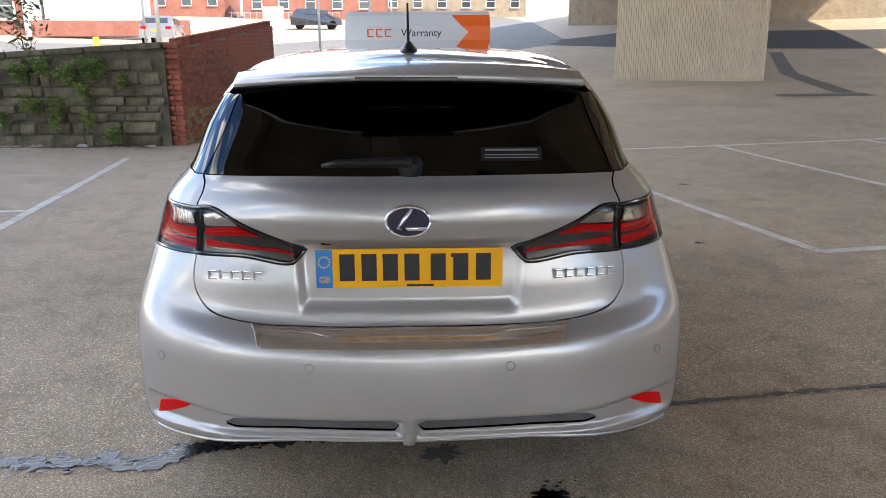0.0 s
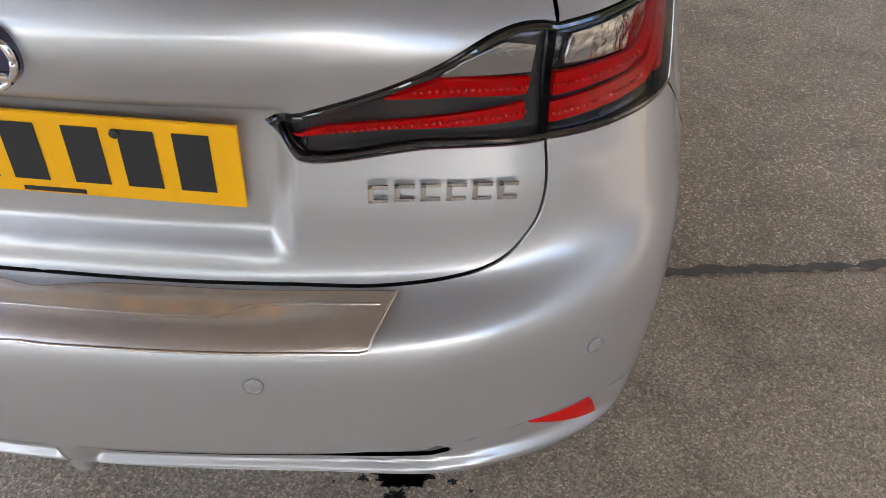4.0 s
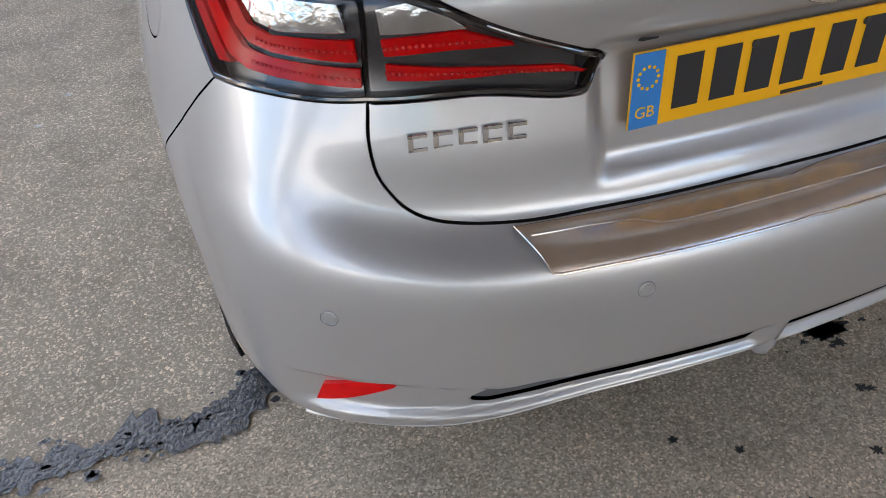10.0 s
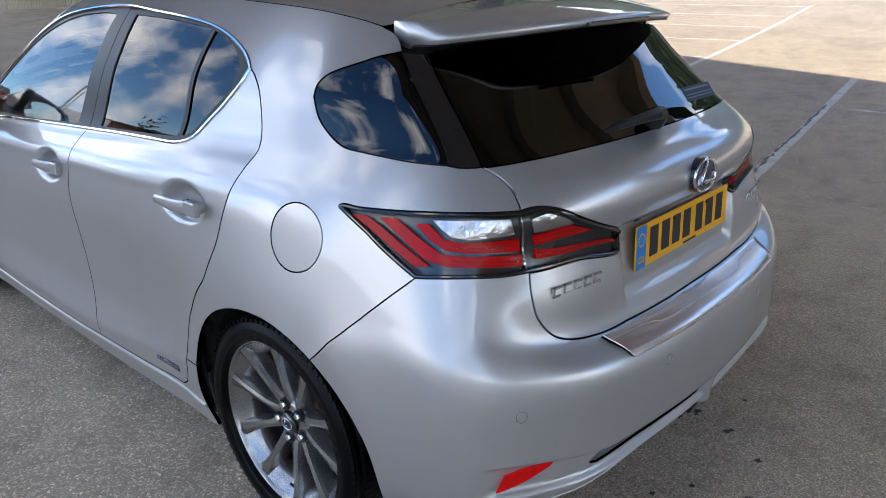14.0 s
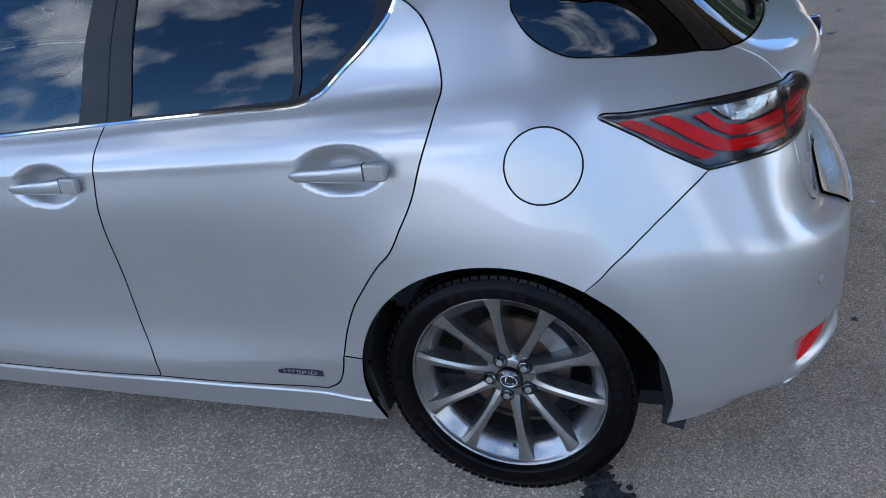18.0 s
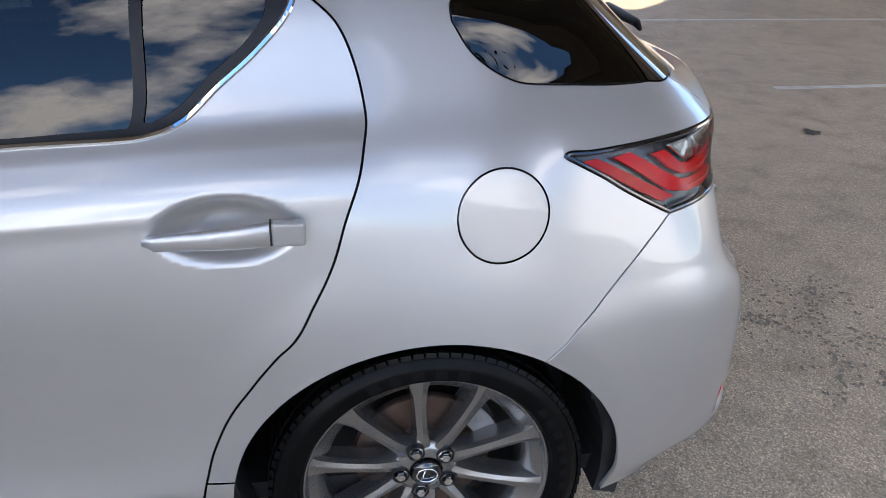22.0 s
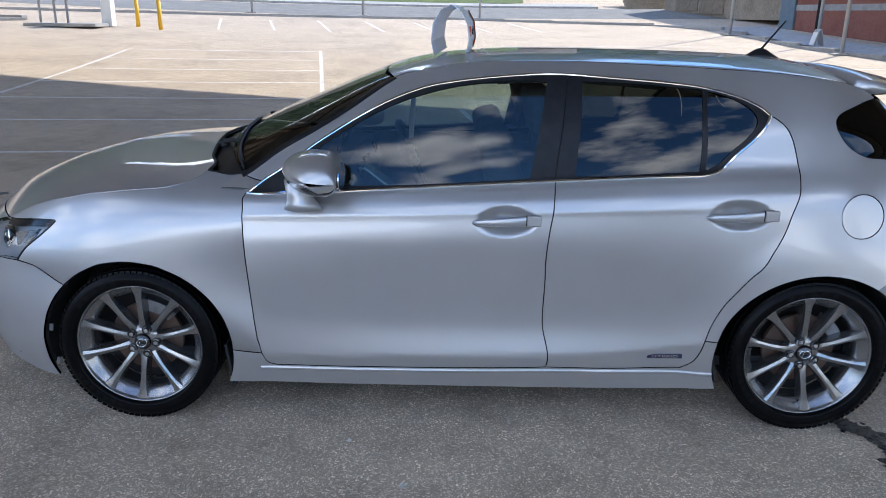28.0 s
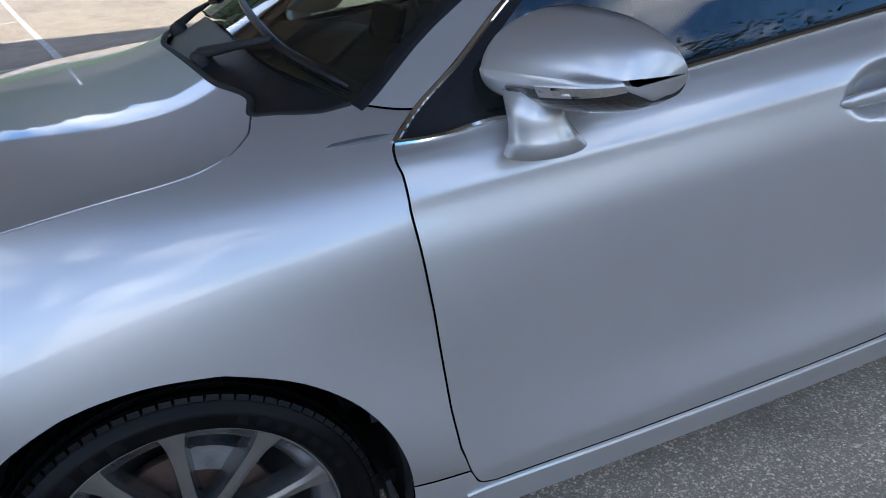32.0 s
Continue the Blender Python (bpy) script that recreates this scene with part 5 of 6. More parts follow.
bench = part("rear_seat", join(block((1.28, .48, .18), pose(0, 1.12, .47, 6), .05, 3), block((1.28, .14, .56), pose(0, .84, .76, -16), .05, 3)), GREY_CLOTH, car, "dark grey rear bench", smooth=True)
for x in (-.36, 0, .36):
    part("headrest", block((.26, .09, .15), pose(x, .74, 1.10, -14), .04, 3), GREY_CLOTH, bench, smooth=True)
part("load_cover", block((1.10, .34, .02), pose(0, .52, .93), .006), DARK_TRIM, car)
part("headlining", loft([[(x, .75, 1.30 - .05 * x * x), (x, 1.5, 1.345 - .08 * x * x), (x, 2.3, 1.315 - .08 * x * x), (x, 2.3, 1.33 - .08 * x * x), (x, 1.5, 1.36 - .08 * x * x), (x, .75, 1.315 - .05 * x * x)] for x in np.linspace(-.5, .5, 9)]), CREAM_TRIM, car)
part("rear_view_mirror", join(block((.24, .03, .065), pose(0, 2.43, 1.235, 8), .015), tube([(0, 2.44, 1.25), (0, 2.52, 1.30)], .01)), BLACK_TRIM, car)
part("wheel_badge", lathe([(.0001, .036), (.022, .034), (.024, .028)], 20, sm), CHROME, steer)
for k in (-1, 1):
    part("wheel_spoke_trim", block((.05, .022, .006), sm @ pose(k * .10, 0, .014), .003), CHROME, steer)
part("gear_panel", block((.14, .26, .02), pose(-.02, 2.52, .80, 38), .01), ALLOY, car, "silver console panel")
for x in (-.50, -.12, .12, .56):
    part("air_vent", block((.13, .03, .07), pose(x, 2.632, .87, 8), .012), BLACK_GLOSS, car)
part("paper_tag", block((.075, .002, .19), pose(.02, 2.40, 1.10, 8, 14, 20), .0005), PAPER, car, "white paper tag hung from the mirror")
for sx in (-1, 1):
    part("door_lining", block((.03, 2.1, .34), pose(sx * .755, 2.05, .76), .01), DARK_TRIM, car)

# sign on the roof
sign = tagged(new("roof_sign"), "white card warranty sign with orange end on the car roof", "sign")
bend = [(2.14, 1.405), (2.127, 1.46), (2.135, 1.53), (2.165, 1.582), (2.205, 1.602), (2.245, 1.582), (2.277, 1.53), (2.285, 1.46), (2.272, 1.402)]
bend_in = [(2.206 + (y - 2.206) * .95, 1.402 + (z - 1.402) * .985) for y, z in bend]
part("card", loft([[(x, y + .06 * (.02 - x), z) for y, z in bend + bend_in[::-1]] for x in np.linspace(-.345, .395, 9)]), SIGN_WHITE, sign, "bent white card", smooth=False)
part("orange_end", loft([[(x0, y - .003, z), (.396, y - .003, z), (.396, y - .0015, z), (x0, y - .0015, z)] for (y, z), x0 in zip(((2.119, 1.415), (2.107, 1.46), (2.112, 1.50), (2.115, 1.53), (2.145, 1.583)), (.215, .25, .285, .25, .20))]), SIGN_ORANGE, sign)
face = lambda x, z: 2.1312 + .09 * (z - 1.495) + .06 * (.02 - x) - .0006
part("logo_bars", join(*[block((w, .002, h), pose(-.215 + .045 * k + d, face(-.215 + .045 * k + d, z), z, 0, 0, -3.4), .0006) for k in range(3) for w, h, d, z in ((.034, .006, 0, 1.512), (.034, .006, 0, 1.478), (.008, .038, -.013, 1.495))]), SIGN_ORANGE, sign)
text("sign_word", "Warranty", .052, INK, pose(.045, 2.1268, 1.494, 90, 0, -3.4), sign, .0006)


# ---- ground: flat round the car, rising gently all round ----
def gz(x, y):
    d = math.hypot(x, y - 2)
    if d < 30:
        return .0013 * max(d - 2, 0) ** 2
    d = min(d, 140)
    return .0013 * 784 + .0728 * (d - 30)


def ground_material():
    m = bpy.data.materials.new("asphalt")
    m.use_nodes = True
    nt = m.node_tree
    b = nt.nodes["Principled BSDF"]
    tc = nt.nodes.new("ShaderNodeTexCoord")

    def noise_at(scale, detail=6):
        n = nt.nodes.new("ShaderNodeTexNoise")
        n.inputs["Scale"].default_value, n.inputs["Detail"].default_value, n.inputs["Roughness"].default_value = scale, detail, .65
        nt.links.new(tc.outputs["Object"], n.inputs["Vector"])
        return n

    def ramp(src, *stops):
        r = nt.nodes.new("ShaderNodeValToRGB")
        while len(r.color_ramp.elements) < len(stops):
            r.color_ramp.elements.new(.5)
        for e, (p, c) in zip(r.color_ramp.elements, stops):
            e.position, e.color = p, (c[0], c[1], c[2], 1)
        nt.links.new(src, r.inputs[0])
        return r

    def mix(fac, a, c, kind="MIX"):
        x = nt.nodes.new("ShaderNodeMixRGB")
        x.blend_type = kind
        for k, v in enumerate((fac, a, c)):
            if isinstance(v, (int, float)):
                x.inputs[k].default_value = v
            elif isinstance(v, tuple):
                x.inputs[k].default_value = (*v, 1)
            else:
                nt.links.new(v, x.inputs[k])
        return x.outputs[0]
    # chips of stone in tar
    warp = noise_at(60, 3)
    shift = nt.nodes.new("ShaderNodeVectorMath")
    shift.operation = "MULTIPLY_ADD"
    shift.inputs[1].default_value = (.014, .014, .014)
    nt.links.new(warp.outputs["Color"], shift.inputs[0])
    nt.links.new(tc.outputs["Object"], shift.inputs[2])

    def chips_at(scale, least, most):
        """Stones of uneven size: a mask of them, and a chance value for each."""
        v = nt.nodes.new("ShaderNodeTexVoronoi")
        v.inputs["Scale"].default_value = scale
        nt.links.new(shift.outputs[0], v.inputs["Vector"])
        c = nt.nodes.new("ShaderNodeSeparateColor")
        nt.links.new(v.outputs["Color"], c.inputs[0])
        size = nt.nodes.new("ShaderNodeMapRange")
        size.inputs[3].default_value, size.inputs[4].default_value = least, most
        nt.links.new(c.outputs[1], size.inputs[0])
        less = nt.nodes.new("ShaderNodeMath")
        less.operation = "SUBTRACT"
        nt.links.new(size.outputs[0], less.inputs[0])
        nt.links.new(v.outputs["Distance"], less.inputs[1])
        return ramp(less.outputs[0], (.0, (0, 0, 0)), (.10, (1, 1, 1))).outputs[0], c.outputs[0]
    bed = ramp(noise_at(210, 5).outputs[0], (.3, (.150, .138, .120)), (.5, (.255, .236, .206)), (.72, (.37, .342, .300)))
    m1, c1 = chips_at(125, .12, .66)
    m2, c2 = chips_at(185, .10, .62)
    s1 = ramp(c1, (.0, (.27, .245, .21)), (.45, (.44, .41, .36)), (.8, (.53, .50, .45)), (1, (.70, .67, .61)))
    s2 = ramp(c2, (.0, (.20, .185, .165)), (.5, (.40, .375, .33)), (1, (.66, .63, .58)))
    coarse = mix(m1, mix(m2, bed.outputs[0], s2.outputs[0]), s1.outputs[0])
    small = nt.nodes.new("ShaderNodeTexVoronoi")
    small.inputs["Scale"].default_value = 230
    nt.links.new(tc.outputs["Object"], small.inputs["Vector"])
    grit = nt.nodes.new("ShaderNodeSeparateColor")
    nt.links.new(small.outputs["Color"], grit.inputs[0])
    fine = ramp(grit.outputs[0], (.0, (.210, .190, .163)), (.5, (.335, .308, .268)), (.85, (.435, .400, .348)), (1, (.62, .58, .515)))
    # behind the tar joint lies the finer, newer surface
    sep = nt.nodes.new("ShaderNodeSeparateXYZ")
    nt.links.new(tc.outputs["Object"], sep.inputs[0])
    wob = noise_at(9, 3)
    lin = nt.nodes.new("ShaderNodeMath")
    lin.operation = "MULTIPLY_ADD"
    lin.inputs[1].default_value, lin.inputs[2].default_value = -.15, -.74
    nt.links.new(sep.outputs[0], lin.inputs[0])
    add = nt.nodes.new("ShaderNodeMath")
    nt.links.new(sep.outputs[1], add.inputs[0])
    nt.links.new(lin.outputs[0], add.inputs[1])
    add2 = nt.nodes.new("ShaderNodeMath")
    add2.operation = "MULTIPLY_ADD"
    add2.inputs[1].default_value = .08
    nt.links.new(wob.outputs[0], add2.inputs[0])
    nt.links.new(add.outputs[0], add2.inputs[2])
    zone = ramp(add2.outputs[0], (.02, (0, 0, 0)), (.06, (1, 1, 1)))
    col = mix(zone.outputs[0], fine.outputs[0], coarse)
    big = noise_at(.55, 6)
    stain = ramp(big.outputs[0], (.32, (1.14, .99, .83)), (.5, (1.37, 1.20, 1.01)), (.75, (1.52, 1.34, 1.13)))
    col = mix(1.0, col, stain.outputs[0], "MULTIPLY")
    med = noise_at(4.5, 5)
    stain2 = ramp(med.outputs[0], (.28, (.76, .75, .74)), (.5, (1, 1, 1)), (.8, (1.12, 1.11, 1.10)))
    col = mix(1.0, col, stain2.outputs[0], "MULTIPLY")
    nt.links.new(col, b.inputs["Base Color"])
    b.inputs["Roughness"].default_value = .78
    b.inputs["Specular IOR Level"].default_value = .35
    bp = nt.nodes.new("ShaderNodeBump")
    bp.inputs["Strength"].default_value, bp.inputs["Distance"].default_value = .45, .005
    nt.links.new(mix(zone.outputs[0], fine.outputs[0], coarse), bp.inputs["Height"])
    nt.links.new(bp.outputs[0], b.inputs["Normal"])
    return m


ASPHALT = ground_material()
DARK_TARMAC = material("dark_tarmac", (.045, .045, .047), (.08, .08, .082), rough=.85, scale=3, bump=.3, bump_scale=150, fine=.3)
ROAD = material("road_asphalt", (.14, .138, .13), (.20, .196, .185), rough=.85, scale=1.2, bump=.2, bump_scale=100, fine=.2)
TAR = material("tar", (.022, .022, .024), (.10, .098, .095), rough=.27, spec=.8, scale=38, bump=.35, bump_scale=110, fine=.45)
PAINT = material("road_paint", (.46, .44, .40), (.80, .78, .73), rough=.7, scale=7, bump=.3, bump_scale=130, fine=.35)
FADED = material("faded_yellow", (.28, .24, .16), (.40, .34, .20), rough=.8, scale=4, fine=.3, bump_scale=90)
OIL = material("oil_stain", (.007, .007, .007), (.016, .016, .016), rough=.5, scale=20)
LITTER = material("dull_litter", (.22, .21, .20), (.50, .49, .48), rough=.8, scale=20)
TARRED = material("patched_asphalt", (.11, .10, .088), (.19, .175, .155), rough=.8, scale=40, bump=.3, bump_scale=150, fine=.3)
TARRED_DARK = material("old_tar", (.10, .092, .082), (.19, .175, .155), rough=.7, scale=14, bump=.3, bump_scale=150)
BROKEN = material("broken_chippings", (.15, .125, .098), (.30, .26, .21), rough=.9, scale=35, bump=.3, bump_scale=200)
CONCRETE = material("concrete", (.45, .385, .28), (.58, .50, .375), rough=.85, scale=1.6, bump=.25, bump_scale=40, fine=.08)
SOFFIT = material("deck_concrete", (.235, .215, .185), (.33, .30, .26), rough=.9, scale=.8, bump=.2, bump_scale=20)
KERB = material("kerb_stone", (.30, .29, .27), (.42, .41, .39), rough=.85, scale=5, bump=.3, bump_scale=80)
BRICK = material("red_brick", (.22, .062, .042), (.36, .11, .07), rough=.85, scale=9, bump=.4, bump_scale=90, flicker=.28)
BRICK_BUFF = material("buff_brick", (.26, .17, .09), (.36, .25, .14), rough=.85, scale=9, bump=.4, bump_scale=90, flicker=.2)
MORTAR = material("mortar", (.20, .17, .14), (.30, .26, .22), rough=.95, scale=12, bump=.3, bump_scale=120)
STONE = material("wall_stone", (.035, .034, .021), (.155, .132, .093), rough=.9, scale=7, bump=.6, bump_scale=30, flicker=.35)
STONE_FAR = material("sandstone", (.22, .18, .13), (.34, .28, .21), rough=.9, scale=1.4, bump=.4, bump_scale=12, fine=.2)
WALL_MORTAR = material("old_mortar", (.045, .040, .029), (.11, .097, .073), rough=.95, scale=5, bump=.5, bump_scale=40)
BRICK_FAR = material("brick_building", (.23, .085, .062), (.31, .13, .095), rough=.85, scale=1.2, bump=.2, bump_scale=14, fine=.12)
RENDER_WHITE = material("white_render", (.74, .73, .70), (.82, .81, .79), rough=.8, scale=1.5)
SLATE = material("slate", (.06, .06, .065), (.10, .10, .105), rough=.7, scale=3)
STEEL = material("painted_steel", (.34, .35, .36), (.42, .43, .44), rough=.45, metal=.4, scale=4)
YELLOW = material("yellow_paint", (.72, .40, .015), (.78, .45, .03), rough=.5, scale=6)
BLUE = material("blue_paint", (.02, .07, .30), (.03, .09, .36), rough=.45, scale=4)
DOOR_BLUE = material("door_blue_grey", (.12, .17, .21), (.16, .21, .25), rough=.5, scale=4)
LEAF = material("leaf", (.07, .12, .022), (.16, .24, .055), rough=.6, scale=20, flicker=.2)
GRASS = material("grass", (.055, .085, .02), (.11, .16, .04), rough=.8, scale=6, fine=.3, bump_scale=50)
BARK = material("bark", (.07, .05, .035), (.13, .10, .07), rough=.9, scale=20)
TIMBER = material("old_timber", (.16, .12, .08), (.26, .21, .15), rough=.85, scale=6)
FAR_GLASS = material("far_window", (.03, .04, .05), (.06, .07, .08), rough=.08, scale=3)
GREY_CAR = material("far_car_grey", (.26, .27, .28), rough=.3, metal=.5, coat=1)
DARK_CAR = material("far_car_dark", (.02, .02, .024), rough=.25, coat=1)

bm = bmesh.new()
radii = [0, 1, 2, 3, 4, 5, 6.5, 8, 10, 12, 14, 17, 20, 24, 28, 30, 34, 40, 50, 65, 85, 110, 140, 300, 900, 2500]
hub = bm.verts.new((0, 2, 0))
prev = None
for r in radii[1:]:
    row = [bm.verts.new((r * math.cos(a), 2 + r * math.sin(a), gz(r * math.cos(a), 2 + r * math.sin(a)))) for a in [2 * math.pi * k / 96 for k in range(96)]]
    for k in range(96):
        j = (k + 1) % 96
        if prev is None:
            bm.faces.new((hub, row[k], row[j]))
        else:
            bm.faces.new((prev[k], row[k], row[j], prev[j]))
    prev = row
tagged(part("ground", bm, ASPHALT, smooth=True), "worn grey asphalt car park with coarse chippings", "ground", kind="structure")


def strip(name, pts, width, mat, lift=.004, seed=0, ragged=0.0, step=.25, kind="structure", label="", category=""):
    """A thin painted or poured strip that lies on the ground."""
    rnd = random.Random(seed)
    line = []
    for (x0, y0), (x1, y1) in zip(pts, pts[1:]):
        n = max(1, int(math.hypot(x1 - x0, y1 - y0) / step))
        line += [(x0 + (x1 - x0) * k / n, y0 + (y1 - y0) * k / n) for k in range(n)]
    line.append(pts[-1])
    b = bmesh.new()
    rows = []
    ws = [width / 2, width / 2]
    for k, (x, y) in enumerate(line):
        ax, ay = line[max(k - 1, 0)]
        bx, by = line[min(k + 1, len(line) - 1)]
        d = math.hypot(bx - ax, by - ay)
        nx, ny = -(by - ay) / d, (bx - ax) / d
        ws = [.55 * w + .45 * width / 2 * (1 + ragged * rnd.uniform(-1, 1)) for w in ws]
        w0, w1 = ws
        rows.append([b.verts.new((x + nx * w, y + ny * w, gz(x + nx * w, y + ny * w) + lift)) for w in (w0, 0, -w1)])
    for p, q in zip(rows, rows[1:]):
        b.faces.new((p[0], p[1], q[1], q[0]))
        b.faces.new((p[1], p[2], q[2], q[1]))
    return tagged(part(name, b, mat), label, category, kind=kind)


def bay_line(*pts, w=.09, seed=1):
    strip("bay_line", pts, w, PAINT, seed=seed, ragged=.18, step=.12, label="worn white parking bay line", category="road marking")


low = lambda x: 3.3 + .17 * (x - 2.9)
upp = lambda x: 9.0 + .16 * (x - 3.0)
mid_ = lambda x: 1.23 + .15 * (x - 3.35)
bot = lambda x: -7.2 + .11 * (x - 10.5)
bay_line((2.9, low(2.9)), (11, low(11)), (20, low(20)), seed=2)
bay_line((2.6, upp(2.6)), (11, upp(11)), (20, upp(20)), seed=3)
bay_line((3.0, mid_(3.0)), (9, mid_(9)), seed=4)
bay_line((8.6, bot(8.6)), (12, bot(12)), (20, bot(20)), seed=5)
for k, x in enumerate((2.9, 5.3, 7.7, 10.1, 12.5, 14.9, 17.3, 19.7)):
    bay_line((x, low(x)), (x - .66 if x < 4 else x - .9, low(x) + 3.1 if x < 4 else upp(x - .9)), seed=10 + k)
for k, x in enumerate((6.75, 9.95, 13.1, 16.3, 19.5, 22.7)):
    bay_line((x + .12, mid_(x) - .2), (x - .12, -5.0), (x - .5, -9.6), seed=20 + k, w=.075)
bay_line((3.49, -2.56), (3.5, -5.2), seed=27)
bay_line((-3.46, 4.34), (-3.93, 8.39), seed=30)
bay_line((-3.2, 2.0), (-3.46, 4.34), seed=31)
bay_line((-3.6, 5.0), (-6.4, 4.6), seed=32, w=.07)
for k in range(7):
    bay_line((26.5 + k * .25, 11.2 - 2.1 * k), (31.0 + k * .2, 12.4 - 2.1 * k), seed=40 + k)
strip("tar_joint", [(-6, .02), (-2.6, .36), (-1.45, .53), (-1.0, .53), (-.75, .62), (0, .75), (.7, .87)], .066, TAR, .005, 7, 1.15, .011, label="ragged black tar joint across the asphalt", category="tar")
strip("tar_joint", [(.7, .87), (1.07, .93), (2, 1.06), (4, 1.36), (7, 1.8)], .028, TARRED_DARK, .005, 17, 1.6, .02, label="thin dark tar joint across the asphalt", category="tar")
strip("tar_joint", [(-1.12, .60), (-.98, .50), (-.88, .54), (-.78, .63), (-.70, .68)], .074, TAR, .0055, 8, 1.2, .010, label="ragged black tar joint across the asphalt", category="tar")
rnd = random.Random(71)
bm = bmesh.new()
for k in range(420):
    x = rnd.uniform(-2.6, -.2)
    y = float(np.interp(x, (-2.6, -1.45, -1.0, -.75, 0), (.36, .53, .53, .62, .75))) + rnd.gauss(0, .034)
    q = rnd.uniform(.002, .011)
    n = rnd.randint(5, 8)
    bm.faces.new([bm.verts.new((x + q * rnd.uniform(.6, 1.3) * math.cos(6.283 * i / n) * 1.4, y + q * rnd.uniform(.6, 1.3) * math.sin(6.283 * i / n), gz(x, y) + .0062)) for i in range(n)])
tagged(part("tar_spatter", bm, TAR), "spatters of black tar along the joint", "tar", kind="stuff")
strip("trench_patch", [(16.0, 33), (12.4, 24), (10.9, 17.6)], .55, TARRED, .006, 9, .08, label="dark strip of patched tarmac", category="patch")
strip("trench_patch", [(9.0, 17.4), (11.2, 17.0)], .7, TARRED_DARK, .010, 11, .06, label="dark strip of patched tarmac", category="patch")
strip("faded_marking", [(4.2, 18.4), (6.5, 20.5), (9.5, 21.6)], .10, FADED, .005, 12, .4, label="faded yellow road marking", category="road marking")
strip("faded_marking", [(7.0, 22.0), (8.6, 19.8), (11.4, 21.4)], .10, FADED, .006, 13, .4, label="faded yellow road marking", category="road marking")
strip("dark_road", [(11.0, 50.0), (17.5, 45.0), (28, 38.0)], 17, DARK_TARMAC, .012, 14, .02, 1.0, label="dark tarmac road under the viaduct", category="road")
strip("road", [(-60, 36), (-20, 33.5), (-6, 35), (2, 47), (4, 75), (2, 120)], 14, ROAD, .012, 15, .01, 1.0, label="grey town road", category="road")
strip("road", [(37, 40), (38.5, 10), (38, -8), (34, -40)], 7, ROAD, .012, 16, .01, 1.0, label="grey town road", category="road")


def blot(name, x, y, r, mat, seed, label, category):
    rnd = random.Random(seed)
    b = bmesh.new()
    n = 46
    ph = [rnd.uniform(0, 6.28) for _ in range(4)]
    rim_ = []
    for k in range(n):
        a = 2 * math.pi * k / n
        q = r * (1 + .12 * math.sin(3 * a + ph[0]) + .16 * math.sin(5 * a + ph[1]) + .2 * math.sin(9 * a + ph[2]) + rnd.uniform(-.28, .28))
        rim_.append(b.verts.new((x + q * math.cos(a), y + q * math.sin(a) * .8, gz(x, y) + .004)))
    b.faces.new(rim_)
    return tagged(part(name, b, mat), label, category, kind="structure")


for k in range(34):
    r = random.Random(300 + k)
    a, d = r.uniform(0, 6.28), abs(r.gauss(0, .055))
    size = .046 if k == 0 else r.uniform(.003, .006) + (.016 if d < .03 else .004 * (d < .08))
    blot("oil_spot", .450 + d * math.cos(a) * 1.5, .272 + d * math.sin(a) * 1.2, size, OIL, 320 + k, "dark oil drip on the asphalt", "stain")
for x, y, r in ((.391, .089, .013), (.409, .080, .010), (.445, .215, .015), (-.06, .12, .010), (.05, .05, .010), (.10, -.10, .014), (.30, -.05, .012), (.62, .12, .008)):
    blot("oil_spot", x, y, r, OIL, int(x * 100 + y * 1000) + 99, "dark oil drip on the asphalt", "stain")
blot("patch_square", .10, .555, .07, TARRED, 77, "small darker patch in the asphalt", "patch")
# worn-out hollows in the newer surface
bm = bmesh.new()
rnd = random.Random(61)
for k in range(520):
    a, d = rnd.uniform(0, 6.28), rnd.random() ** .5
    x, y = .06 + .46 * d * math.cos(a) + .12 * math.sin(5 * a), -.72 + .30 * d * math.sin(a)
    q = rnd.uniform(.003, .0085)
    ret = bmesh.ops.create_icosphere(bm, subdivisions=1, radius=q, matrix=pose(x, y, q * .1, rnd.uniform(0, 90), rnd.uniform(0, 90), 0) @ Matrix.Diagonal((1, 1.3, .7, 1)))
tagged(part("broken_asphalt", bm, BROKEN), "worn patch of broken asphalt with loose brown chippings", "asphalt", kind="stuff")
for k in range(26):
    r = random.Random(500 + k)
    blot("pale_fleck", r.uniform(-3.6, 1.2), r.uniform(-.6, 4.2), r.uniform(.004, .018), PAINT, 600 + k, "pale fleck trodden into the asphalt", "fleck")
for k in range(14):
    r = random.Random(700 + k)
    blot("dark_patch", r.uniform(2.0, 9), r.uniform(-4, 8), r.uniform(.02, .07), OIL, 800 + k, "dark oil drip on the asphalt", "stain")

# ---- viaduct ----
AX = Vector((.305, .952, 0))


def slanted(x, y, z0, z1, half, length, name, mat, label):
    """A long box whose axis runs with the viaduct."""
    m = pose(x, y, (z0 + z1) / 2, 0, 0, -17.75)
    return tagged(part(name, block((half * 2, length, z1 - z0), m), mat), label, "viaduct", kind="structure")


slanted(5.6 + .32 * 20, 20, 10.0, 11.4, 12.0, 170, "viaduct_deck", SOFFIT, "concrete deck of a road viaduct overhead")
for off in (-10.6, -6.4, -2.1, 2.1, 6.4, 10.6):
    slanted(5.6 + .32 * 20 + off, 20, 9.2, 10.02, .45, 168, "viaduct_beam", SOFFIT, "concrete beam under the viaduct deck")


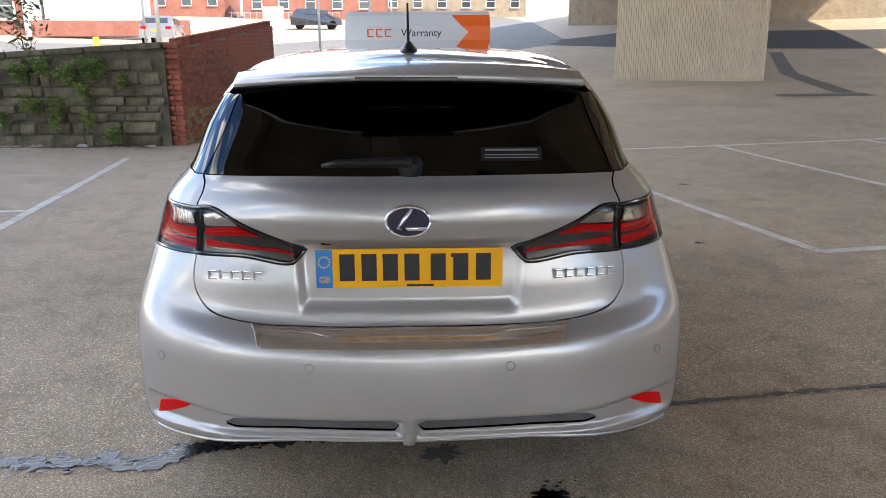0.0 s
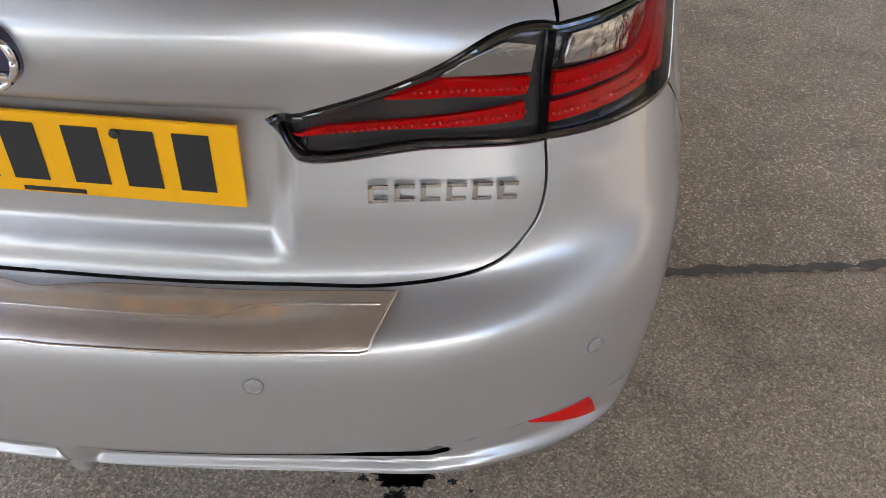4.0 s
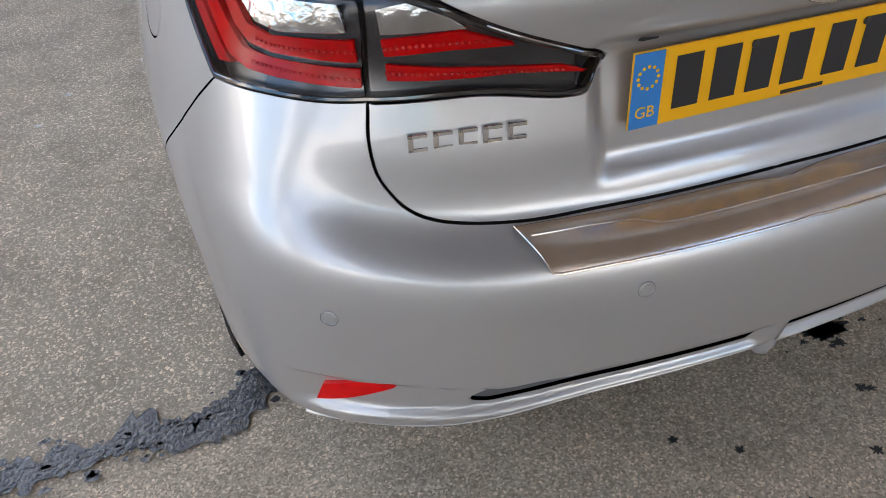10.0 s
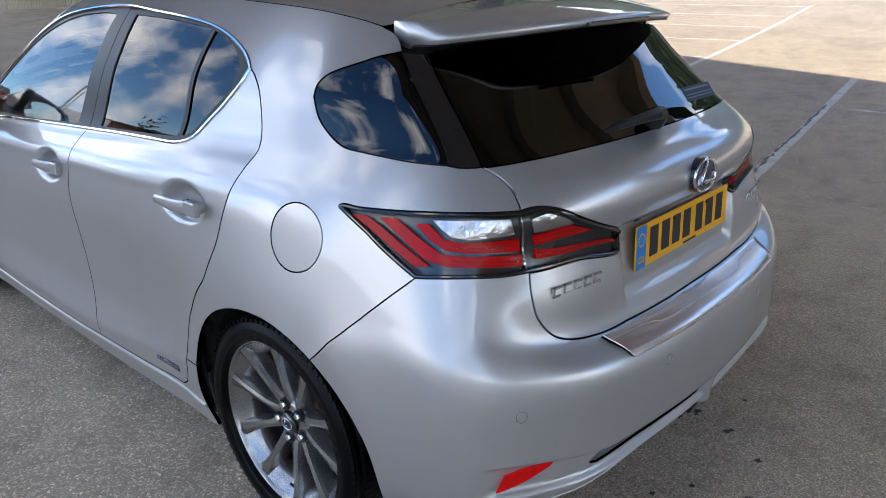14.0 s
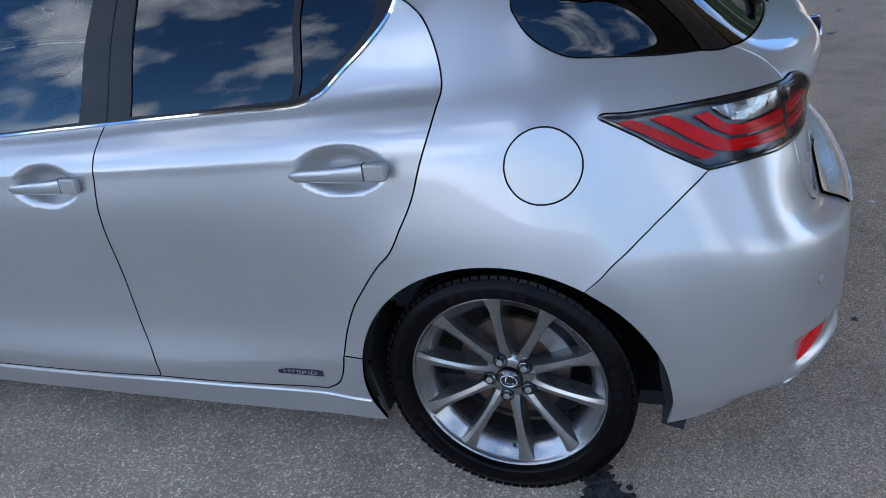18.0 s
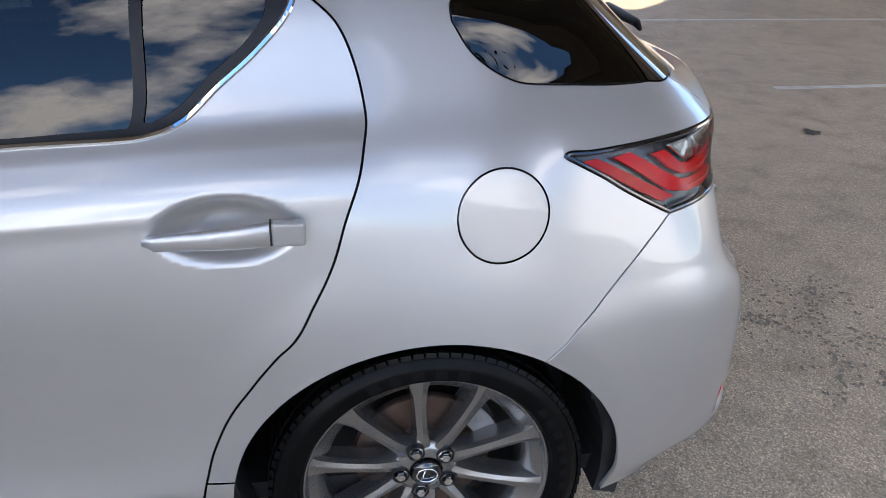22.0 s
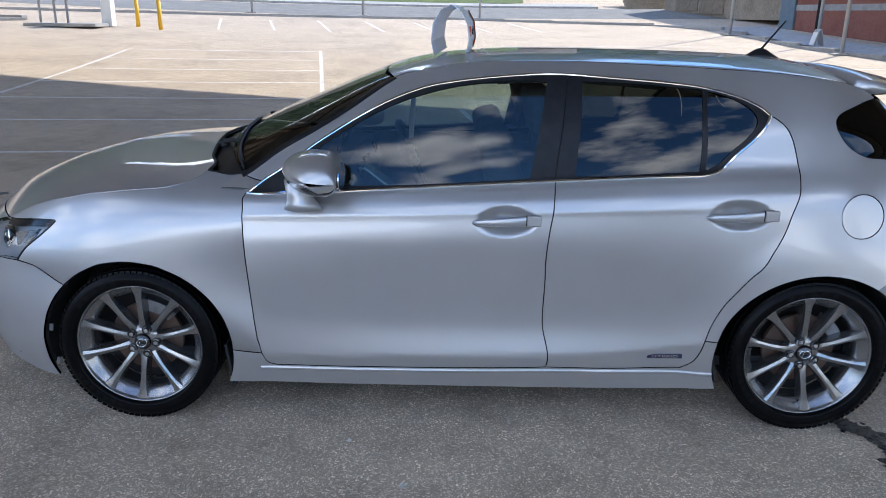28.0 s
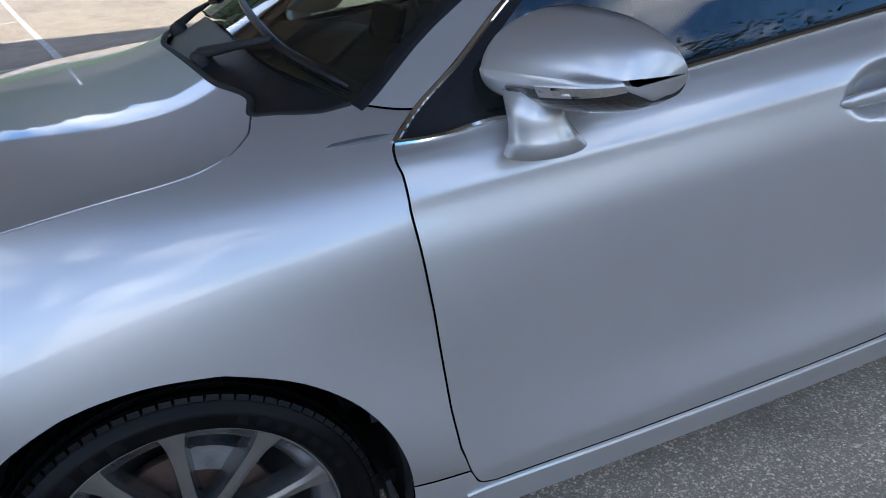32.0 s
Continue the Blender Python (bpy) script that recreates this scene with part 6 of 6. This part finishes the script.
def pier(x0, x1, y0, y1, turn, name, seed):
    rnd = random.Random(seed)
    cx, cy = (x0 + x1) / 2, (y0 + y1) / 2
    w, d = x1 - x0, y1 - y0
    base = gz(cx, cy) - .3
    out = []
    n = int(w / .075)
    for k in range(n):
        a, b2 = -w / 2 + w * k / n, -w / 2 + w * (k + 1) / n
        j = rnd.uniform(-.006, .006)
        out += [(a + .004, -d / 2 + .022), (a + .018, -d / 2 + j), (b2 - .022, -d / 2 + j), (b2 - .006, -d / 2 + .022)]
    n2 = int(d / .075)
    for k in range(n2):
        a, b2 = -d / 2 + .03 + (d - .06) * k / n2, -d / 2 + .03 + (d - .06) * (k + 1) / n2
        out += [(w / 2 - .02, a + .004), (w / 2, a + .018), (w / 2, b2 - .018), (w / 2 - .02, b2 - .004)]
    for k in range(n):
        a, b2 = w / 2 - w * k / n, w / 2 - w * (k + 1) / n
        out += [(a - .004, d / 2 - .022), (a - .018, d / 2), (b2 + .022, d / 2), (b2 + .006, d / 2 - .022)]
    for k in range(n2):
        a, b2 = d / 2 - .03 - (d - .06) * k / n2, d / 2 - .03 - (d - .06) * (k + 1) / n2
        out += [(-w / 2 + .02, a - .004), (-w / 2, a - .018), (-w / 2, b2 + .018), (-w / 2 + .02, b2 + .004)]
    return tagged(part(name, prism(out, 9.3 - base, pose(cx, cy, base, 0, 0, turn)), CONCRETE), "ribbed beige concrete viaduct pier", "pier", kind="structure")


pier(6.40, 10.90, 22.3, 23.8, -21, "viaduct_pier_1", 1)
pier(7.4, 12.2, -9.2, -7.6, 4, "viaduct_pier_2", 2)

# ---- stone wall and brick wall ----
def wall_top(x):
    return 1.56 + (x + 3.6) * .058


wall = tagged(part("stone_wall", prism([(-16, .0), (-3.72, .0), (-3.72, wall_top(-3.7) - .06), (-16, wall_top(-7) - .25)], .34, pose(0, 9.99, 0, 90, 0, 0)), WALL_MORTAR), "low old stone wall with weeds growing out", "wall", kind="structure")
rnd = random.Random(5)


def boulder(w, h, d, seed):
    r = random.Random(seed)
    b = block((w, d, h), Matrix(), min(w, h) * .16, 1)
    for v in b.verts:
        v.co += Vector((r.uniform(-.012, .012), r.uniform(-.014, .014), r.uniform(-.010, .010)))
    return b


z = .06
row = 0
joined = []
while z < 1.50:
    h = rnd.uniform(.10, .22)
    x = -3.74 - rnd.uniform(0, .15)
    while x > -15:
        w = rnd.uniform(.22, .62) if rnd.random() < .8 else rnd.uniform(.12, .2)
        if z + h < wall_top(x) - .08:
            b = boulder(w - .008, h - .008, .16, row * 100 + int(-x * 10))
            m = pose(x - w / 2, 9.695 + rnd.uniform(-.016, .016), z + h / 2, 0, rnd.uniform(-2, 2), 0)
            if x > -7.2:
                ob = part("stone", b, STONE, wall)
                ob.matrix_basis = m
            else:
                b.transform(m)
                joined.append(b)
        x -= w
    z += h
    row += 1
rest = part("stones", join(*joined), STONE, wall)
rest["kind"] = "stuff"
for k in range(11):
    x = -3.75 - k * .56
    cop = part("coping_stone", block((.55, .42, .09), pose(x - .27, 9.80, wall_top(x - .27) - .03, 0, -3.3, 0), .02), STONE, wall)

brick_wall = tagged(part("brick_wall", loft([[(-3.70, y, gz(-3.6, y) - .2), (-3.54, y, gz(-3.6, y) - .2), (-3.54, y, 1.48 + (y - 9.7) * .075), (-3.70, y, 1.48 + (y - 9.7) * .075)] for y in (9.77, 12, 14, 17.2)]), MORTAR), "red brick boundary wall with a soldier course on top", "wall", kind="structure")
cell = bpy.data.meshes.new("brick_long")
b = block((.102, .215, .065), Matrix(), .004, 1)
b.to_mesh(cell)
b.free()
cell.materials.append(BRICK)
cell2 = cell.copy()
cell2.materials.clear()
cell2.materials.append(BRICK_BUFF)
count = 0
far_bricks = []
for row in range(34):
    y = 9.86 + (.1125 if row % 2 else 0)
    while y < 17.15:
        zz = .10 + row * .075 + (y - 9.7) * .03
        if zz < 1.47 + (y - 9.7) * .075 and zz > gz(-3.5, y) - .1:
            if y < 12.9 and count < 250:
                ob = new("brick", cell2 if (zz < .62 and random.Random(row * 77 + int(y * 9)).random() < .6) else cell)
                ob.parent = brick_wall
                ob.matrix_basis = pose(-3.575 + random.Random(count).uniform(-.004, .004), y, zz, 1.7, 0, random.Random(count + 1).uniform(-.6, .6))
                count += 1
            else:
                far_bricks.append(block((.102, .215, .065), pose(-3.575, y, zz, 1.7)))
        y += .225
rest = part("bricks", join(*far_bricks), BRICK, brick_wall)
rest["kind"] = "stuff"
for row in range(20):
    for k in range(2 if row % 2 else 1):
        ob = new("brick", cell)
        ob.parent = brick_wall
        zz = .09 + row * .075
        ob.matrix_basis = pose(-3.63 + (0 if row % 2 == 0 else -.055 + .11 * k), 9.79, zz, 0, 0, 90 if row % 2 == 0 else 0)
for k in range(92):
    y = 9.80 + k * .08
    ob = new("brick", cell)
    ob.parent = brick_wall
    ob.matrix_basis = pose(-3.62, y, 1.50 + (y - 9.7) * .075, 0, 90, 90) @ pose(0, 0, 0, 0, 0, 90)


# ---- plants ----
def leafy(name, x, y, z, n, spread, height, size, seed, label, category, stems=4, mat=LEAF):
    r = random.Random(seed)
    top = tagged(new(name), label, category)
    b = bmesh.new()
    st = []
    for k in range(stems):
        a = r.uniform(0, 6.28)
        tip = Vector((x + spread * .7 * math.cos(a) * r.random(), y + spread * .5 * math.sin(a) * r.random(), z + height * r.uniform(.6, 1)))
        mid = Vector((x + r.uniform(-.03, .03), y, z)).lerp(tip, .5) + Vector((r.uniform(-.04, .04), 0, 0))
        st.append(((x + r.uniform(-.05, .05), y, z), mid, tip))
    for base_, mid, tip in st:
        for _ in range(n // stems):
            t = r.random() ** .7
            p = Vector(base_).lerp(mid, min(1, t * 2)) if t < .5 else mid.lerp(tip, t * 2 - 1)
            p = p + Vector((r.gauss(0, spread * .22), r.gauss(0, spread * .18), r.gauss(0, height * .06)))
            m = Matrix.Translation(p) @ Euler((r.uniform(-1.2, 1.2), r.uniform(-1.2, 1.2), r.uniform(0, 6.28))).to_matrix().to_4x4()
            s = size * r.uniform(.6, 1.3)
            vs = [b.verts.new(m @ Vector(q)) for q in ((0, -s, 0), (s * .32, -.2 * s, s * .08), (s * .2, .5 * s, .04 * s), (0, s, -.1 * s), (-s * .2, .5 * s, .04 * s), (-s * .32, -.2 * s, s * .08))]
            b.faces.new(vs)
    stem = join(*[tube([p0, p1, p2], .006, 5, taper=[1, .7, .3]) for p0, p1, p2 in st])
    part("stem", stem, BARK, top)
    part("leaves", b, mat, top)
    return top


for k, (x, z, n, s) in enumerate(((-4.72, 1.05, 520, .26), (-5.08, .98, 300, .22), (-5.45, 1.08, 220, .2), (-5.8, 1.02, 240, .2), (-4.9, .72, 160, .16), (-5.65, .55, 320, .24), (-5.3, .52, 220, .18), (-6.3, .95, 200, .2), (-5.35, .30, 120, .12), (-4.3, .88, 120, .12), (-4.50, .10, 220, .16), (-6.1, .3, 100, .12), (-4.85, .35, 120, .14))):
    leafy("wall_weed", x, 9.52, z, int(n * 1.7), s * 1.15, .30, .032, 30 + k, "green weed rooted in the stone wall", "plant")
leafy("sapling", -6.15, 10.5, 1.1, 260, .55, 1.7, .06, 60, "young leafy sapling behind the stone wall", "tree", 3, material("sapling_leaf", (.05, .07, .02), (.12, .13, .05), rough=.6, scale=20))
leafy("tree", -11.5, -7.0, gz(-11.5, -7) - .1, 2600, 3.2, 6.6, .13, 63, "leafy young tree at the edge of the car park", "tree", 9)
for k, (x, y) in enumerate(((-4.95, 9.42), (-3.95, 9.38), (-5.6, 9.4))):
    tagged(part("litter", boulder(.13, .035, .08, 90 + k), LITTER), "crumpled pale litter at the foot of the wall", "litter").matrix_basis = pose(x, y, gz(x, y) + .03, 0, 4, 20 * k)
tagged(part("dead_leaves", join(*[block((.07, .05, .006), pose(random.Random(k).uniform(-6.5, -3.9), random.Random(k + 50).uniform(9.38, 9.52), gz(-5, 9.45) + .012, random.Random(k).uniform(-20, 20), 0, k * 37)) for k in range(70)]), BARK), "brown dead leaves along the foot of the wall", "leaves", kind="stuff")


# ---- street furniture ----
def post(name, x, y, h, r, mat, label, category, base=False, lean=0.0):
    z0 = gz(x, y)
    top = tagged(new(name), label, category)
    part("shaft", tube([(x, y, z0 - .05), (x + lean, y, z0 + h)], r, 12), mat, top, smooth=True)
    if base:
        part("base", block((r * 9, r * 9, .05), pose(x, y, z0 + .02), .01), KERB, top)
    return top


for x, y in ((26.1, 14.1), (25.4, 13.0)):
    b = post("bollard", x, y, 1.02, .075, YELLOW, "yellow steel bollard by the car park entrance", "bollard")
    b["group"] = "entrance bollards"
    part("cap", lathe([(.078, .0), (.07, .03), (.0001, .05)], 12, pose(x, y, gz(x, y) + 1.02)), YELLOW, b)
tot = tagged(new("pay_sign"), "white and blue car park sign column", "sign")
part("column", block((.38, .38, 1.0), pose(25.9, 15.1, gz(25.9, 15.1) + .5), .02), RENDER_WHITE, tot)
part("panel", block((.40, .40, 1.6), pose(25.9, 15.1, gz(25.9, 15.1) + 1.8), .02), BLUE, tot)
for y in (16.3, 16.75, 17.3):
    post("sign_pole", 25.2, y, 3.2, .045, STEEL, "grey steel sign pole", "pole")
tagged(part("pole_island", block((1.4, 2.6, .12), pose(25.2, 16.3, gz(25.2, 16.3) + .05), .02), KERB), "low concrete island under the sign poles", "kerb", kind="structure")
for x, y, h in ((34.9, 12.0, 6), (34.9, 6.6, 6), (26.6, -8.3, 6), (19.6, -9.2, 6), (23.0, -10.0, 3), (33.5, 1.0, 5)):
    post("lamp_column", x, y, h, .06, STEEL, "grey steel lamp column at the kerb", "lamp post", True)
for x, y, h in ((-8.9, 25.2, 5), (-5.35, 40, 6), (-2.6, 39, 6), (-14.5, 40, 6), (-1.9, 50, 4)):
    post("lamp_column", x, y, h, .07, STEEL, "grey steel pole beside the road", "lamp post")
post("keep_left_post", -13.0, 30.0, 1.0, .12, YELLOW, "pale yellow traffic island post", "bollard")

# kerbs and verge towards the right
def kerb(pts, w=.25, h=.11, label="stone kerb"):
    b = None
    obs = []
    for (x0, y0), (x1, y1) in zip(pts, pts[1:]):
        n = max(1, int(math.hypot(x1 - x0, y1 - y0) / 2))
        for k in range(n):
            xa, ya = x0 + (x1 - x0) * (k + .5) / n, y0 + (y1 - y0) * (k + .5) / n
            obs.append(block((math.hypot(x1 - x0, y1 - y0) / n + .02, w, h + .1), pose(xa, ya, gz(xa, ya) + h / 2 - .05, 0, 0, math.degrees(math.atan2(y1 - y0, x1 - x0))), .012, 1))
    return tagged(part("kerb", join(*obs), KERB), label, "kerb", kind="structure")


kerb([(30, 24), (32.5, 16), (33.6, 8), (33.8, 2), (31, -6.5), (28.3, -8.6), (22, -8.9), (14, -10.4)])
kerb([(27.5, 21), (26.5, 18.6), (25.2, 19.8)])
kerb([(42.4, 40), (42.6, 10), (42, -6)])
strip("pavement", [(29.0, -9.6), (22, -10.0), (12, -11.6)], 1.9, KERB, .10, 3, .0, 1.0, label="grey paved footway", category="pavement")
strip("pavement", [(43.6, 40), (43.8, 10), (43.2, -6)], 2.0, KERB, .10, 3, .0, 1.0, label="grey paved footway", category="pavement")
bank = bmesh.new()
rows = []
for i in range(14):
    y = -2 + i * 1.6
    rows.append([bank.verts.new((x, y, gz(x, y) + zz)) for x, zz in ((44.8, .1), (46.5, .5), (49, 1.6), (53, 3.4))])
for p, q in zip(rows, rows[1:]):
    for k in range(3):
        bank.faces.new((p[k], p[k + 1], q[k + 1], q[k]))
tagged(part("grass_bank", bank, GRASS, smooth=True), "bright green grass bank beyond the road", "grass", kind="stuff")
tagged(part("retaining_wall", block((.4, 60, 3.0), pose(46, 42, gz(46, 30) + 1.2)), STONE_FAR), "dark stone retaining wall beyond the road", "wall", kind="structure")
tagged(part("retaining_wall", block((.5, 30, 7.0), pose(55, 8, gz(55, 8) + 3)), STONE_FAR), "dark stone retaining wall beyond the road", "wall", kind="structure")
tagged(part("white_hoarding", block((.2, 9, 2.2), pose(45.2, 24, gz(45, 24) + 1.5)), RENDER_WHITE), "white hoarding beside the road", "hoarding")


# wooded slope behind the road
WOODS = material("far_woods", (.030, .040, .014), (.085, .105, .04), rough=.9, scale=.6, bump=.6, bump_scale=3, fine=.5)
rnd = random.Random(12)
slope = bmesh.new()
rows = []
for i in range(30):
    y = -60 + i * 7
    rows.append([slope.verts.new((x + rnd.uniform(-1.5, 1.5), y, gz(x, y) + h + (rnd.uniform(-1.2, 1.8) if h > 3 else 0))) for x, h in ((57, -1), (60, 5), (66, 12), (74, 18), (84, 23), (96, 26), (120, 24))])
for p, q in zip(rows, rows[1:]):
    for k in range(6):
        slope.faces.new((p[k], p[k + 1], q[k + 1], q[k]))
tagged(part("wooded_slope", slope, WOODS, smooth=True), "steep wooded slope above the road", "hillside", kind="structure")
clumps = []
for k in range(420):
    x, y = rnd.uniform(58, 98), rnd.uniform(-58, 140)
    h = np.interp(x, (57, 60, 66, 74, 84, 96, 120), (-1, 5, 12, 18, 23, 26, 24))
    q = rnd.uniform(1.2, 2.8)
    b = bmesh.new()
    bmesh.ops.create_icosphere(b, subdivisions=2, radius=q, matrix=pose(x, y, gz(x, y) + h + q * .3) @ Matrix.Diagonal((1, 1, rnd.uniform(.8, 1.4), 1)))
    for v in b.verts:
        v.co += Vector((rnd.uniform(-.35, .35), rnd.uniform(-.35, .35), rnd.uniform(-.35, .35))) * q * .6
    clumps.append(b)
tagged(part("far_trees", join(*clumps), WOODS), "dark trees crowded on the slope", "trees", kind="stuff")


# ---- buildings ----
def wall_box(name, w, d, h, m, mat, parent):
    return part(name, block((w, d, h), m), mat, parent)


def window_unit(m, w, h, parent, sill=True):
    fr = join(block((w, .10, .07), m @ pose(0, 0, h / 2)), block((w, .10, .07), m @ pose(0, 0, -h / 2)), block((.07, .10, h), m @ pose(-w / 2, 0, 0)), block((.07, .10, h), m @ pose(w / 2, 0, 0)), block((w, .08, .05), m))
    win = part("window", fr, RENDER_WHITE, parent, "white framed window")
    part("pane", block((w - .1, .03, h - .1), m @ pose(0, .02, 0)), FAR_GLASS, win)
    if sill:
        part("sill", block((w + .2, .22, .09), m @ pose(0, -.05, -h / 2 - .07), .01), KERB, win)


bx, by = 21.0, -12.6
tilt_b = 9.0
B0 = pose(bx, by, gz(bx, by), 0, 0, 180 + tilt_b)
red = tagged(new("brick_building"), "long red brick building with white framed windows", "building")
wall_box("wall", 17, 5, 4.4, B0 @ pose(0, 2.5, 1.7), BRICK_FAR, red)
wall_box("plinth_band", 17.06, 5.06, .22, B0 @ pose(0, 2.5, 1.25), KERB, red)
part("roof", loft([[(B0 @ Vector((x, yy, zz)))[:] for yy, zz in ((-.3, 3.85), (2.5, 4.5), (5.3, 3.85))] for x in (-8.7, 8.7)]), SLATE, red)
for k, x in enumerate((-6.8, -4.9, -3.0, -1.1, .8, 2.7, 4.6)):
    window_unit(B0 @ pose(x, -.03, 2.55), .95, 1.6, red)
for x in (-5.8, -.2, 3.6):
    part("downpipe", tube([B0 @ Vector((x, -.1, 0)), B0 @ Vector((x, -.1, 3.8))], .06, 8), BLACK_MATT, red)
door = part("door", block((1.0, .12, 2.1), B0 @ pose(-7.9, -.04, 1.05), .02), DOOR_BLUE, red, "blue-grey steel door")
part("notice", block((.5, .04, .4), B0 @ pose(-7.9, -.06, 2.45), .01), PAPER, red)

old = tagged(new("stone_building"), "old sandstone outbuilding with boarded timber gates", "building")
wall_box("wall", 12, 4, 4.2, pose(35.0, -12.6, gz(35, -12) + 2.0, 0, 0, 12), STONE_FAR, old)
for x in (35.6, 38.0):
    g = part("gate", block((2.2, .14, 3.0), pose(x, -10.55 + (x - 35) * .21, gz(x, -11) + 1.6, 0, 0, 12), .02), TIMBER, old, "weathered timber gate")
    part("brace", tube([(x - .9, -10.72 + (x - 35) * .21, gz(x, -11) + .3), (x + .9, -10.40 + (x - 35) * .21, gz(x, -11) + 2.7)], .06, 6), TIMBER, g)
part("sign_panel", block((.8, .06, .6), pose(32.3, -11.1, gz(32, -11) + 2.3, 0, 0, 12), .01), PAPER, old)
steps = join(*[block((.4, 3.0, .18), pose(41.5 + k * .4, -9.0, gz(41, -9) + .1 + .18 * k), .01) for k in range(9)])
tagged(part("outside_steps", steps, STONE_FAR), "dark stone steps up beside the building", "steps", kind="structure")
ab = tagged(new("pavement_board"), "small grey folding board on the footway", "sign board")
for sgn in (-1, 1):
    part("leaf", block((.36, .03, .60), pose(21.6, -9.35 + sgn * .10, gz(21.6, -9.3) + .30, sgn * 14, 0, 0), .01), STEEL, ab)
part("poster", block((.30, .01, .40), pose(21.6, -9.225, gz(21.6, -9.3) + .31, 14, 0, 0)), PAPER, ab)

shop = tagged(new("corner_house"), "red brick corner building with a white painted front", "building")
sz = gz(-24, 46)
wall_box("wall", 26, 8, 4.4, pose(-33, 50, sz + 1.3, 0, 0, 3), BRICK_FAR, shop)
wall_box("white_front", 6.0, .4, 3.6, pose(-19.2, 45.9, sz + 1.7, 0, 0, 3), RENDER_WHITE, shop)
wall_box("plinth", 9.0, .5, .9, pose(-18.3, 45.4, sz + .4, 0, 0, 3), BRICK_FAR, shop)
for x in (-40, -36, -32, -28, -25):
    window_unit(pose(x, 45.95 + (x + 33) * .052, sz + 1.75), 1.3, 1.5, shop)
part("roof", block((26.6, 8.6, .25), pose(-33, 50, sz + 3.6, 0, 0, 3), .03), SLATE, shop)
part("doorway", block((1.1, .3, 2.4), pose(-23.2, 46.3, sz + 1.1), .02), RENDER_WHITE, shop)
for k, (x, y, w) in enumerate(((-12, 92, 16), (4, 100, 18), (-32, 96, 18))):
    t = tagged(new("terrace_house"), "row of brick terrace houses up the road", "building")
    zz = gz(x, y)
    wall_box("wall", w, 8, 5, pose(x, y, zz + 1.5), BRICK_FAR if k != 1 else STONE_FAR, t)
    for i in range(int(w / 3)):
        window_unit(pose(x - w / 2 + 1.6 + i * 3, y - 4.03, zz + 1.6), 1.1, 1.5, t)
    part("roof", loft([[(xx, y + q, zz + h) for q, h in ((-4.3, 3.9), (0, 5.4), (4.3, 3.9))] for xx in (x - w / 2 - .2, x + w / 2 + .2)]), SLATE, t)
tagged(part("roadside_fence", join(*[block((.05, .05, 1.1), pose(-18 + k * .6, 74, gz(-18, 74) + .5)) for k in range(18)], block((10.5, .05, .06), pose(-13, 74, gz(-14, 74) + 1.0))), STEEL), "grey railings beside the road", "railing")
tagged(part("far_stone_wall", block((34, .6, 3.2), pose(30, 66, gz(30, 66) + .8, 0, 0, -8)), STONE_FAR), "weathered stone wall beyond the dark road", "wall", kind="structure")
for x, w, h in ((-9.35, .75, 1.1), (-8.1, 1.15, 1.9)):
    s = tagged(new("advert_board"), "white advertising board beside the road", "sign board")
    part("panel", block((w, .08, h), pose(x, 42, gz(x, 42) + h / 2 + .2), .02), RENDER_WHITE, s)
    part("legs", join(block((.06, .06, .5), pose(x - w / 3, 42, gz(x, 42) + .2)), block((.06, .06, .5), pose(x + w / 3, 42, gz(x, 42) + .2))), STEEL, s)


# ---- vehicles on the road ----
def far_car(name, m, length, width, height, mat, label, rear_lamps=True):
    c = tagged(new(name), label, "car")
    c.matrix_basis = m
    hw, hl = width / 2, length / 2
    prof = [(-hl, .30, 1), (-hl, height * .58, .97), (-hl * .93, height * .66, .94), (-hl * .74, height * .97, .78), (-.1 * hl, height, .76), (.32 * hl, height * .95, .77), (.55 * hl, height * .66, .93), (hl * .93, height * .54, .92), (hl, height * .42, .95), (hl, .30, 1)]
    secs = [[(sx * hw * k, y, z) for y, z, k in prof] for sx in (-1, -.5, .5, 1)]
    part("body", loft(secs), mat, c)
    part("rear_screen", block((width * .66, .04, height * .22), pose(0, -hl * .85, height * .81, -28), .01), FAR_GLASS, c)
    for sx in (-1, 1):
        part("side_glass", block((.03, length * .46, height * .22), pose(sx * hw * .87, .02 * hl, height * .80, 0, sx * -12, 0), .01), FAR_GLASS, c)
        part("rear_lamp", block((.30, .05, .14), pose(sx * hw * .72, -hl + .01, height * .56), .02), LAMP_RED, c)
        part("mirror", block((.2, .1, .12), pose(sx * (hw + .08), .25 * hl, height * .66), .03), mat, c)
        for y in (-hl * .62, hl * .64):
            part("wheel", lathe([(.0001, -.1), (.2, -.1), (.32, -.09), (.32, .09), (.2, .1), (.0001, .1)], 24, pose(sx * hw * .88, y, .32, 0, 90, 0)), RUBBER, c)
    part("rear_plate", block((.5, .03, .11), pose(0, -hl - .01, height * .45), .005), PLATE_YELLOW, c)
    return c


far_car("hatchback", pose(-14.2, 42, gz(-14.2, 42) + .02, 0, 0, 8), 4.0, 1.75, 1.45, GREY_CAR, "small grey hatchback driving up the road")
far_car("suv", pose(-8.6, 63, gz(-8.6, 63) + .02, 0, 0, -78), 4.1, 1.8, 1.6, DARK_CAR, "dark small SUV crossing the junction")
